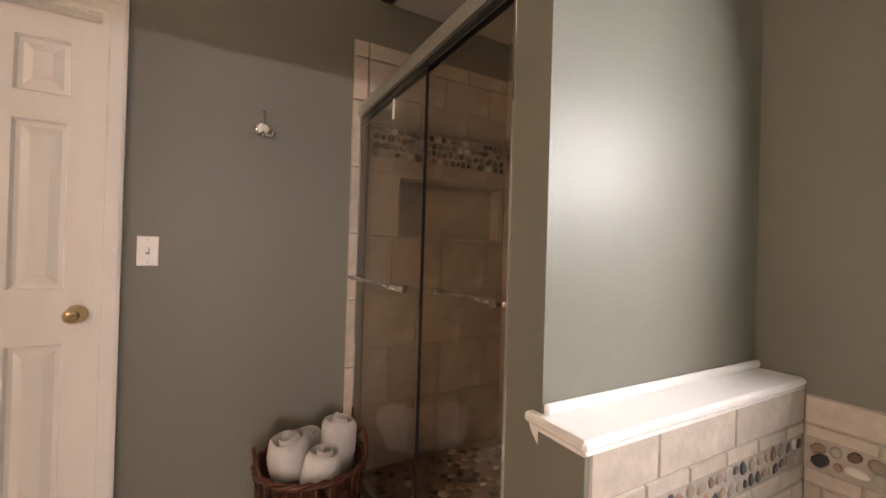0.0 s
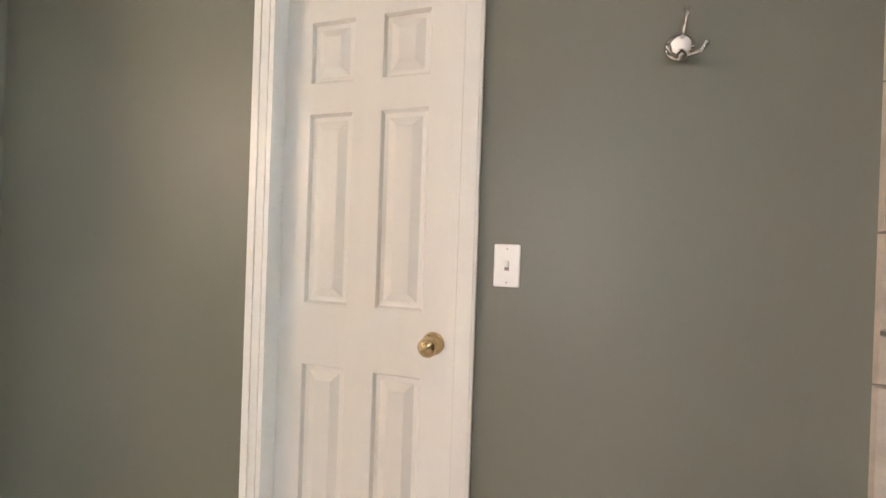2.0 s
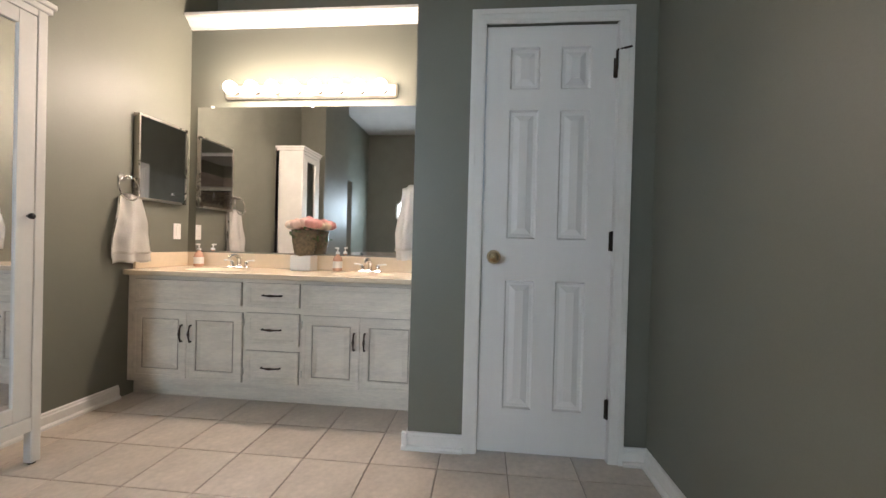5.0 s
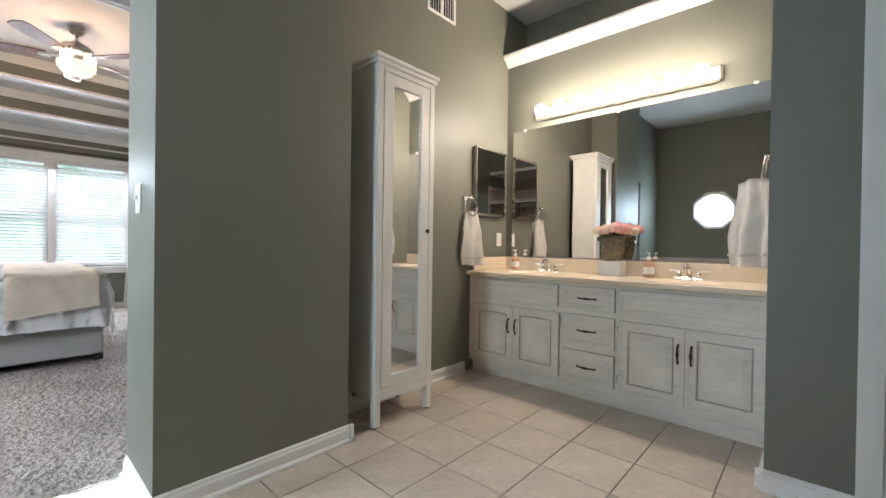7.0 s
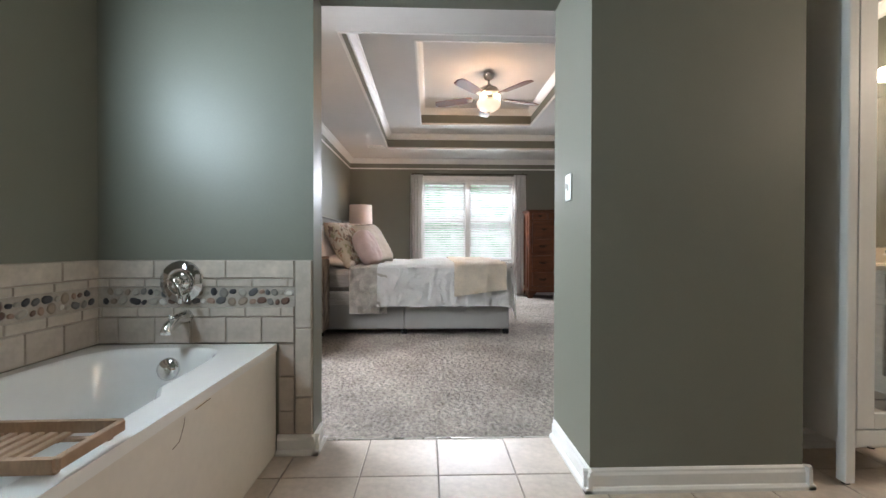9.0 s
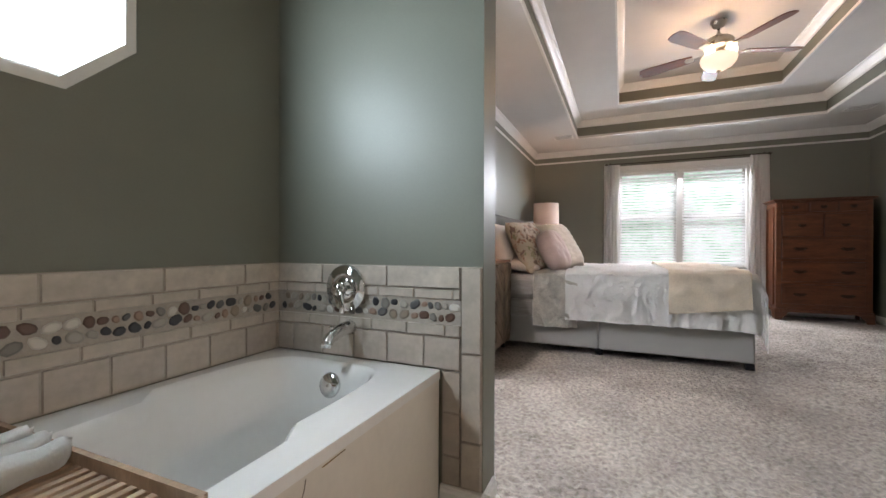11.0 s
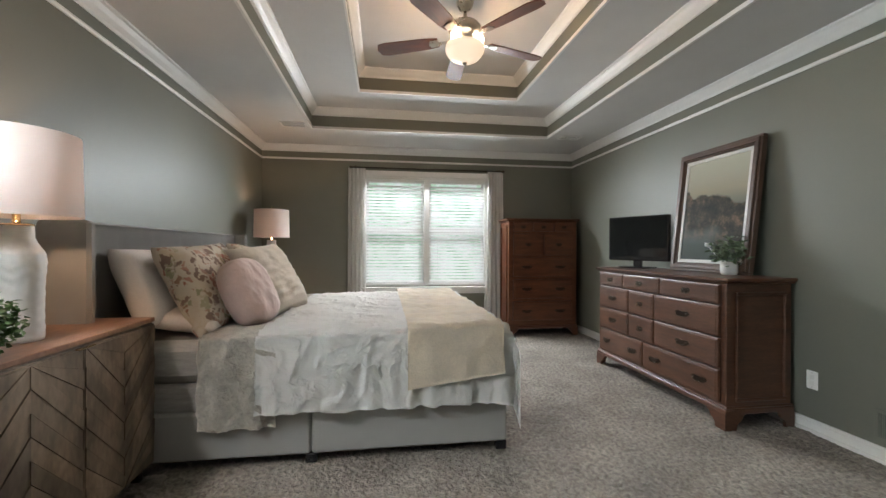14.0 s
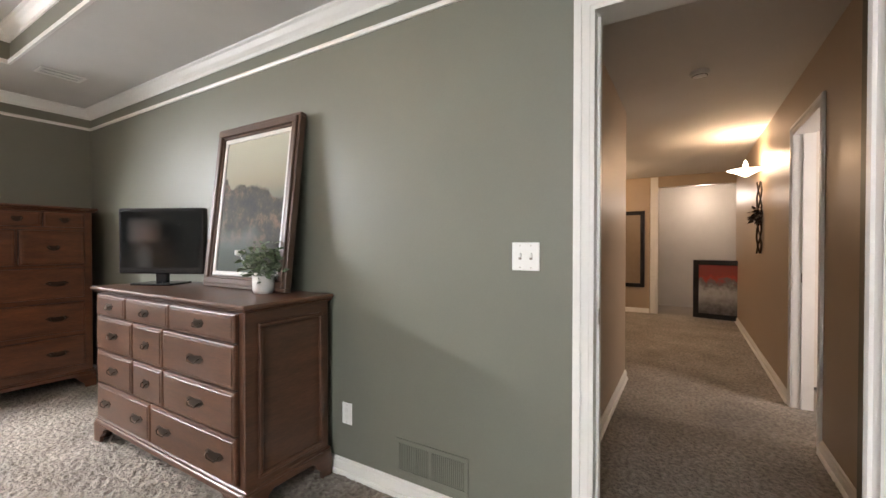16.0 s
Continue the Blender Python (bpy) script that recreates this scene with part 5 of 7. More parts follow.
curtain((0.305, YS, 0), 180, 0.23, 2.215, "gathered sheer white curtain beside the double window", 0.02)
curtain((-1.59, YS, 0), 180, 0.22, 2.215, "gathered sheer white curtain beside the double window", 0.16)
curtain((XB, -2.47, 0), -90, 0.23, 2.215, "gathered sheer white curtain beside the nightstand", 0.08)
curtain((XB, -1.37, 0), -90, 0.18, 2.215, "gathered sheer white curtain by the corner", 0.02)


def rod(at, turn, w, label):
    r = thing("curtain_rod", at, label, "curtain rod", turn=turn)
    extra(lambda bm: tube(bm, [(-w / 2, -0.045, 0), (w / 2, -0.045, 0)], 0.008, 10), "rod", IRON, r)
    for s in (-1, 1):
        extra(lambda bm: turned(bm, [(0.001, -0.03), (0.014, -0.02), (0.017, 0), (0.008, 0.014), (0.013, 0.02), (0.001, 0.024)], (s * w / 2, -0.045, 0), 12, "x"), "finial", IRON, r)
        extra(lambda bm: (tube(bm, [(s * (w / 2 - 0.05), -0.045, 0), (s * (w / 2 - 0.05), 0, 0)], 0.005, 8), box(bm, s * (w / 2 - 0.05) - 0.012, s * (w / 2 - 0.05) + 0.012, -0.004, 0, -0.03, 0.03)), "bracket", IRON, r)


rod((-0.66, YS, 2.225), 180, 2.08, "thin dark curtain rod over the double window")
rod((XB, -1.95, 2.225), -90, 1.30, "thin dark curtain rod over the side window")


# ceiling fan
def fan():
    f = thing("ceiling_fan", (-0.635, -4.13, 0), "five-blade ceiling fan with a lit frosted glass bowl", "ceiling fan")
    extra(lambda bm: turned(bm, [(0.065, Z2), (0.062, Z2 - 0.02), (0.045, Z2 - 0.05), (0.018, Z2 - 0.07)], steps=24), "canopy", NICKEL, f)
    extra(lambda bm: turned(bm, [(0.012, 2.80), (0.012, Z2 - 0.06)], steps=12), "downrod", NICKEL, f)
    extra(lambda bm: turned(bm, [(0.03, 2.84), (0.05, 2.82), (0.10, 2.80), (0.125, 2.77), (0.125, 2.74), (0.10, 2.715), (0.075, 2.705), (0.075, 2.66), (0.09, 2.65), (0.09, 2.635), (0.0, 2.632)], steps=32, cap=False), "motor_housing", NICKEL, f)
    SH_ = glowing("lit_frosted_bowl", (1.0, 0.76, 0.50), 1.15)
    bowl = extra(lambda bm: turned(bm, [(0.138, 2.640), (0.143, 2.622), (0.136, 2.590), (0.108, 2.553), (0.060, 2.527), (0.012, 2.516)], steps=32, cap=False), "glass_bowl", SH_, f, "lit frosted glass bowl")
    bowl.visible_shadow = False
    extra(lambda bm: turned(bm, [(0.02, 2.517), (0.02, 2.510), (0.008, 2.500), (0.001, 2.497)], steps=14), "finial", NICKEL, bowl)
    for k in range(3):
        a = math.radians(40 + 120 * k)
        o = extra(lambda bm: turned(bm, [(0.014, 2.635), (0.027, 2.665), (0.029, 2.69), (0.012, 2.715)], (0.115 * math.cos(a), 0.095 * math.sin(a), 0), 12), "candle_bulb", LAMPGLASS, f, "lit small bulb above the bowl")
        o.visible_shadow = False
    CH = surface("fan_blade_cherry", (0.15, 0.05, 0.025), 0.5, vary=0.4, scale=4, fine=30, bump=0.08, stretch=(1, 6, 6), coat=0.05)
    for k in range(5):
        a = -20 + 72 * k
        b = extra(lambda bm: (prism(bm, [(0.20, -0.045), (0.30, -0.058), (0.60, -0.068), (0.655, -0.055), (0.675, 0.0), (0.655, 0.055), (0.60, 0.068), (0.30, 0.058), (0.20, 0.045)], -0.004, 0.004)), "blade", CH, f, "cherry wood fan blade", pose(0, 0, 2.690, 0, 0, a) @ pose(0, 0, 0, 11, 1.5, 0))
        extra(lambda bm: (box(bm, 0.09, 0.27, -0.016, 0.016, -0.012, -0.005, 0.003), box(bm, 0.19, 0.26, -0.035, 0.035, -0.009, -0.004, 0.003)), "blade_arm", NICKEL, b)


fan()


# bed
def duvet_z(x, y):
    e = 0.0
    for s, c in ((3.0, 0.012), (7.0, 0.007), (15.0, 0.006)):
        e += c * noise.noise(Vector((x * s * 0.6, y * s, s)))
    e += 0.007 * (1 - abs(noise.noise(Vector((x * 6 + y * 3, y * 9, 2)))) * 5 if abs(noise.noise(Vector((x * 6 + y * 3, y * 9, 2)))) < 0.2 else 0)
    fold = 0.008 * max(0, math.sin(x * 7 + y * 13 + 3 * noise.noise(Vector((x * 2, y * 2, 5))))) ** 3
    return e + fold


def draped(x0, x1, ynear, yfar, top, hem, lift, seed, foot=None, thick=0.012, nx=90, crease=0.024, ridge=0.026, tilt=0.0):
    """A cloth over the bed: it falls over both long sides to hem, and over the foot."""
    def fill(bm):
        half = []
        drop = top - hem
        r = 0.05
        L = abs(yfar - ynear) + 2 * drop

        def place(u, v):
            x = x0 + (x1 - x0) * u
            s = v * L
            if s < drop:
                y, z, side = ynear, hem + s, 1.0
            elif s > L - drop:
                y, z, side = yfar, hem + (L - s), -1.0
            else:
                y, z, side = ynear + (s - drop) * (-1 if yfar < ynear else 1), top, 0.0
            if side == 0:
                k = min(s - drop, L - drop - s)
                z -= r * max(0, 1 - k / r) ** 2 * 0.9
                z += duvet_z(x + seed, y)
            else:
                f = (top - z) / max(drop, 0.01)
                fold = crease * f * (math.sin(x * 34 + 4 * noise.noise(Vector((x * 3, seed, 0)))) + 0.6 * math.sin(x * 61 + seed))
                q = noise.noise(Vector((x * 7 + z * 4, z * 5 - x * 2, seed + 2)))
                y += side * ridge * max(0, 1 - abs(q) * 7)
                y += side * (0.012 + 0.03 * f * lift + fold * (0.45 + 0.9 * abs(noise.noise(Vector((x * 2.2, seed, 3))))) + 0.014 * noise.noise(Vector((x * 9, z * 12, seed))))
                z += 0.45 * ridge * f * noise.noise(Vector((x * 3.3, seed, 7))) + tilt * f * (u if side > 0 else 0.5)
            if foot is not None:
                q = foot - x
                if q > 0:
                    x = foot - min(q, 0.03) - 0.02 * (1 if q > 0.03 else 0) - 0.012 * math.sin(y * 25) * min(1, q * 4)
                    z = z - max(0, q - 0.03) if side == 0 else z - q * 0.42
                    if side:
                        x -= q * 0.14
                        z = max(z, 0.05)
            return (x, y, z + 0.0)
        cloth(bm, nx, 150, place, thick)
    return fill


SHEET = surface("grey_satin_sheet", (0.36, 0.34, 0.31), 0.4, vary=0.2, scale=8, fine=60, bump=0.4, depth=0.004, stretch=(1, 1, 6))


def bed():
    b = thing("bed", (0, 0, 0), "grey upholstered platform bed with a tall winged headboard", "bed")
    x0, x1, y0, y1 = -0.75, 1.36, -3.44, -5.32
    boxes_part("side_rail", BEDCLOTH, b, (x0, 0.329, y0 - 0.05, y0, 0.055, 0.302), (0.333, x1, y0 - 0.05, y0, 0.055, 0.302), bevel=0.012)
    boxes_part("side_rail", BEDCLOTH, b, (x0, x1, y1, y1 + 0.05, 0.055, 0.302), bevel=0.012)
    boxes_part("foot_rail", BEDCLOTH, b, (x0, x0 + 0.05, y1 + 0.05, y0 - 0.05, 0.055, 0.302), bevel=0.012)
    for x in (x0 + 0.03, 0.33, 1.2):
        for y in (y0 - 0.03, y1 + 0.03):
            boxes_part("leg", BLACK, b, (x - 0.03, x + 0.03, y - 0.025, y + 0.025, 0.006, 0.056), bevel=0.004)
    boxes_part("box_spring", SHEET, b, (x0 + 0.05, x1 - 0.01, y1 + 0.05, y0 - 0.05, 0.2, 0.44), bevel=0.02)

    def headboard(bm):
        cloth(bm, 60, 40, lambda u, v: (1.385 - 0.014 * (abs(math.sin(u * math.pi * 6)) * abs(math.sin(v * math.pi * 5))) ** 0.5, y0 + 0.12 + (y1 - y0 - 0.19) * u, 0.06 + 1.21 * v), 0.004)
        box(bm, 1.388, 1.455, y1 - 0.07, y0 + 0.12, 0.05, 1.28, 0.015, 2)
    extra(headboard, "headboard", BEDCLOTH, b, "tufted grey headboard")
    boxes_part("wing", BEDCLOTH, b, (1.28, 1.505, y0 + 0.12, y0 + 0.17, 0.05, 1.28), bevel=0.014)
    boxes_part("wing", BEDCLOTH, b, (1.28, 1.455, y1 - 0.115, y1 - 0.07, 0.05, 1.28), bevel=0.014)


bed()
mat_ = thing("mattress", (0, 0, 0), "pale grey fitted-sheet mattress on the bed", "mattress")
boxes_part("body", SHEET, mat_, (-0.69, 1.365, -5.27, -3.475, 0.44, 0.665), bevel=0.05)
QUILT = surface("textured_ivory_quilt", (0.66, 0.62, 0.54), 0.9, vary=0.2, scale=14, fine=60, bump=1.0, depth=0.012, sheen=0.2)
q_ = thing("quilt", (0, 0, 0), "textured ivory quilt folded out under the duvet", "bedding")
extra(draped(0.50, 0.88, -3.425, -5.31, 0.698, 0.225, 0.4, 3.0, nx=34, thick=0.014, crease=0.012), "fabric", QUILT, q_)
d_ = thing("duvet", (0, 0, 0), "rumpled white duvet hanging over the bed sides", "bedding")
extra(draped(-1.06, 0.60, -3.42, -5.315, 0.715, 0.30, 1.0, 1.0, foot=-0.715, nx=170, crease=0.017, ridge=0.014), "fabric", DUVETCOTTON, d_)
k_ = thing("throw_blanket", (0, 0, 0), "cream knitted throw laid across the foot of the bed", "blanket")
extra(draped(-0.712, -0.18, -3.395, -5.34, 0.742, 0.47, 0.9, 1.0, nx=50, thick=0.014, crease=0.003, ridge=0.003, tilt=-0.07), "fabric", CREAM, k_)


def pillow(at, rx, ry, rz, w, h, t, material, label, pleats=0, group="bed pillows", oval=0.0):
    p = thing("pillow", at, label, "pillow", group)
    p.matrix_basis = pose(*at, rx, ry, rz)

    def fill(bm):
        n = 36
        for side in (-1, 1):
            g = []
            for j in range(n + 1):
                row = []
                for i in range(n + 1):
                    u, v = i / n * 2 - 1, j / n * 2 - 1
                    e = (1 - u ** 4) * (1 - v ** 4)
                    x, z = u * w / 2, v * h / 2
                    x *= (1 - 0.07 * (1 - v * v) * abs(u) ** 3) * (1 - oval + oval * math.sqrt(1 - v * v / 2))
                    z *= (1 - 0.07 * (1 - u * u) * abs(v) ** 3) * (1 - oval + oval * math.sqrt(1 - u * u / 2))
                    d = t / 2 * max(e, 0) ** 0.45
                    d += (0.008 * noise.noise(Vector((u * 3 + at[0] * 7, v * 3, side))) + 0.004 * noise.noise(Vector((u * 9, v * 9, side)))) * e
                    if pleats:
                        d += 0.013 * (((v * pleats + 0.5 * math.sin(u * 4)) / 3.14) % 1) * e
                    row.append(bm.verts.new((x, side * d, z)))
                g.append(row)
            for j in range(n):
                for i in range(n):
                    bm.faces.new((g[j][i], g[j][i + 1], g[j + 1][i + 1], g[j + 1][i])).smooth = True
        bmesh.ops.remove_doubles(bm, verts=bm.verts, dist=0.0008)
    extra(fill, "cover", material, p)
    return p


def floral():
    m, nt, b = tree("floral_linen")
    co = nt.nodes.new("ShaderNodeTexCoord")
    v = add(nt, "TexVoronoi", Scale=24.0, Randomness=1.0)
    w = add(nt, "TexNoise", Scale=14.0, Detail=3.0)
    mixv = nt.nodes.new("ShaderNodeMix")
    mixv.data_type = "VECTOR"
    mixv.inputs[0].default_value = 0.16
    nt.links.new(co.outputs["Object"], w.inputs["Vector"])
    nt.links.new(co.outputs["Object"], mixv.inputs[4])
    nt.links.new(w.outputs[1], mixv.inputs[5])
    nt.links.new(mixv.outputs[1], v.inputs["Vector"])
    r = ramp(nt, v.outputs["Color"], [(0.0, (0.55, 0.47, 0.36)), (0.33, (0.55, 0.47, 0.36)), (0.40, (0.30, 0.29, 0.18)), (0.50, (0.34, 0.14, 0.10)), (0.60, (0.46, 0.28, 0.21)), (0.70, (0.22, 0.15, 0.12))])
    r2 = ramp(nt, v.outputs["Distance"], [(0.42, (1, 1, 1)), (0.60, (0, 0, 0))])
    mc = nt.nodes.new("ShaderNodeMix")
    mc.data_type = "RGBA"
    mc.inputs[6].default_value = (0.56, 0.49, 0.39, 1)
    nt.links.new(r2.outputs[0], mc.inputs[0])
    nt.links.new(r.outputs[0], mc.inputs[7])
    nt.links.new(mc.outputs[2], b.inputs["Base Color"])
    b.inputs["Roughness"].default_value = 0.9
    fb = add(nt, "TexNoise", Scale=200.0)
    bp = add(nt, "Bump", Strength=0.3, Distance=0.002)
    nt.links.new(fb.outputs[0], bp.inputs["Height"])
    nt.links.new(bp.outputs[0], b.inputs["Normal"])
    return m


FLORAL = floral()
PCASE = surface("white_pillowcase", (0.74, 0.68, 0.63), 0.85, vary=0.08, scale=6, fine=100, bump=0.4, depth=0.003)
CREAMP = surface("cream_pleated_cotton", (0.66, 0.58, 0.48), 0.9, vary=0.1, scale=6, fine=100, bump=0.4)
for y in (-3.80, -4.85):
    pillow((1.245, y, 0.935), 22, 0, 90, 0.64, 0.46, 0.18, PCASE, "white pillow leaning on the grey headboard")
pillow((1.06, -3.86, 0.745), 82, 0, 90, 0.64, 0.42, 0.13, PCASE, "white pillow lying flat under the floral pillow")
pillow((0.985, -3.84, 0.925), 28, 3, 78, 0.60, 0.56, 0.19, FLORAL, "large floral pillow leaning on the white pillow")
pillow((0.97, -4.62, 0.925), 28, -3, 96, 0.60, 0.56, 0.19, FLORAL, "large floral pillow behind the cream pleated pillow")
pillow((0.76, -4.24, 0.925), 30, 4, 74, 0.58, 0.55, 0.21, CREAMP, "cream pleated square pillow", pleats=14)
pillow((0.76, -3.82, 0.885), 26, 2, 76, 0.40, 0.47, 0.19, PINK, "oval blush pink velvet pillow", oval=0.9)


# nightstands, lamps, plants
def nightstand(at, label):
    n = thing("nightstand", at, label, "nightstand", "carved nightstands")
    w, d, h = 0.98, 0.40, 0.805
    boxes_part("body", GREYWOOD, n, (0, d, -w, 0, 0.075, h - 0.022), bevel=0.003)
    TOPW = surface("oiled_nightstand_top", (0.36, 0.2, 0.13), 0.45, vary=0.35, scale=5, fine=40, bump=0.2, stretch=(6, 1, 1))
    boxes_part("top", TOPW, n, (-0.008, d, -w - 0.008, 0.008, h - 0.022, h), bevel=0.003, label="warm brown wooden top")
    for x in (0.03, d - 0.06):
        for y in (-w + 0.03, -0.06):
            extra(lambda bm: prism(bm, [(x, y), (x + 0.035, y), (x + 0.035, y + 0.03), (x, y + 0.03)], 0.006, 0.075), "leg", IRON, n, "dark tapered leg")
    for k, (a, b) in enumerate(((-w + 0.01, -w / 2 - 0.002), (-w / 2 + 0.002, -0.01))):
        dr = boxes_part("door", GREYWOOD, n, (-0.012, 0.0, a, b, 0.085, h - 0.03), bevel=0.001)
        cy = (a + b) / 2
        for s in (-1, 1):
            for j in range(12):
                z0 = -0.075 + j * 0.078
                p = []
                for f, e in ((0.0, 0.0), (1.0, 0.24), (1.0, 0.24 - 0.074), (0.0, -0.074)):
                    yy = cy + s * f * (b - a) / 2 * 0.98
                    zz = 0.16 + z0 + (e if (k % 2 == 0) else (0.24 - e - 0.074)) - 0.10
                    p.append((yy, min(max(zz, 0.09), h - 0.035)))
                if abs(p[0][1] - p[3][1]) + abs(p[1][1] - p[2][1]) < 0.03:
                    continue
                extra(lambda bm: prism(bm, p, -0.0155 - 0.0035 * ((j + (s > 0)) % 2), -0.012, "x"), "carved_strip", GREYWOOD, dr)
    boxes_part("finger_pull", BRASS, n, (-0.03, -0.012, -w / 2 - 0.045, -w / 2 + 0.045, h - 0.036, h - 0.030), bevel=0.002)
    return n


nightstand((1.10, -2.45, 0), "weathered grey wood nightstand with carved chevron doors")
nightstand((1.10, -5.52, 0), "weathered grey wood nightstand with carved chevron doors")
SHADE, nts, bs_ = tree("linen_lamp_shade")
bs_.inputs["Base Color"].default_value = (0.82, 0.73, 0.68, 1)
bs_.inputs["Roughness"].default_value = 0.9
tls = nts.nodes.new("ShaderNodeBsdfTranslucent")
tls.inputs[0].default_value = (0.9, 0.72, 0.64, 1)
mxs = nts.nodes.new("ShaderNodeMixShader")
mxs.inputs[0].default_value = 0.2
nts.links.new(bs_.outputs[0], mxs.inputs[1])
nts.links.new(tls.outputs[0], mxs.inputs[2])
nts.links.new(mxs.outputs[0], nts.nodes["Material Output"].inputs[0])
CERAMIC = surface("white_ribbed_ceramic", (0.68, 0.66, 0.63), 0.5, vary=0.08, scale=8, fine=60, bump=0.3)


def lamp(at):
    l = thing("table_lamp", at, "white chevron ceramic table lamp with a lit drum shade", "lamp", "table lamps")

    def body(bm):
        turned(bm, [(0.0, 0), (0.076, 0), (0.078, 0.012), (0.076, 0.10), (0.078, 0.22), (0.084, 0.29), (0.080, 0.325), (0.058, 0.365), (0.050, 0.385), (0.048, 0.43), (0.0, 0.43)], steps=56, cap=False)
        bmesh.ops.subdivide_edges(bm, edges=[e for e in bm.edges if abs(e.verts[0].co.z - e.verts[1].co.z) > 0.04], cuts=10)
        for v in bm.verts:
            if 0.02 < v.co.z < 0.35:
                a = math.atan2(v.co.y, v.co.x) / (2 * math.pi) * 6
                z = v.co.z / 0.042 + abs((a % 1) - 0.5) * 1.6
                f = 1 + 0.016 * math.sin(z * 6.28)
                v.co.x *= f
                v.co.y *= f
    extra(body, "base", CERAMIC, l, "white ceramic base with chevron relief")
    extra(lambda bm: turned(bm, [(0.050, 0.43), (0.051, 0.437), (0.012, 0.439), (0.012, 0.49), (0.005, 0.5), (0.004, 0.80), (0.01, 0.815), (0, 0.82)], steps=16, cap=False), "stem", BRASS, l, "thin metal stem and finial")
    s = extra(lambda bm: turned(bm, [(0.192, 0.464), (0.185, 0.776), (0.183, 0.776), (0.190, 0.464), (0.192, 0.464)], steps=96, cap=False), "shade", SHADE, l, "lit pink-beige linen drum shade")
    return l


la = lamp((1.305, -2.93, 0.806))
copy_thing(la, pose(1.215, -6.05, 0.806))


def potted(at, r, leafmat, pot, label, seed, n, size, ph=0.05):
    p = thing("potted_plant", at, label, "plant")
    extra(lambda bm: turned(bm, [(0.0, 0), (0.045, 0), (0.055, 0.02), (0.056, ph + 0.02), (0.05, ph + 0.018), (0.0, ph + 0.01)], steps=24, cap=False), "pot", pot, p, "small pot")
    extra(lambda bm: leaves(bm, n, (0, 0, ph + r * 0.75), r, size, seed, 0.75), "leaves", leafmat, p)
    extra(lambda bm: [tube(bm, [(0, 0, ph), (0.4 * r * math.cos(k), 0.4 * r * math.sin(k), ph + r * 0.5), (0.9 * r * math.cos(k), 0.9 * r * math.sin(k), ph + r * (0.7 + 0.3 * math.sin(k * 3)))], 0.0018, 4) for k in range(14)], "stems", leafmat, p)
    return p


potted((1.215, -2.655, 0.806), 0.115, LEAF, PALEWOOD, "small round bushy green plant on the nightstand", 11, 850, 0.027, 0.02)
potted((-2.52, -3.80, 0.971), 0.12, PALELEAF, CERAMIC, "white pot with grey-green sprigs and a white flower", 5, 240, 0.042, 0.075)
wf = thing("blossom", (-2.47, -3.93, 1.17), "small white silk blossom among the sprigs", "flower")
extra(lambda bm: [turned(bm, [(0.004, 0), (0.018, 0.008), (0.016, 0.022)], (0.012 * math.cos(k * 2.1), 0.012 * math.sin(k * 2.1), 0.01 * (k % 2)), 8) for k in range(4)] and tube(bm, [(0, 0, 0), (-0.03, 0.08, -0.10)], 0.002, 4), "petals", PLASTIC, wf)


# case furniture
def bail(parent, x, y, z, wide=0.09):
    wide *= 1.5
    b = extra(lambda bm: prism(bm, [(-wide / 2, 0.004), (-wide * 0.32, 0.02), (0, 0.014), (wide * 0.32, 0.02), (wide / 2, 0.004), (wide * 0.3, -0.018), (0, -0.026), (-wide * 0.3, -0.018)], -0.003, 0, "y"), "pull_plate", IRON, parent, "dark bronze bat-wing pull", pose(x, y, z))
    extra(lambda bm: tube(bm, [(-wide * 0.3, -0.004, 0.004), (-wide * 0.3, -0.016, 0.0), (-wide * 0.2, -0.02, -0.016), (wide * 0.2, -0.02, -0.016), (wide * 0.3, -0.016, 0.0), (wide * 0.3, -0.004, 0.004)], 0.003, 6), "bail", IRON, b)


# Near-black brown: the shadow gaps round the drawers are painted as strips.
GAPSHADE = surface("dark_drawer_gap_shade", (0.035, 0.016, 0.009), 0.5, vary=0.3, scale=6, fine=60, bump=0.1)


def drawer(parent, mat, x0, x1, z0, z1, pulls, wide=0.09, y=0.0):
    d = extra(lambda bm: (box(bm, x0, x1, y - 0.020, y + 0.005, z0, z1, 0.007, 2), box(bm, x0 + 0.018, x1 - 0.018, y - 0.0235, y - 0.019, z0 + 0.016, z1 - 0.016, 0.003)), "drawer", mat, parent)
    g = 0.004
    boxes_part("gap_shade_strip", GAPSHADE, d, (x0 - g, x0, -0.003, -0.0005, z0 - g, z1 + g), (x1, x1 + g, -0.003, -0.0005, z0 - g, z1 + g), (x0, x1, -0.003, -0.0005, z0 - g, z0), (x0, x1, -0.003, -0.0005, z1, z1 + g), bevel=0, label="dark strip painted for the shadow gap round the drawer")
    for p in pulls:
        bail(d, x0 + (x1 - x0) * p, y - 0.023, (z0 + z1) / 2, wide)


def bracket_foot(bm, x, s, h=0.11, w=0.17, y0=-0.02, y1=0.0, axis="y"):
    prism(bm, [(x, 0), (x + s * w * 0.45, 0), (x + s * w * 0.5, h * 0.35), (x + s * w * 0.72, h * 0.6), (x + s * w * 0.78, h * 0.8), (x + s * w, h), (x, h)], y0, y1, axis)


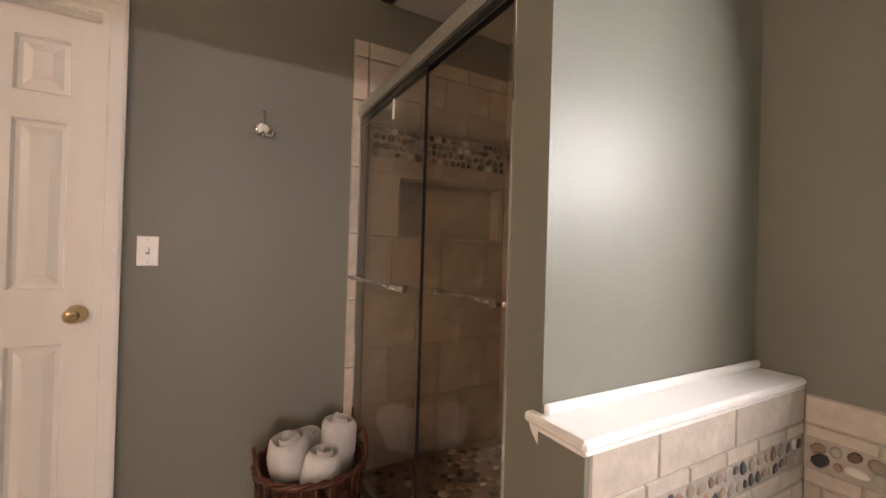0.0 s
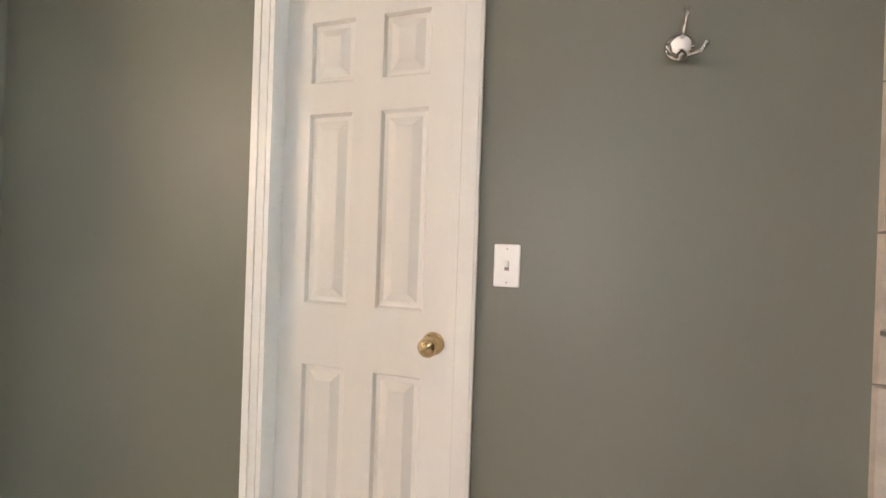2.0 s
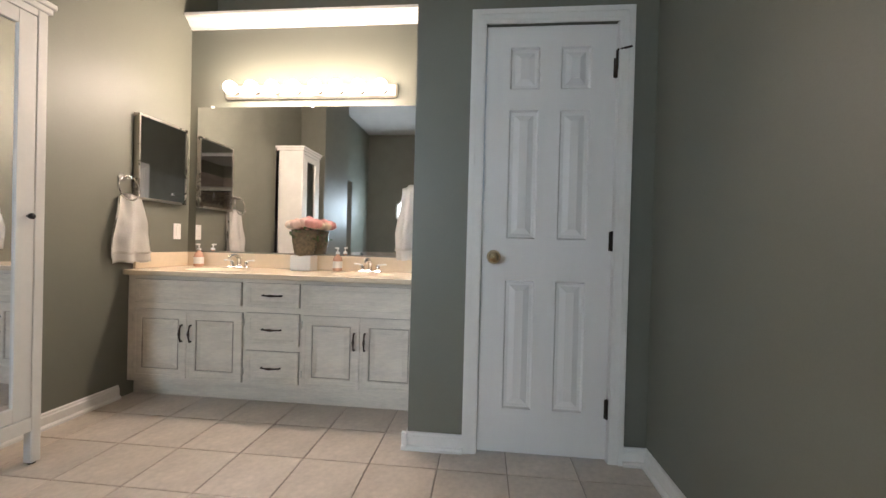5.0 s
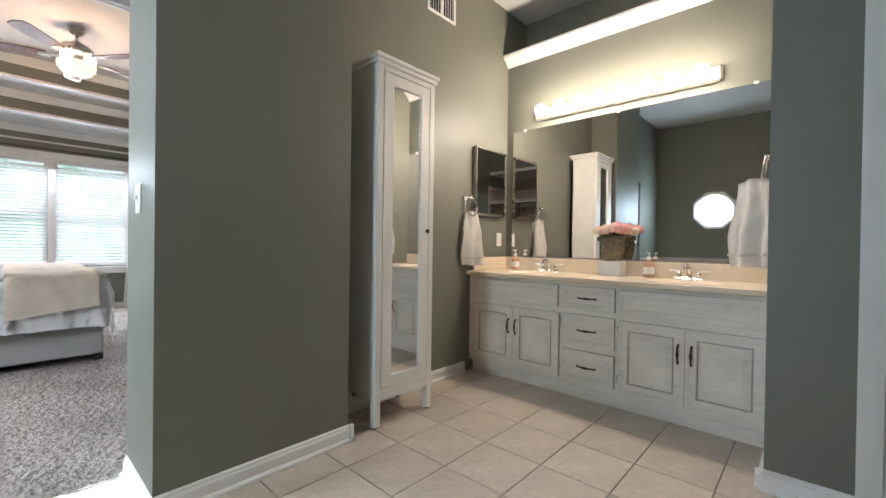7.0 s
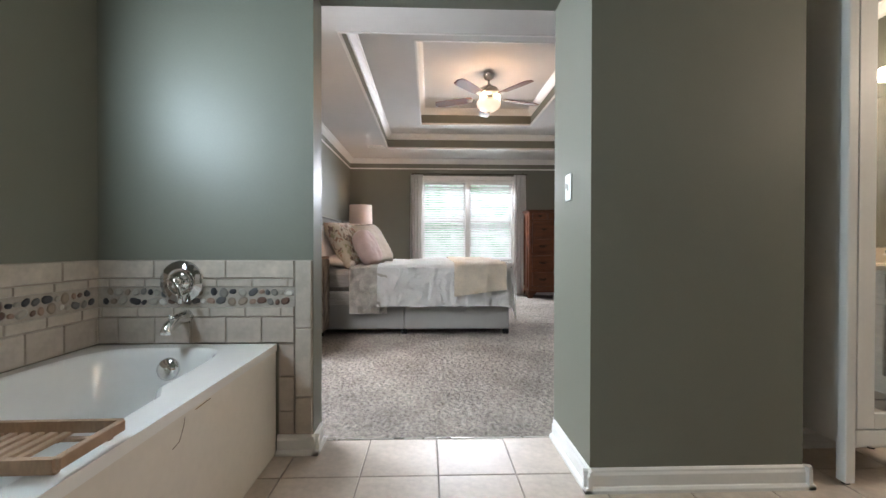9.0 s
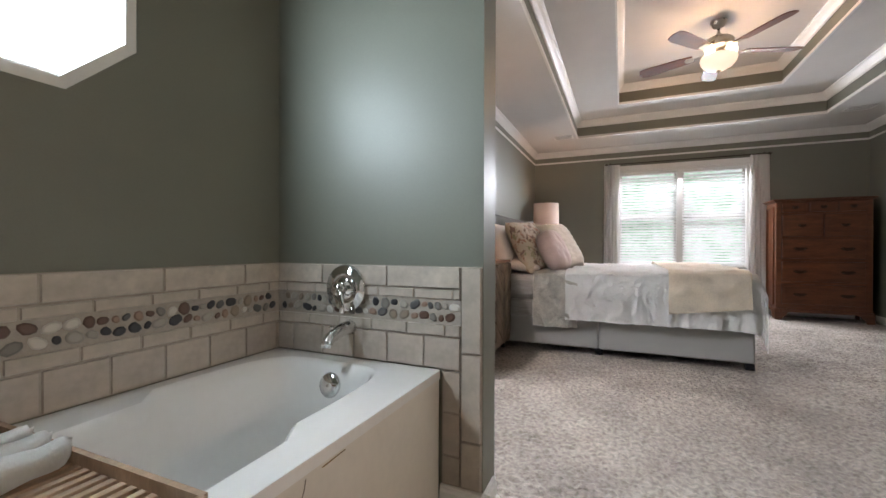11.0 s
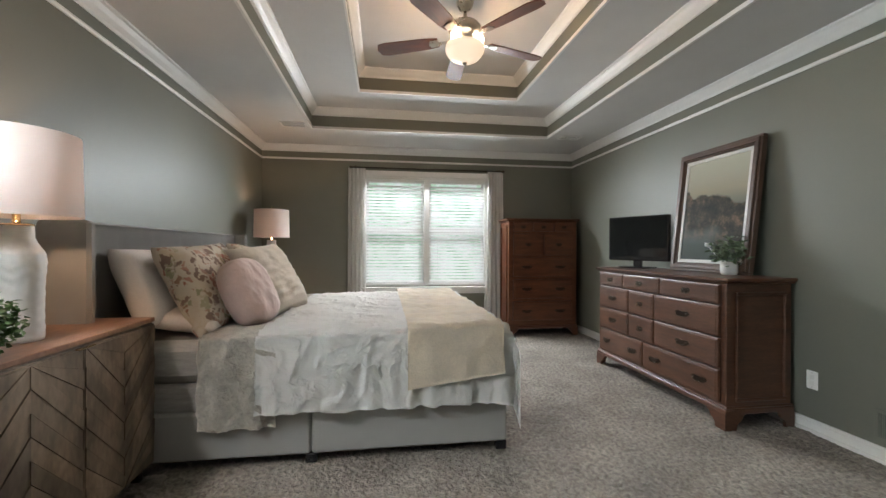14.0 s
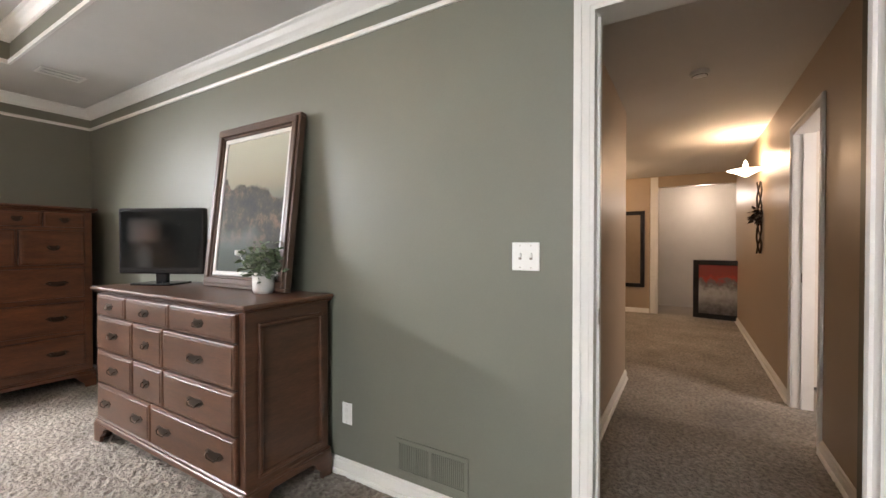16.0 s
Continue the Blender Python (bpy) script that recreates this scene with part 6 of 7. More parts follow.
def case(name, at, turn, w, d, h, mat, label, rows, top_over=0.025, sidepanel=True):
    c = thing(name, at, label, "dresser" if name == "dresser" else "chest of drawers", turn=turn)
    boxes_part("carcass", mat, c, (0.012, w - 0.012, 0.0, d - 0.01, 0.11, h - 0.035), bevel=0.004)
    boxes_part("top", mat, c, (-top_over, w + top_over, -0.03, d, h - 0.022, h), (-top_over * 0.5, w + top_over * 0.5, -0.016, d, h - 0.036, h - 0.022), bevel=0.007)
    boxes_part("plinth", mat, c, (-0.004, w + 0.004, -0.016, d, 0.10, 0.135), (-0.001, w + 0.001, -0.008, d, 0.135, 0.15), bevel=0.006)
    for x, s in ((-0.004, 1), (w + 0.004, -1)):
        extra(lambda bm: (bracket_foot(bm, x, s), bracket_foot(bm, 0.0, 1, w=0.14, y0=x, y1=x + s * 0.02, axis="x")), "bracket_foot", mat, c)
        extra(lambda bm: bracket_foot(bm, d, -1, w=0.14, y0=x, y1=x + s * 0.02, axis="x"), "back_foot", mat, c)
        if sidepanel:
            xs = -0.006 if s > 0 else w - 0.012
            boxes_part("side_moulding", mat, c, (xs, xs + 0.018, 0.06, d - 0.06, 0.18, 0.20), (xs, xs + 0.018, 0.06, d - 0.06, h - 0.11, h - 0.09), (xs, xs + 0.018, 0.06, 0.08, 0.20, h - 0.11), (xs, xs + 0.018, d - 0.08, d - 0.06, 0.20, h - 0.11), bevel=0.004)
    for z0, z1, cells in rows:
        for x0, x1, pulls, wide in cells:
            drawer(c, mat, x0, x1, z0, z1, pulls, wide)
    return c


case("dresser", (-2.215, -5.04, 0.0), 90, 1.555, 0.49, 0.97, WALNUT, "brown wooden nine-drawer dresser with bat-wing pulls", (
    (0.80, 0.925, ((0.05, 0.435, (0.5,), 0.06), (0.445, 0.925, (0.5,), 0.06), (0.935, 1.50, (0.5,), 0.06))),
    (0.59, 0.79, ((0.05, 0.52, (0.5,), 0.09), (0.53, 0.86, (0.5,), 0.05), (0.87, 1.50, (0.5,), 0.10))),
    (0.385, 0.58, ((0.05, 0.52, (0.5,), 0.09), (0.53, 0.86, (0.5,), 0.05), (0.87, 1.50, (0.5,), 0.10))),
    (0.165, 0.375, ((0.05, 0.72, (0.2, 0.8), 0.09), (0.73, 1.50, (0.2, 0.8), 0.10)))))
case("chest", (-1.655, -6.31, 0.0), 180, 0.96, 0.40, 1.545, CHERRY, "tall red cherry wood chest of drawers", (
    (1.375, 1.495, ((0.07, 0.33, (0.5,), 0.05), (0.345, 0.615, (0.5,), 0.05), (0.63, 0.89, (0.5,), 0.05))),
    (1.065, 1.345, ((0.07, 0.47, (0.5,), 0.06), (0.49, 0.89, (0.5,), 0.06))),
    (0.785, 1.035, ((0.07, 0.89, (0.22, 0.78), 0.10),)),
    (0.495, 0.745, ((0.07, 0.89, (0.22, 0.78), 0.10),)),
    (0.205, 0.455, ((0.07, 0.89, (0.22, 0.78), 0.10),))))


def television():
    t = thing("television", (-2.47, -4.805, 0.971), "small black flat-screen television on the dresser", "television")
    t.matrix_basis = pose(-2.47, -4.805, 0.971, 0, 0, 115)
    SCREEN = surface("dark_glossy_screen", (0.006, 0.007, 0.008), 0.08, vary=0.02, bump=0.0)
    boxes_part("cabinet", BLACK, t, (-0.305, 0.305, 0.0, 0.045, 0.068, 0.50), (-0.2, 0.2, 0.045, 0.08, 0.12, 0.42), bevel=0.008)
    boxes_part("screen", SCREEN, t, (-0.283, 0.283, -0.002, 0.001, 0.11, 0.478), bevel=0, label="dark glossy screen")
    boxes_part("speaker_strip", BLACK, t, (-0.295, 0.295, -0.003, 0.001, 0.076, 0.098), bevel=0.001)
    boxes_part("neck", BLACK, t, (-0.04, 0.04, 0.005, 0.035, 0.012, 0.07), bevel=0.004)
    boxes_part("foot", BLACK, t, (-0.14, 0.14, -0.09, 0.11, 0.0, 0.013), bevel=0.006)


television()


FRAMEWOOD = surface("dark_brown_frame_wood", (0.10, 0.055, 0.035), 0.45, vary=0.3, scale=4, fine=40, bump=0.15)


def painting():
    m, nt, b = tree("misty_landscape")
    co = nt.nodes.new("ShaderNodeTexCoord")
    sep = nt.nodes.new("ShaderNodeSeparateXYZ")
    nt.links.new(co.outputs["Object"], sep.inputs[0])
    n = add(nt, "TexNoise", Scale=9.0, Detail=6.0, Roughness=0.7)
    n2 = add(nt, "TexNoise", Scale=3.5, Detail=3.0)
    for q in (n, n2):
        nt.links.new(co.outputs["Object"], q.inputs["Vector"])
    sky_ = ramp(nt, sep.outputs["Z"], [(0.0, (0.02, 0.03, 0.022)), (0.22, (0.05, 0.065, 0.055)), (0.38, (0.15, 0.165, 0.15)), (0.50, (0.10, 0.10, 0.085)), (0.66, (0.30, 0.28, 0.20)), (0.90, (0.42, 0.42, 0.34))])
    ma = nt.nodes.new("ShaderNodeMath")
    ma.operation = "MULTIPLY_ADD"
    ma.inputs[1].default_value = 0.5
    nt.links.new(n2.outputs[0], ma.inputs[0])
    mb = nt.nodes.new("ShaderNodeMath")
    mb.operation = "MULTIPLY_ADD"
    mb.inputs[1].default_value = 0.30
    nt.links.new(sep.outputs["X"], mb.inputs[0])
    nt.links.new(sep.outputs["Z"], mb.inputs[2])
    nt.links.new(mb.outputs[0], ma.inputs[2])
    tr = ramp(nt, ma.outputs[0], [(0.56, (0, 0, 0)), (0.72, (1, 1, 1)), (1.0, (1, 1, 1)), (1.0, (0, 0, 0))])
    tr.color_ramp.elements[2].position, tr.color_ramp.elements[3].position = 0.965, 0.985
    dark = ramp(nt, n.outputs[0], [(0.38, (0.008, 0.010, 0.007)), (0.52, (0.035, 0.030, 0.018)), (0.66, (0.15, 0.09, 0.06))])
    mc = nt.nodes.new("ShaderNodeMix")
    mc.data_type = "RGBA"
    nt.links.new(tr.outputs[0], mc.inputs[0])
    nt.links.new(sky_.outputs[0], mc.inputs[6])
    nt.links.new(dark.outputs[0], mc.inputs[7])
    nt.links.new(mc.outputs[2], b.inputs["Base Color"])
    b.inputs["Roughness"].default_value = 0.6
    b.inputs["Specular IOR Level"].default_value = 0.2
    p = thing("framed_painting", (0, 0, 0), "landscape painting in a brown wooden frame leaning on the wall", "painting")
    p.matrix_basis = pose(-2.585, -4.475, 0.972, 0, 0, 90) @ pose(0, 0, 0, -6.5, 0, 0)
    w, h = 0.79, 1.005
    f = 0.07

    def frame_(bm, i0, i1, yf, yb):
        for b_ in ((i0, w - i0, i0, i1), (i0, w - i0, h - i1, h - i0)):
            box(bm, b_[0], b_[1], yf, yb, b_[2], b_[3], 0.004)
        for b_ in ((i0, i1), (w - i1, w - i0)):
            box(bm, b_[0], b_[1], yf, yb, i1, h - i1, 0.004)
    extra(lambda bm: (frame_(bm, 0.0, 0.02, -0.022, 0.02), frame_(bm, 0.02, 0.055, -0.034, 0.02), frame_(bm, 0.055, f, -0.02, 0.02)), "frame", FRAMEWOOD, p, "brown stepped wooden frame")
    extra(lambda bm: frame_(bm, f, f + 0.028, -0.012, 0.01), "liner", CERAMIC, p, "cream liner")
    boxes_part("canvas", m, p, (f + 0.028, w - f - 0.028, -0.004, 0.006, f + 0.028, h - f - 0.028), bevel=0)


painting()


# ---- hallway ----
def sconce():
    s = thing("wall_sconce", (-6.6, -1.16, 1.59), "dark iron wall sconce with a lit glass flower shade", "light")
    extra(lambda bm: [tube(bm, [(0.05 * math.sin(k * 0.9 + j * 2), -0.03 - 0.02 * math.cos(k * 0.9 + j * 2), -0.45 + k * 0.085) for k in range(10)], 0.009, 6) for j in range(3)], "stem", IRON, s, "twisted iron vine stem")
    extra(lambda bm: leaves(bm, 60, (0, -0.05, -0.05), 0.09, 0.07, 8, 3.2), "iron_leaves", IRON, s)
    o = extra(lambda bm: (turned(bm, [(0.02, 0.38), (0.07, 0.41), (0.13, 0.44), (0.17, 0.45)], (0, -0.15, 0), 22, cap=False), turned(bm, [(0.02, 0.44), (0.025, 0.50), (0.004, 0.56)], (0, -0.15, 0), 12)), "shade", glowing("lit_flower_glass", (1.0, 0.85, 0.62), 9), s, "lit flower-shaped glass shade")
    o.visible_shadow = False


sconce()
sm = thing("smoke_detector", (-4.51, -1.78, 2.44), "round white smoke detector on the hallway ceiling", "smoke detector")
extra(lambda bm: turned(bm, [(0.06, 0), (0.062, -0.012), (0.055, -0.028), (0.02, -0.036), (0, -0.036)], steps=28, cap=False), "housing", PLASTIC, sm)
extra(lambda bm: turned(bm, [(0.048, -0.0305), (0.05, -0.031), (0.044, -0.0335)], steps=28, cap=False), "vent_ring", BLACK, sm)


def picture(at, turn, w, h, material, label, frame_w, name="framed_picture", cat="picture"):
    p = thing(name, at, label, cat, turn=turn)
    boxes_part("frame", BLACK, p, (0, frame_w, -0.03, 0, 0, h), (w - frame_w, w, -0.03, 0, 0, h), (frame_w, w - frame_w, -0.03, 0, 0, frame_w), (frame_w, w - frame_w, -0.03, 0, h - frame_w, h), bevel=0.005)
    boxes_part("panel", material, p, (frame_w, w - frame_w, -0.012, -0.004, frame_w, h - frame_w), bevel=0)
    return p


picture((-9.3, -3.14, 0.46), 90, 0.64, 1.38, MIRROR, "tall mirror in a black frame on the tan wall", 0.07, "wall_mirror", "mirror")
def abstract():
    m, nt, b = tree("red_over_grey_abstract")
    co = nt.nodes.new("ShaderNodeTexCoord")
    sep = nt.nodes.new("ShaderNodeSeparateXYZ")
    nt.links.new(co.outputs["Object"], sep.inputs[0])
    n = add(nt, "TexNoise", Scale=7.0, Detail=6.0, Roughness=0.7)
    nt.links.new(co.outputs["Object"], n.inputs["Vector"])
    ma = nt.nodes.new("ShaderNodeMath")
    ma.operation = "MULTIPLY_ADD"
    ma.inputs[1].default_value = 0.55
    nt.links.new(n.outputs[0], ma.inputs[0])
    nt.links.new(sep.outputs["Z"], ma.inputs[2])
    c = ramp(nt, ma.outputs[0], [(0.35, (0.06, 0.05, 0.045)), (0.50, (0.16, 0.15, 0.14)), (0.72, (0.36, 0.35, 0.33)), (0.86, (0.12, 0.11, 0.10)), (0.93, (0.34, 0.03, 0.015)), (1.0, (0.22, 0.03, 0.02))])
    nt.links.new(c.outputs[0], b.inputs["Base Color"])
    b.inputs["Roughness"].default_value = 0.6
    return m


ART = abstract()
picture((-9.15, -1.75, 0.02), 78, 0.74, 0.96, ART, "red and grey abstract picture in a black frame", 0.08)
boxes_part("post", TRIM, thing("newel_post", (0, 0, 0), "white stair newel post at the end of the hallway", "railing"), (-9.42, -9.28, -2.41, -2.29, 0.0, 2.43), (-9.28, -9.22, -2.40, -2.30, 0.60, 0.66), (-9.28, -9.23, -2.38, -2.32, 0.02, 0.60))
wl = thing("door", (-4.41, -1.02, 0), "white six-panel interior door standing wide open into the side room", "door", turn=92)
extra(lambda bm: panelled(bm, 0.72, 2.02, [(0.11, 0.31, 0.21, 0.83), (0.41, 0.61, 0.21, 0.83), (0.11, 0.31, 1.03, 1.62), (0.41, 0.61, 1.03, 1.62), (0.11, 0.31, 1.72, 1.91), (0.41, 0.61, 1.72, 1.91)], 0.035, RINGS), "slab", DOORPAINT, wl, at=pose(0, 0, 0.012))
tagged(boxes_part("strike_plate", IRON, None, (-5.1301, -5.1265, -1.115, -1.085, 0.95, 1.02)), kind="structure")


# ---- tiles, one by one ----
def tile_mesh(name, w, h, t, mat, bevel=0.003):
    bm = bmesh.new()
    g = bevel
    lo = [(0, 0, 0), (w, 0, 0), (w, 0, h), (0, 0, h)]
    hi = [(g, -t, g), (w - g, -t, g), (w - g, -t, h - g), (g, -t, h - g)]
    a, b = [bm.verts.new(p) for p in lo], [bm.verts.new(p) for p in hi]
    for k in range(4):
        bm.faces.new((a[k], a[(k + 1) % 4], b[(k + 1) % 4], b[k]))
    bm.faces.new(b)
    return mesh_of(name, bm, mat)


MESHES = {}


def lay(name, parent, m, w, h, t, mat, gap=0.004):
    key = (name, round(w, 3), round(h, 3), t, mat.name)
    if key not in MESHES:
        MESHES[key] = tile_mesh(name, max(w - gap, 0.004), max(h - gap, 0.004), t, mat)
    o = new(name, MESHES[key])
    o.parent = parent
    o.matrix_basis = m @ pose(gap / 2, 0, gap / 2)
    return o


floor_ob = bpy.data.objects["floor"]
P, X0, Y0 = 0.311, 0.345, -1.205
TILEM = {}
for i in range(-13, 5):
    for j in range(0, 11):
        xa, xb, ya, yb = X0 + i * P, X0 + (i + 1) * P, Y0 + j * P, Y0 + (j + 1) * P
        xa, xb, ya, yb = max(xa, -3.2), min(xb, 1.5), max(ya, YB), min(yb, 2.05)
        if xb - xa < 0.02 or yb - ya < 0.02:
            continue
        if xa > 0.75 or (xa > 0.6 and ya > 0.75) or (xb < -2.75 and ya > -1) or (xb < -2.43 and ya > 0.92):
            continue
        if yb <= -1.08 and (xb < -0.54 or xa > 0.59):
            continue
        if xa >= -1.36 and xb <= -0.54 and yb < -0.77:
            continue
        key = (round(xb - xa, 3), round(yb - ya, 3))
        if key not in TILEM:
            bm = bmesh.new()
            w, h = key
            g = 0.0025
            ring = []
            for e, z in ((0.0, -0.006), (0.0, -0.0015), (g, 0.0)):
                ring.append([bm.verts.new(p) for p in ((g + e, g + e, z), (w - g - e, g + e, z), (w - g - e, h - g - e, z), (g + e, h - g - e, z))])
            for a, b in zip(ring, ring[1:]):
                for k in range(4):
                    bm.faces.new((a[k], a[(k + 1) % 4], b[(k + 1) % 4], b[k]))
            bm.faces.new(ring[-1])
            TILEM[key] = mesh_of("floor_tile", bm, TILE)
        o = new("floor_tile", TILEM[key])
        o.parent = floor_ob
        o.matrix_basis = pose(xa, ya, 0)

# pebbles
PEBBLE, nt, b = tree("river_pebbles")
info = nt.nodes.new("ShaderNodeObjectInfo")
r = ramp(nt, info.outputs["Random"], [(0.0, (0.035, 0.035, 0.04)), (0.18, (0.10, 0.10, 0.10)), (0.32, (0.26, 0.21, 0.16)), (0.46, (0.13, 0.075, 0.055)), (0.58, (0.36, 0.33, 0.29)), (0.72, (0.20, 0.19, 0.17)), (0.84, (0.6, 0.57, 0.52)), (0.92, (0.30, 0.20, 0.15))])
r.color_ramp.interpolation = "CONSTANT"
nt.links.new(r.outputs[0], b.inputs["Base Color"])
b.inputs["Roughness"].default_value = 0.3
PEBS = []
for k in range(7):
    bm = bmesh.new()
    rnd = random.Random(k)
    n = 10
    rr = [1 + 0.12 * math.sin(a * 2 + k) + rnd.uniform(-0.13, 0.09) for a in [2 * math.pi * q / n for q in range(n)]]
    rings = []
    for f, y in ((1.0, 0.0), (0.93, -0.0022), (0.6, -0.0036)):
        rings.append([bm.verts.new((0.5 * f * rr[q] * math.cos(2 * math.pi * q / n), y, 0.34 * f * rr[q] * math.sin(2 * math.pi * q / n))) for q in range(n)])
    for a, c in zip(rings, rings[1:]):
        for q in range(n):
            bm.faces.new((a[q], a[(q + 1) % n], c[(q + 1) % n], c[q])).smooth = True
    bm.faces.new(rings[-1])
    PEBS.append(mesh_of("pebble", bm, PEBBLE))


def pebbles(parent, m, w, h, seed, size=0.036):
    """River stones set close together, in uneven rows."""
    rnd = random.Random(seed)
    rows = max(2, round(h / (size * 1.02)))
    x = [rnd.uniform(-0.02, 0.0) for _ in range(rows)]
    while min(x) < w - 0.012:
        j = x.index(min(x))
        s = size * rnd.choice((0.7, 0.85, 0.95, 1.1, 1.3))
        tall = min(h / rows * rnd.uniform(0.88, 1.12), s * 0.98)
        cx, cz = x[j] + s / 2, h * (j + 0.5) / rows + rnd.uniform(-0.12, 0.12) * h / rows
        x[j] += s * 0.98 + rnd.uniform(0.0, 0.005)
        cz = min(max(cz, tall * 0.5), h - tall * 0.5)
        if cx - s / 2 < 0 or cx + s / 2 > w:
            continue
        o = new("pebble", PEBS[rnd.randrange(7)])
        o.parent = parent
        o.matrix_basis = m @ pose(cx, 0, cz, 0, rnd.uniform(-24, 24) + rnd.choice((0, 180)), 0) @ Matrix.Diagonal((s * 0.95, 1.0, tall / 0.72, 1))


STONE = surface("pale_border_stone", (0.55, 0.48, 0.41), 0.4, vary=0.2, scale=8, fine=40, bump=0.3, depth=0.003, random_tone=0.08)
MORTAR = surface("pebble_mortar", (0.42, 0.37, 0.32), 0.85, vary=0.15, scale=20, fine=150, bump=0.5)


def surround(name, m, length, z0, z1, offset, label, seed, t=0.008):
    """The courses of tub tile on one wall; m places x along the wall from its left end, facing -y."""
    s = thing(name, (0, 0, 0), label, "tile surround")
    s["kind"] = "structure"
    s.matrix_basis = m
    boxes_part("mortar_bed", MORTAR, s, (0, length, -0.004, 0.0, z0, z1), bevel=0)

    def course(za, zb, pitch, off, mat):
        x = -off
        while x < length:
            a, b = max(x, 0), min(x + pitch, length)
            if b - a > 0.012:
                lay("wall_tile", s, pose(a, -0.002, za), b - a, zb - za, t, mat)
            x += pitch
    course(z0, z0 + 0.115, 0.152, offset % 0.152, WALLTILE)
    course(z0 + 0.115, z0 + 0.160, 0.152, (offset + 0.07) % 0.152, STONE)
    pebbles(s, pose(0, -0.004, z0 + 0.163), length, 0.078, seed)
    course(z0 + 0.244, z0 + 0.282, 0.152, (offset + 0.04) % 0.152, STONE)
    course(z0 + 0.282, z1, 0.303, offset, STONE)
    return s


s1 = surround("tile_surround", pose(XE, YT, 0, 0, 0, 180), 0.84, 0.488, 0.850, 0.06, "stone tile surround with a pebble border at the tub's foot", 3)
for za, zb in ((0.552, 0.850), (0.25, 0.552), (0.086, 0.25)):
    lay("trim_tile", s1, pose(0.842, -0.001, za), 0.075, zb - za, 0.011, STONE)
for za, zb in ((0.34, 0.486), (0.19, 0.34), (0.086, 0.19)):
    lay("wall_tile", s1, pose(0.772, -0.001, za), 0.07, zb - za, 0.008, WALLTILE)
boxes_part("mortar_bed", MORTAR, s1, (0.77, 0.918, -0.003, 0, 0.086, 0.488), (0.842, 0.918, -0.003, 0, 0.488, 0.85), bevel=0)
surround("tile_surround", pose(XE, 0.50, 0, 0, 0, -90), 1.585, 0.488, 0.850, 0.11, "stone tile surround with a pebble border along the tub", 7)
surround("tile_surround", pose(0.612, 0.512, 0), XE - 0.612, 0.488, 0.869, 0.10, "stone tile face of the half wall with a pebble border", 11)


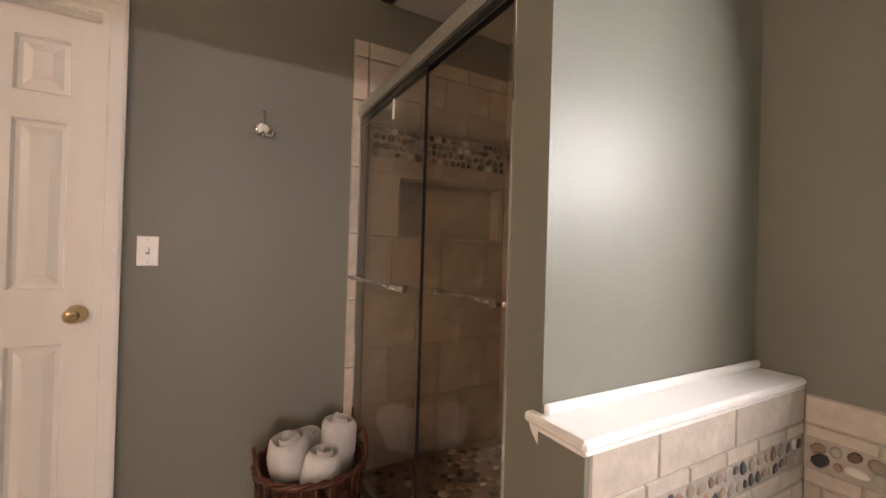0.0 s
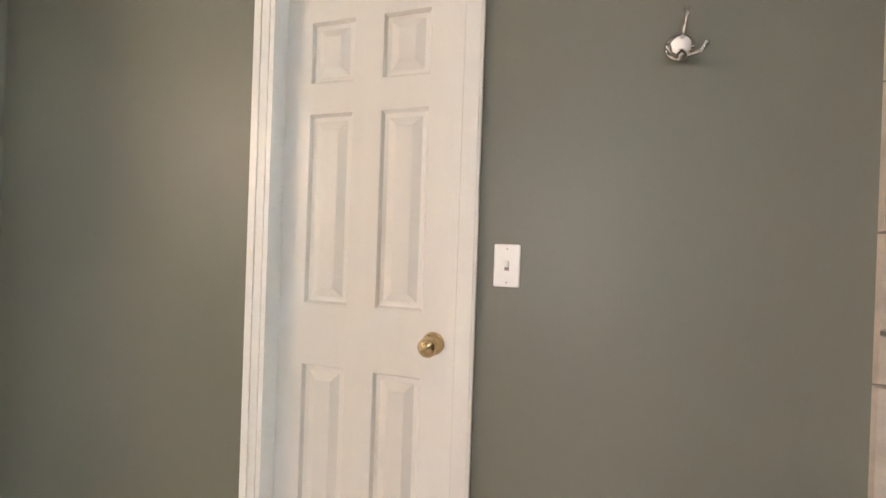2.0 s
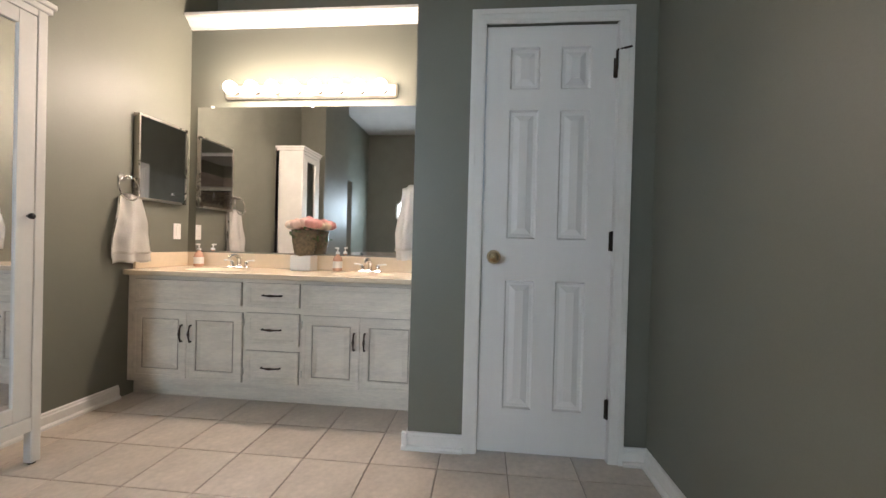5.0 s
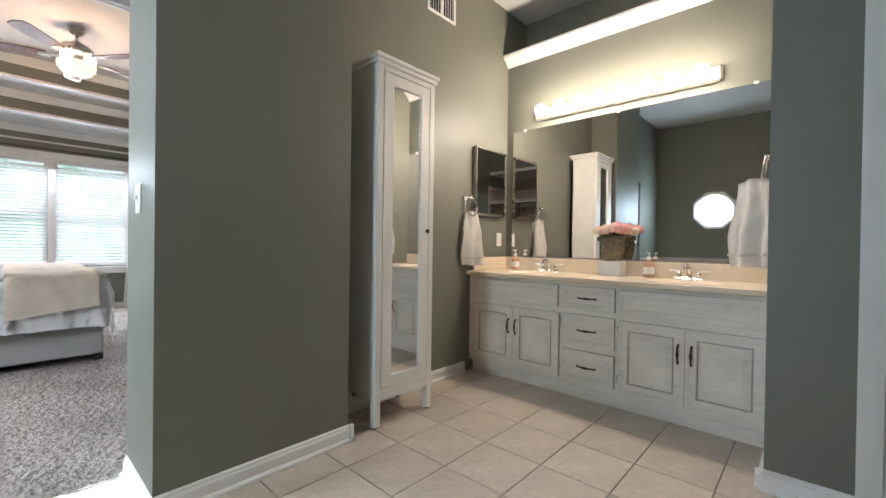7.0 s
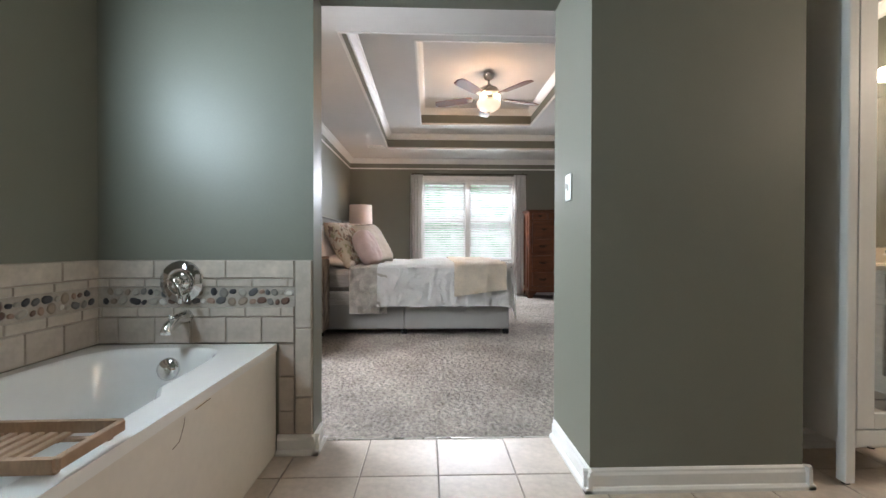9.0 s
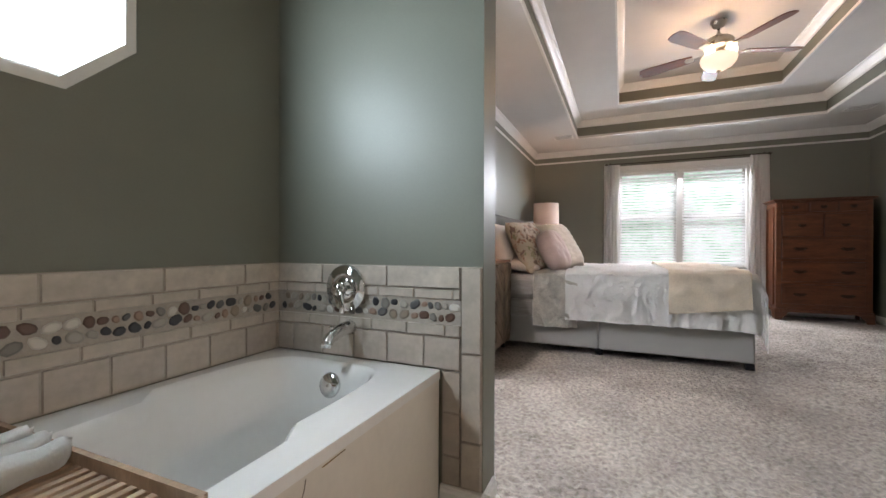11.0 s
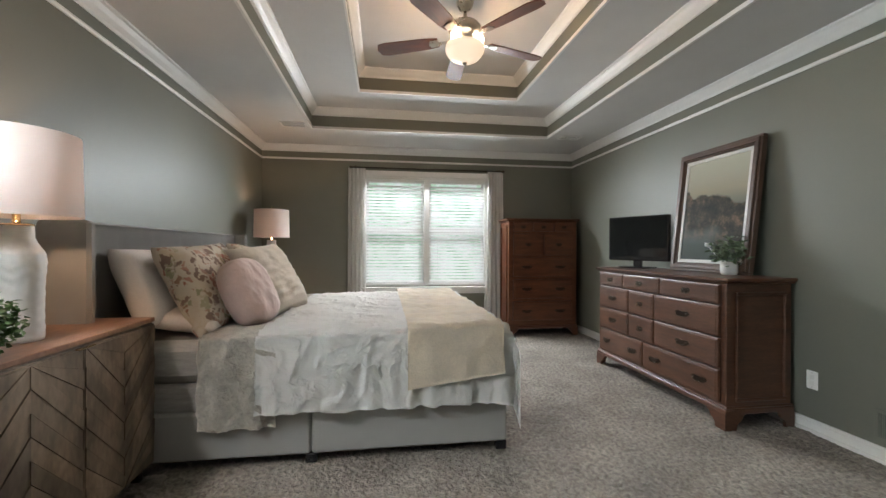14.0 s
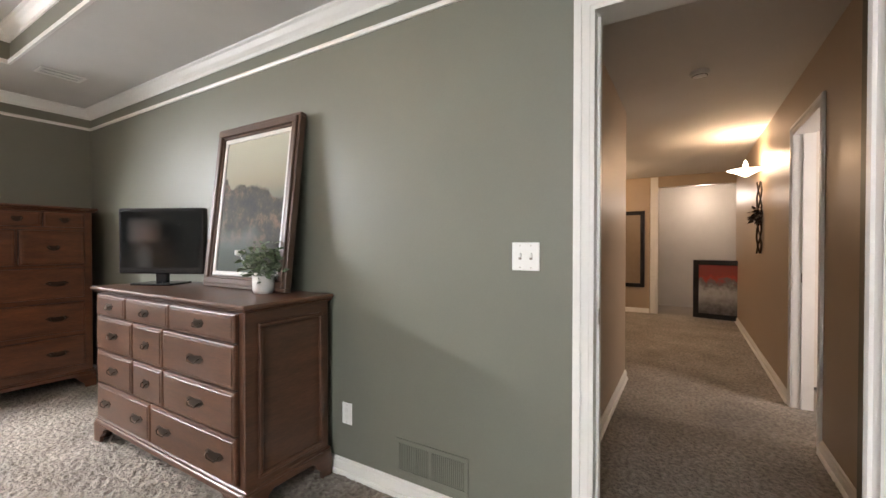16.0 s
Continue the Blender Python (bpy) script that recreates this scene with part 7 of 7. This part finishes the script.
def shower_wall(m, length, z0, z1, hole, label, seed):
    s = thing("shower_tiling", (0, 0, 0), label, "tile surround")
    s["kind"] = "structure"
    s.matrix_basis = m
    rows = [(0.17, 0.455), (0.455, 0.735), (0.735, 1.01), (1.01, 1.29), (1.29, 1.61), (1.61, 1.69), (1.85, 1.995), (1.995, 2.16), (2.16, 2.245)]
    for k, (za, zb) in enumerate(rows):
        x = -0.145 * (k % 2)
        while x < length:
            a, b = max(x, 0), min(x + 0.29, length)
            x += 0.29
            if b - a < 0.012:
                continue
            if hole and za >= 1.28 and zb <= 1.62:
                if b > hole[0] and a < hole[1]:
                    if a < hole[0] - 0.02:
                        b = hole[0]
                    elif b > hole[1] + 0.02:
                        a = hole[1]
                    else:
                        continue
            lay("wall_tile", s, pose(a, -0.001, za), b - a, zb - za, 0.008, WALLTILE)
    h = hole or (0, 0)
    if hole:
        boxes_part("mortar_bed", MORTAR, s, (0, length, -0.003, 0, z0, 1.29), (0, length, -0.003, 0, 1.605, z1), (0, hole[0], -0.003, 0, 1.29, 1.605), (hole[1], length, -0.003, 0, 1.29, 1.605), bevel=0)
        w = hole[1] - hole[0]
        boxes_part("niche_lining", WALLTILE, s, (hole[0], hole[1], 0.09, 0.10, 1.29, 1.605), (hole[0], hole[0] + 0.008, 0, 0.09, 1.29, 1.605), (hole[1] - 0.008, hole[1], 0, 0.09, 1.29, 1.605), (hole[0], hole[1], 0, 0.09, 1.29, 1.298), (hole[0], hole[1], 0, 0.09, 1.597, 1.605), bevel=0.001)
        boxes_part("niche_rim", STONE, s, (hole[0] - 0.012, hole[1] + 0.012, -0.014, 0.0, 1.278, 1.29), (hole[0] - 0.012, hole[1] + 0.012, -0.012, 0, 1.605, 1.615), (hole[0] - 0.012, hole[0], -0.012, 0, 1.29, 1.605), (hole[1], hole[1] + 0.012, -0.012, 0, 1.29, 1.605), bevel=0.002)
    else:
        boxes_part("mortar_bed", MORTAR, s, (0, length, -0.003, 0, z0, z1), bevel=0)
    pebbles(s, pose(0, -0.0035, 1.69), length, 0.16, seed, 0.042)
    return s


s2 = shower_wall(pose(0.64, YN, 0), XE - 0.64, 0.13, 2.245, (0.18, 0.83), "beige tiled back wall of the shower with a niche and pebble band", 21)
shower_wall(pose(XE, YN, 0, 0, 0, -90), YN - 0.75, 0.13, 2.245, None, "beige tiled side wall of the shower with a pebble band", 22)
z = 0.0
for k in range(7):
    zb = min(z + 0.325, 2.16)
    lay("trim_tile", s2, pose(-0.078, 0.0, z), 0.075, zb - z, 0.012, STONE)
    z = zb
lay("trim_tile", s2, pose(-0.078, 0.0, 2.16), 0.075, 0.085, 0.012, STONE)
for a in range(3):
    lay("trim_tile", s2, pose(-0.003 + a * 0.29, -0.004, 2.16), 0.29, 0.085, 0.010, STONE)


def pan_pebbles():
    rnd = random.Random(9)
    pts = []
    for _ in range(5000):
        s = rnd.uniform(0.035, 0.065)
        x, y = rnd.uniform(0.69, 1.47), rnd.uniform(0.78, 1.90)
        if all((x - a) ** 2 + (y - c) ** 2 > ((s + q) * 0.44) ** 2 for a, c, q in pts):
            pts.append((x, y, s))
    for x, y, s in pts[:290]:
        o = new("pebble", PEBS[rnd.randrange(7)])
        o.parent = bpy.data.objects["shower_pan"]
        o.matrix_basis = pose(x, y, 0.130, -90, 0, rnd.uniform(0, 360)) @ Matrix.Diagonal((s, 1.6, s * 1.2, 1))


pan_pebbles()
boxes_part("floor_seam", NICKEL, None, (-0.53, 0.58, YB - 0.006, YB + 0.004, -0.01, 0.004)).parent = None
tagged(bpy.data.objects["floor_seam"], kind="structure")
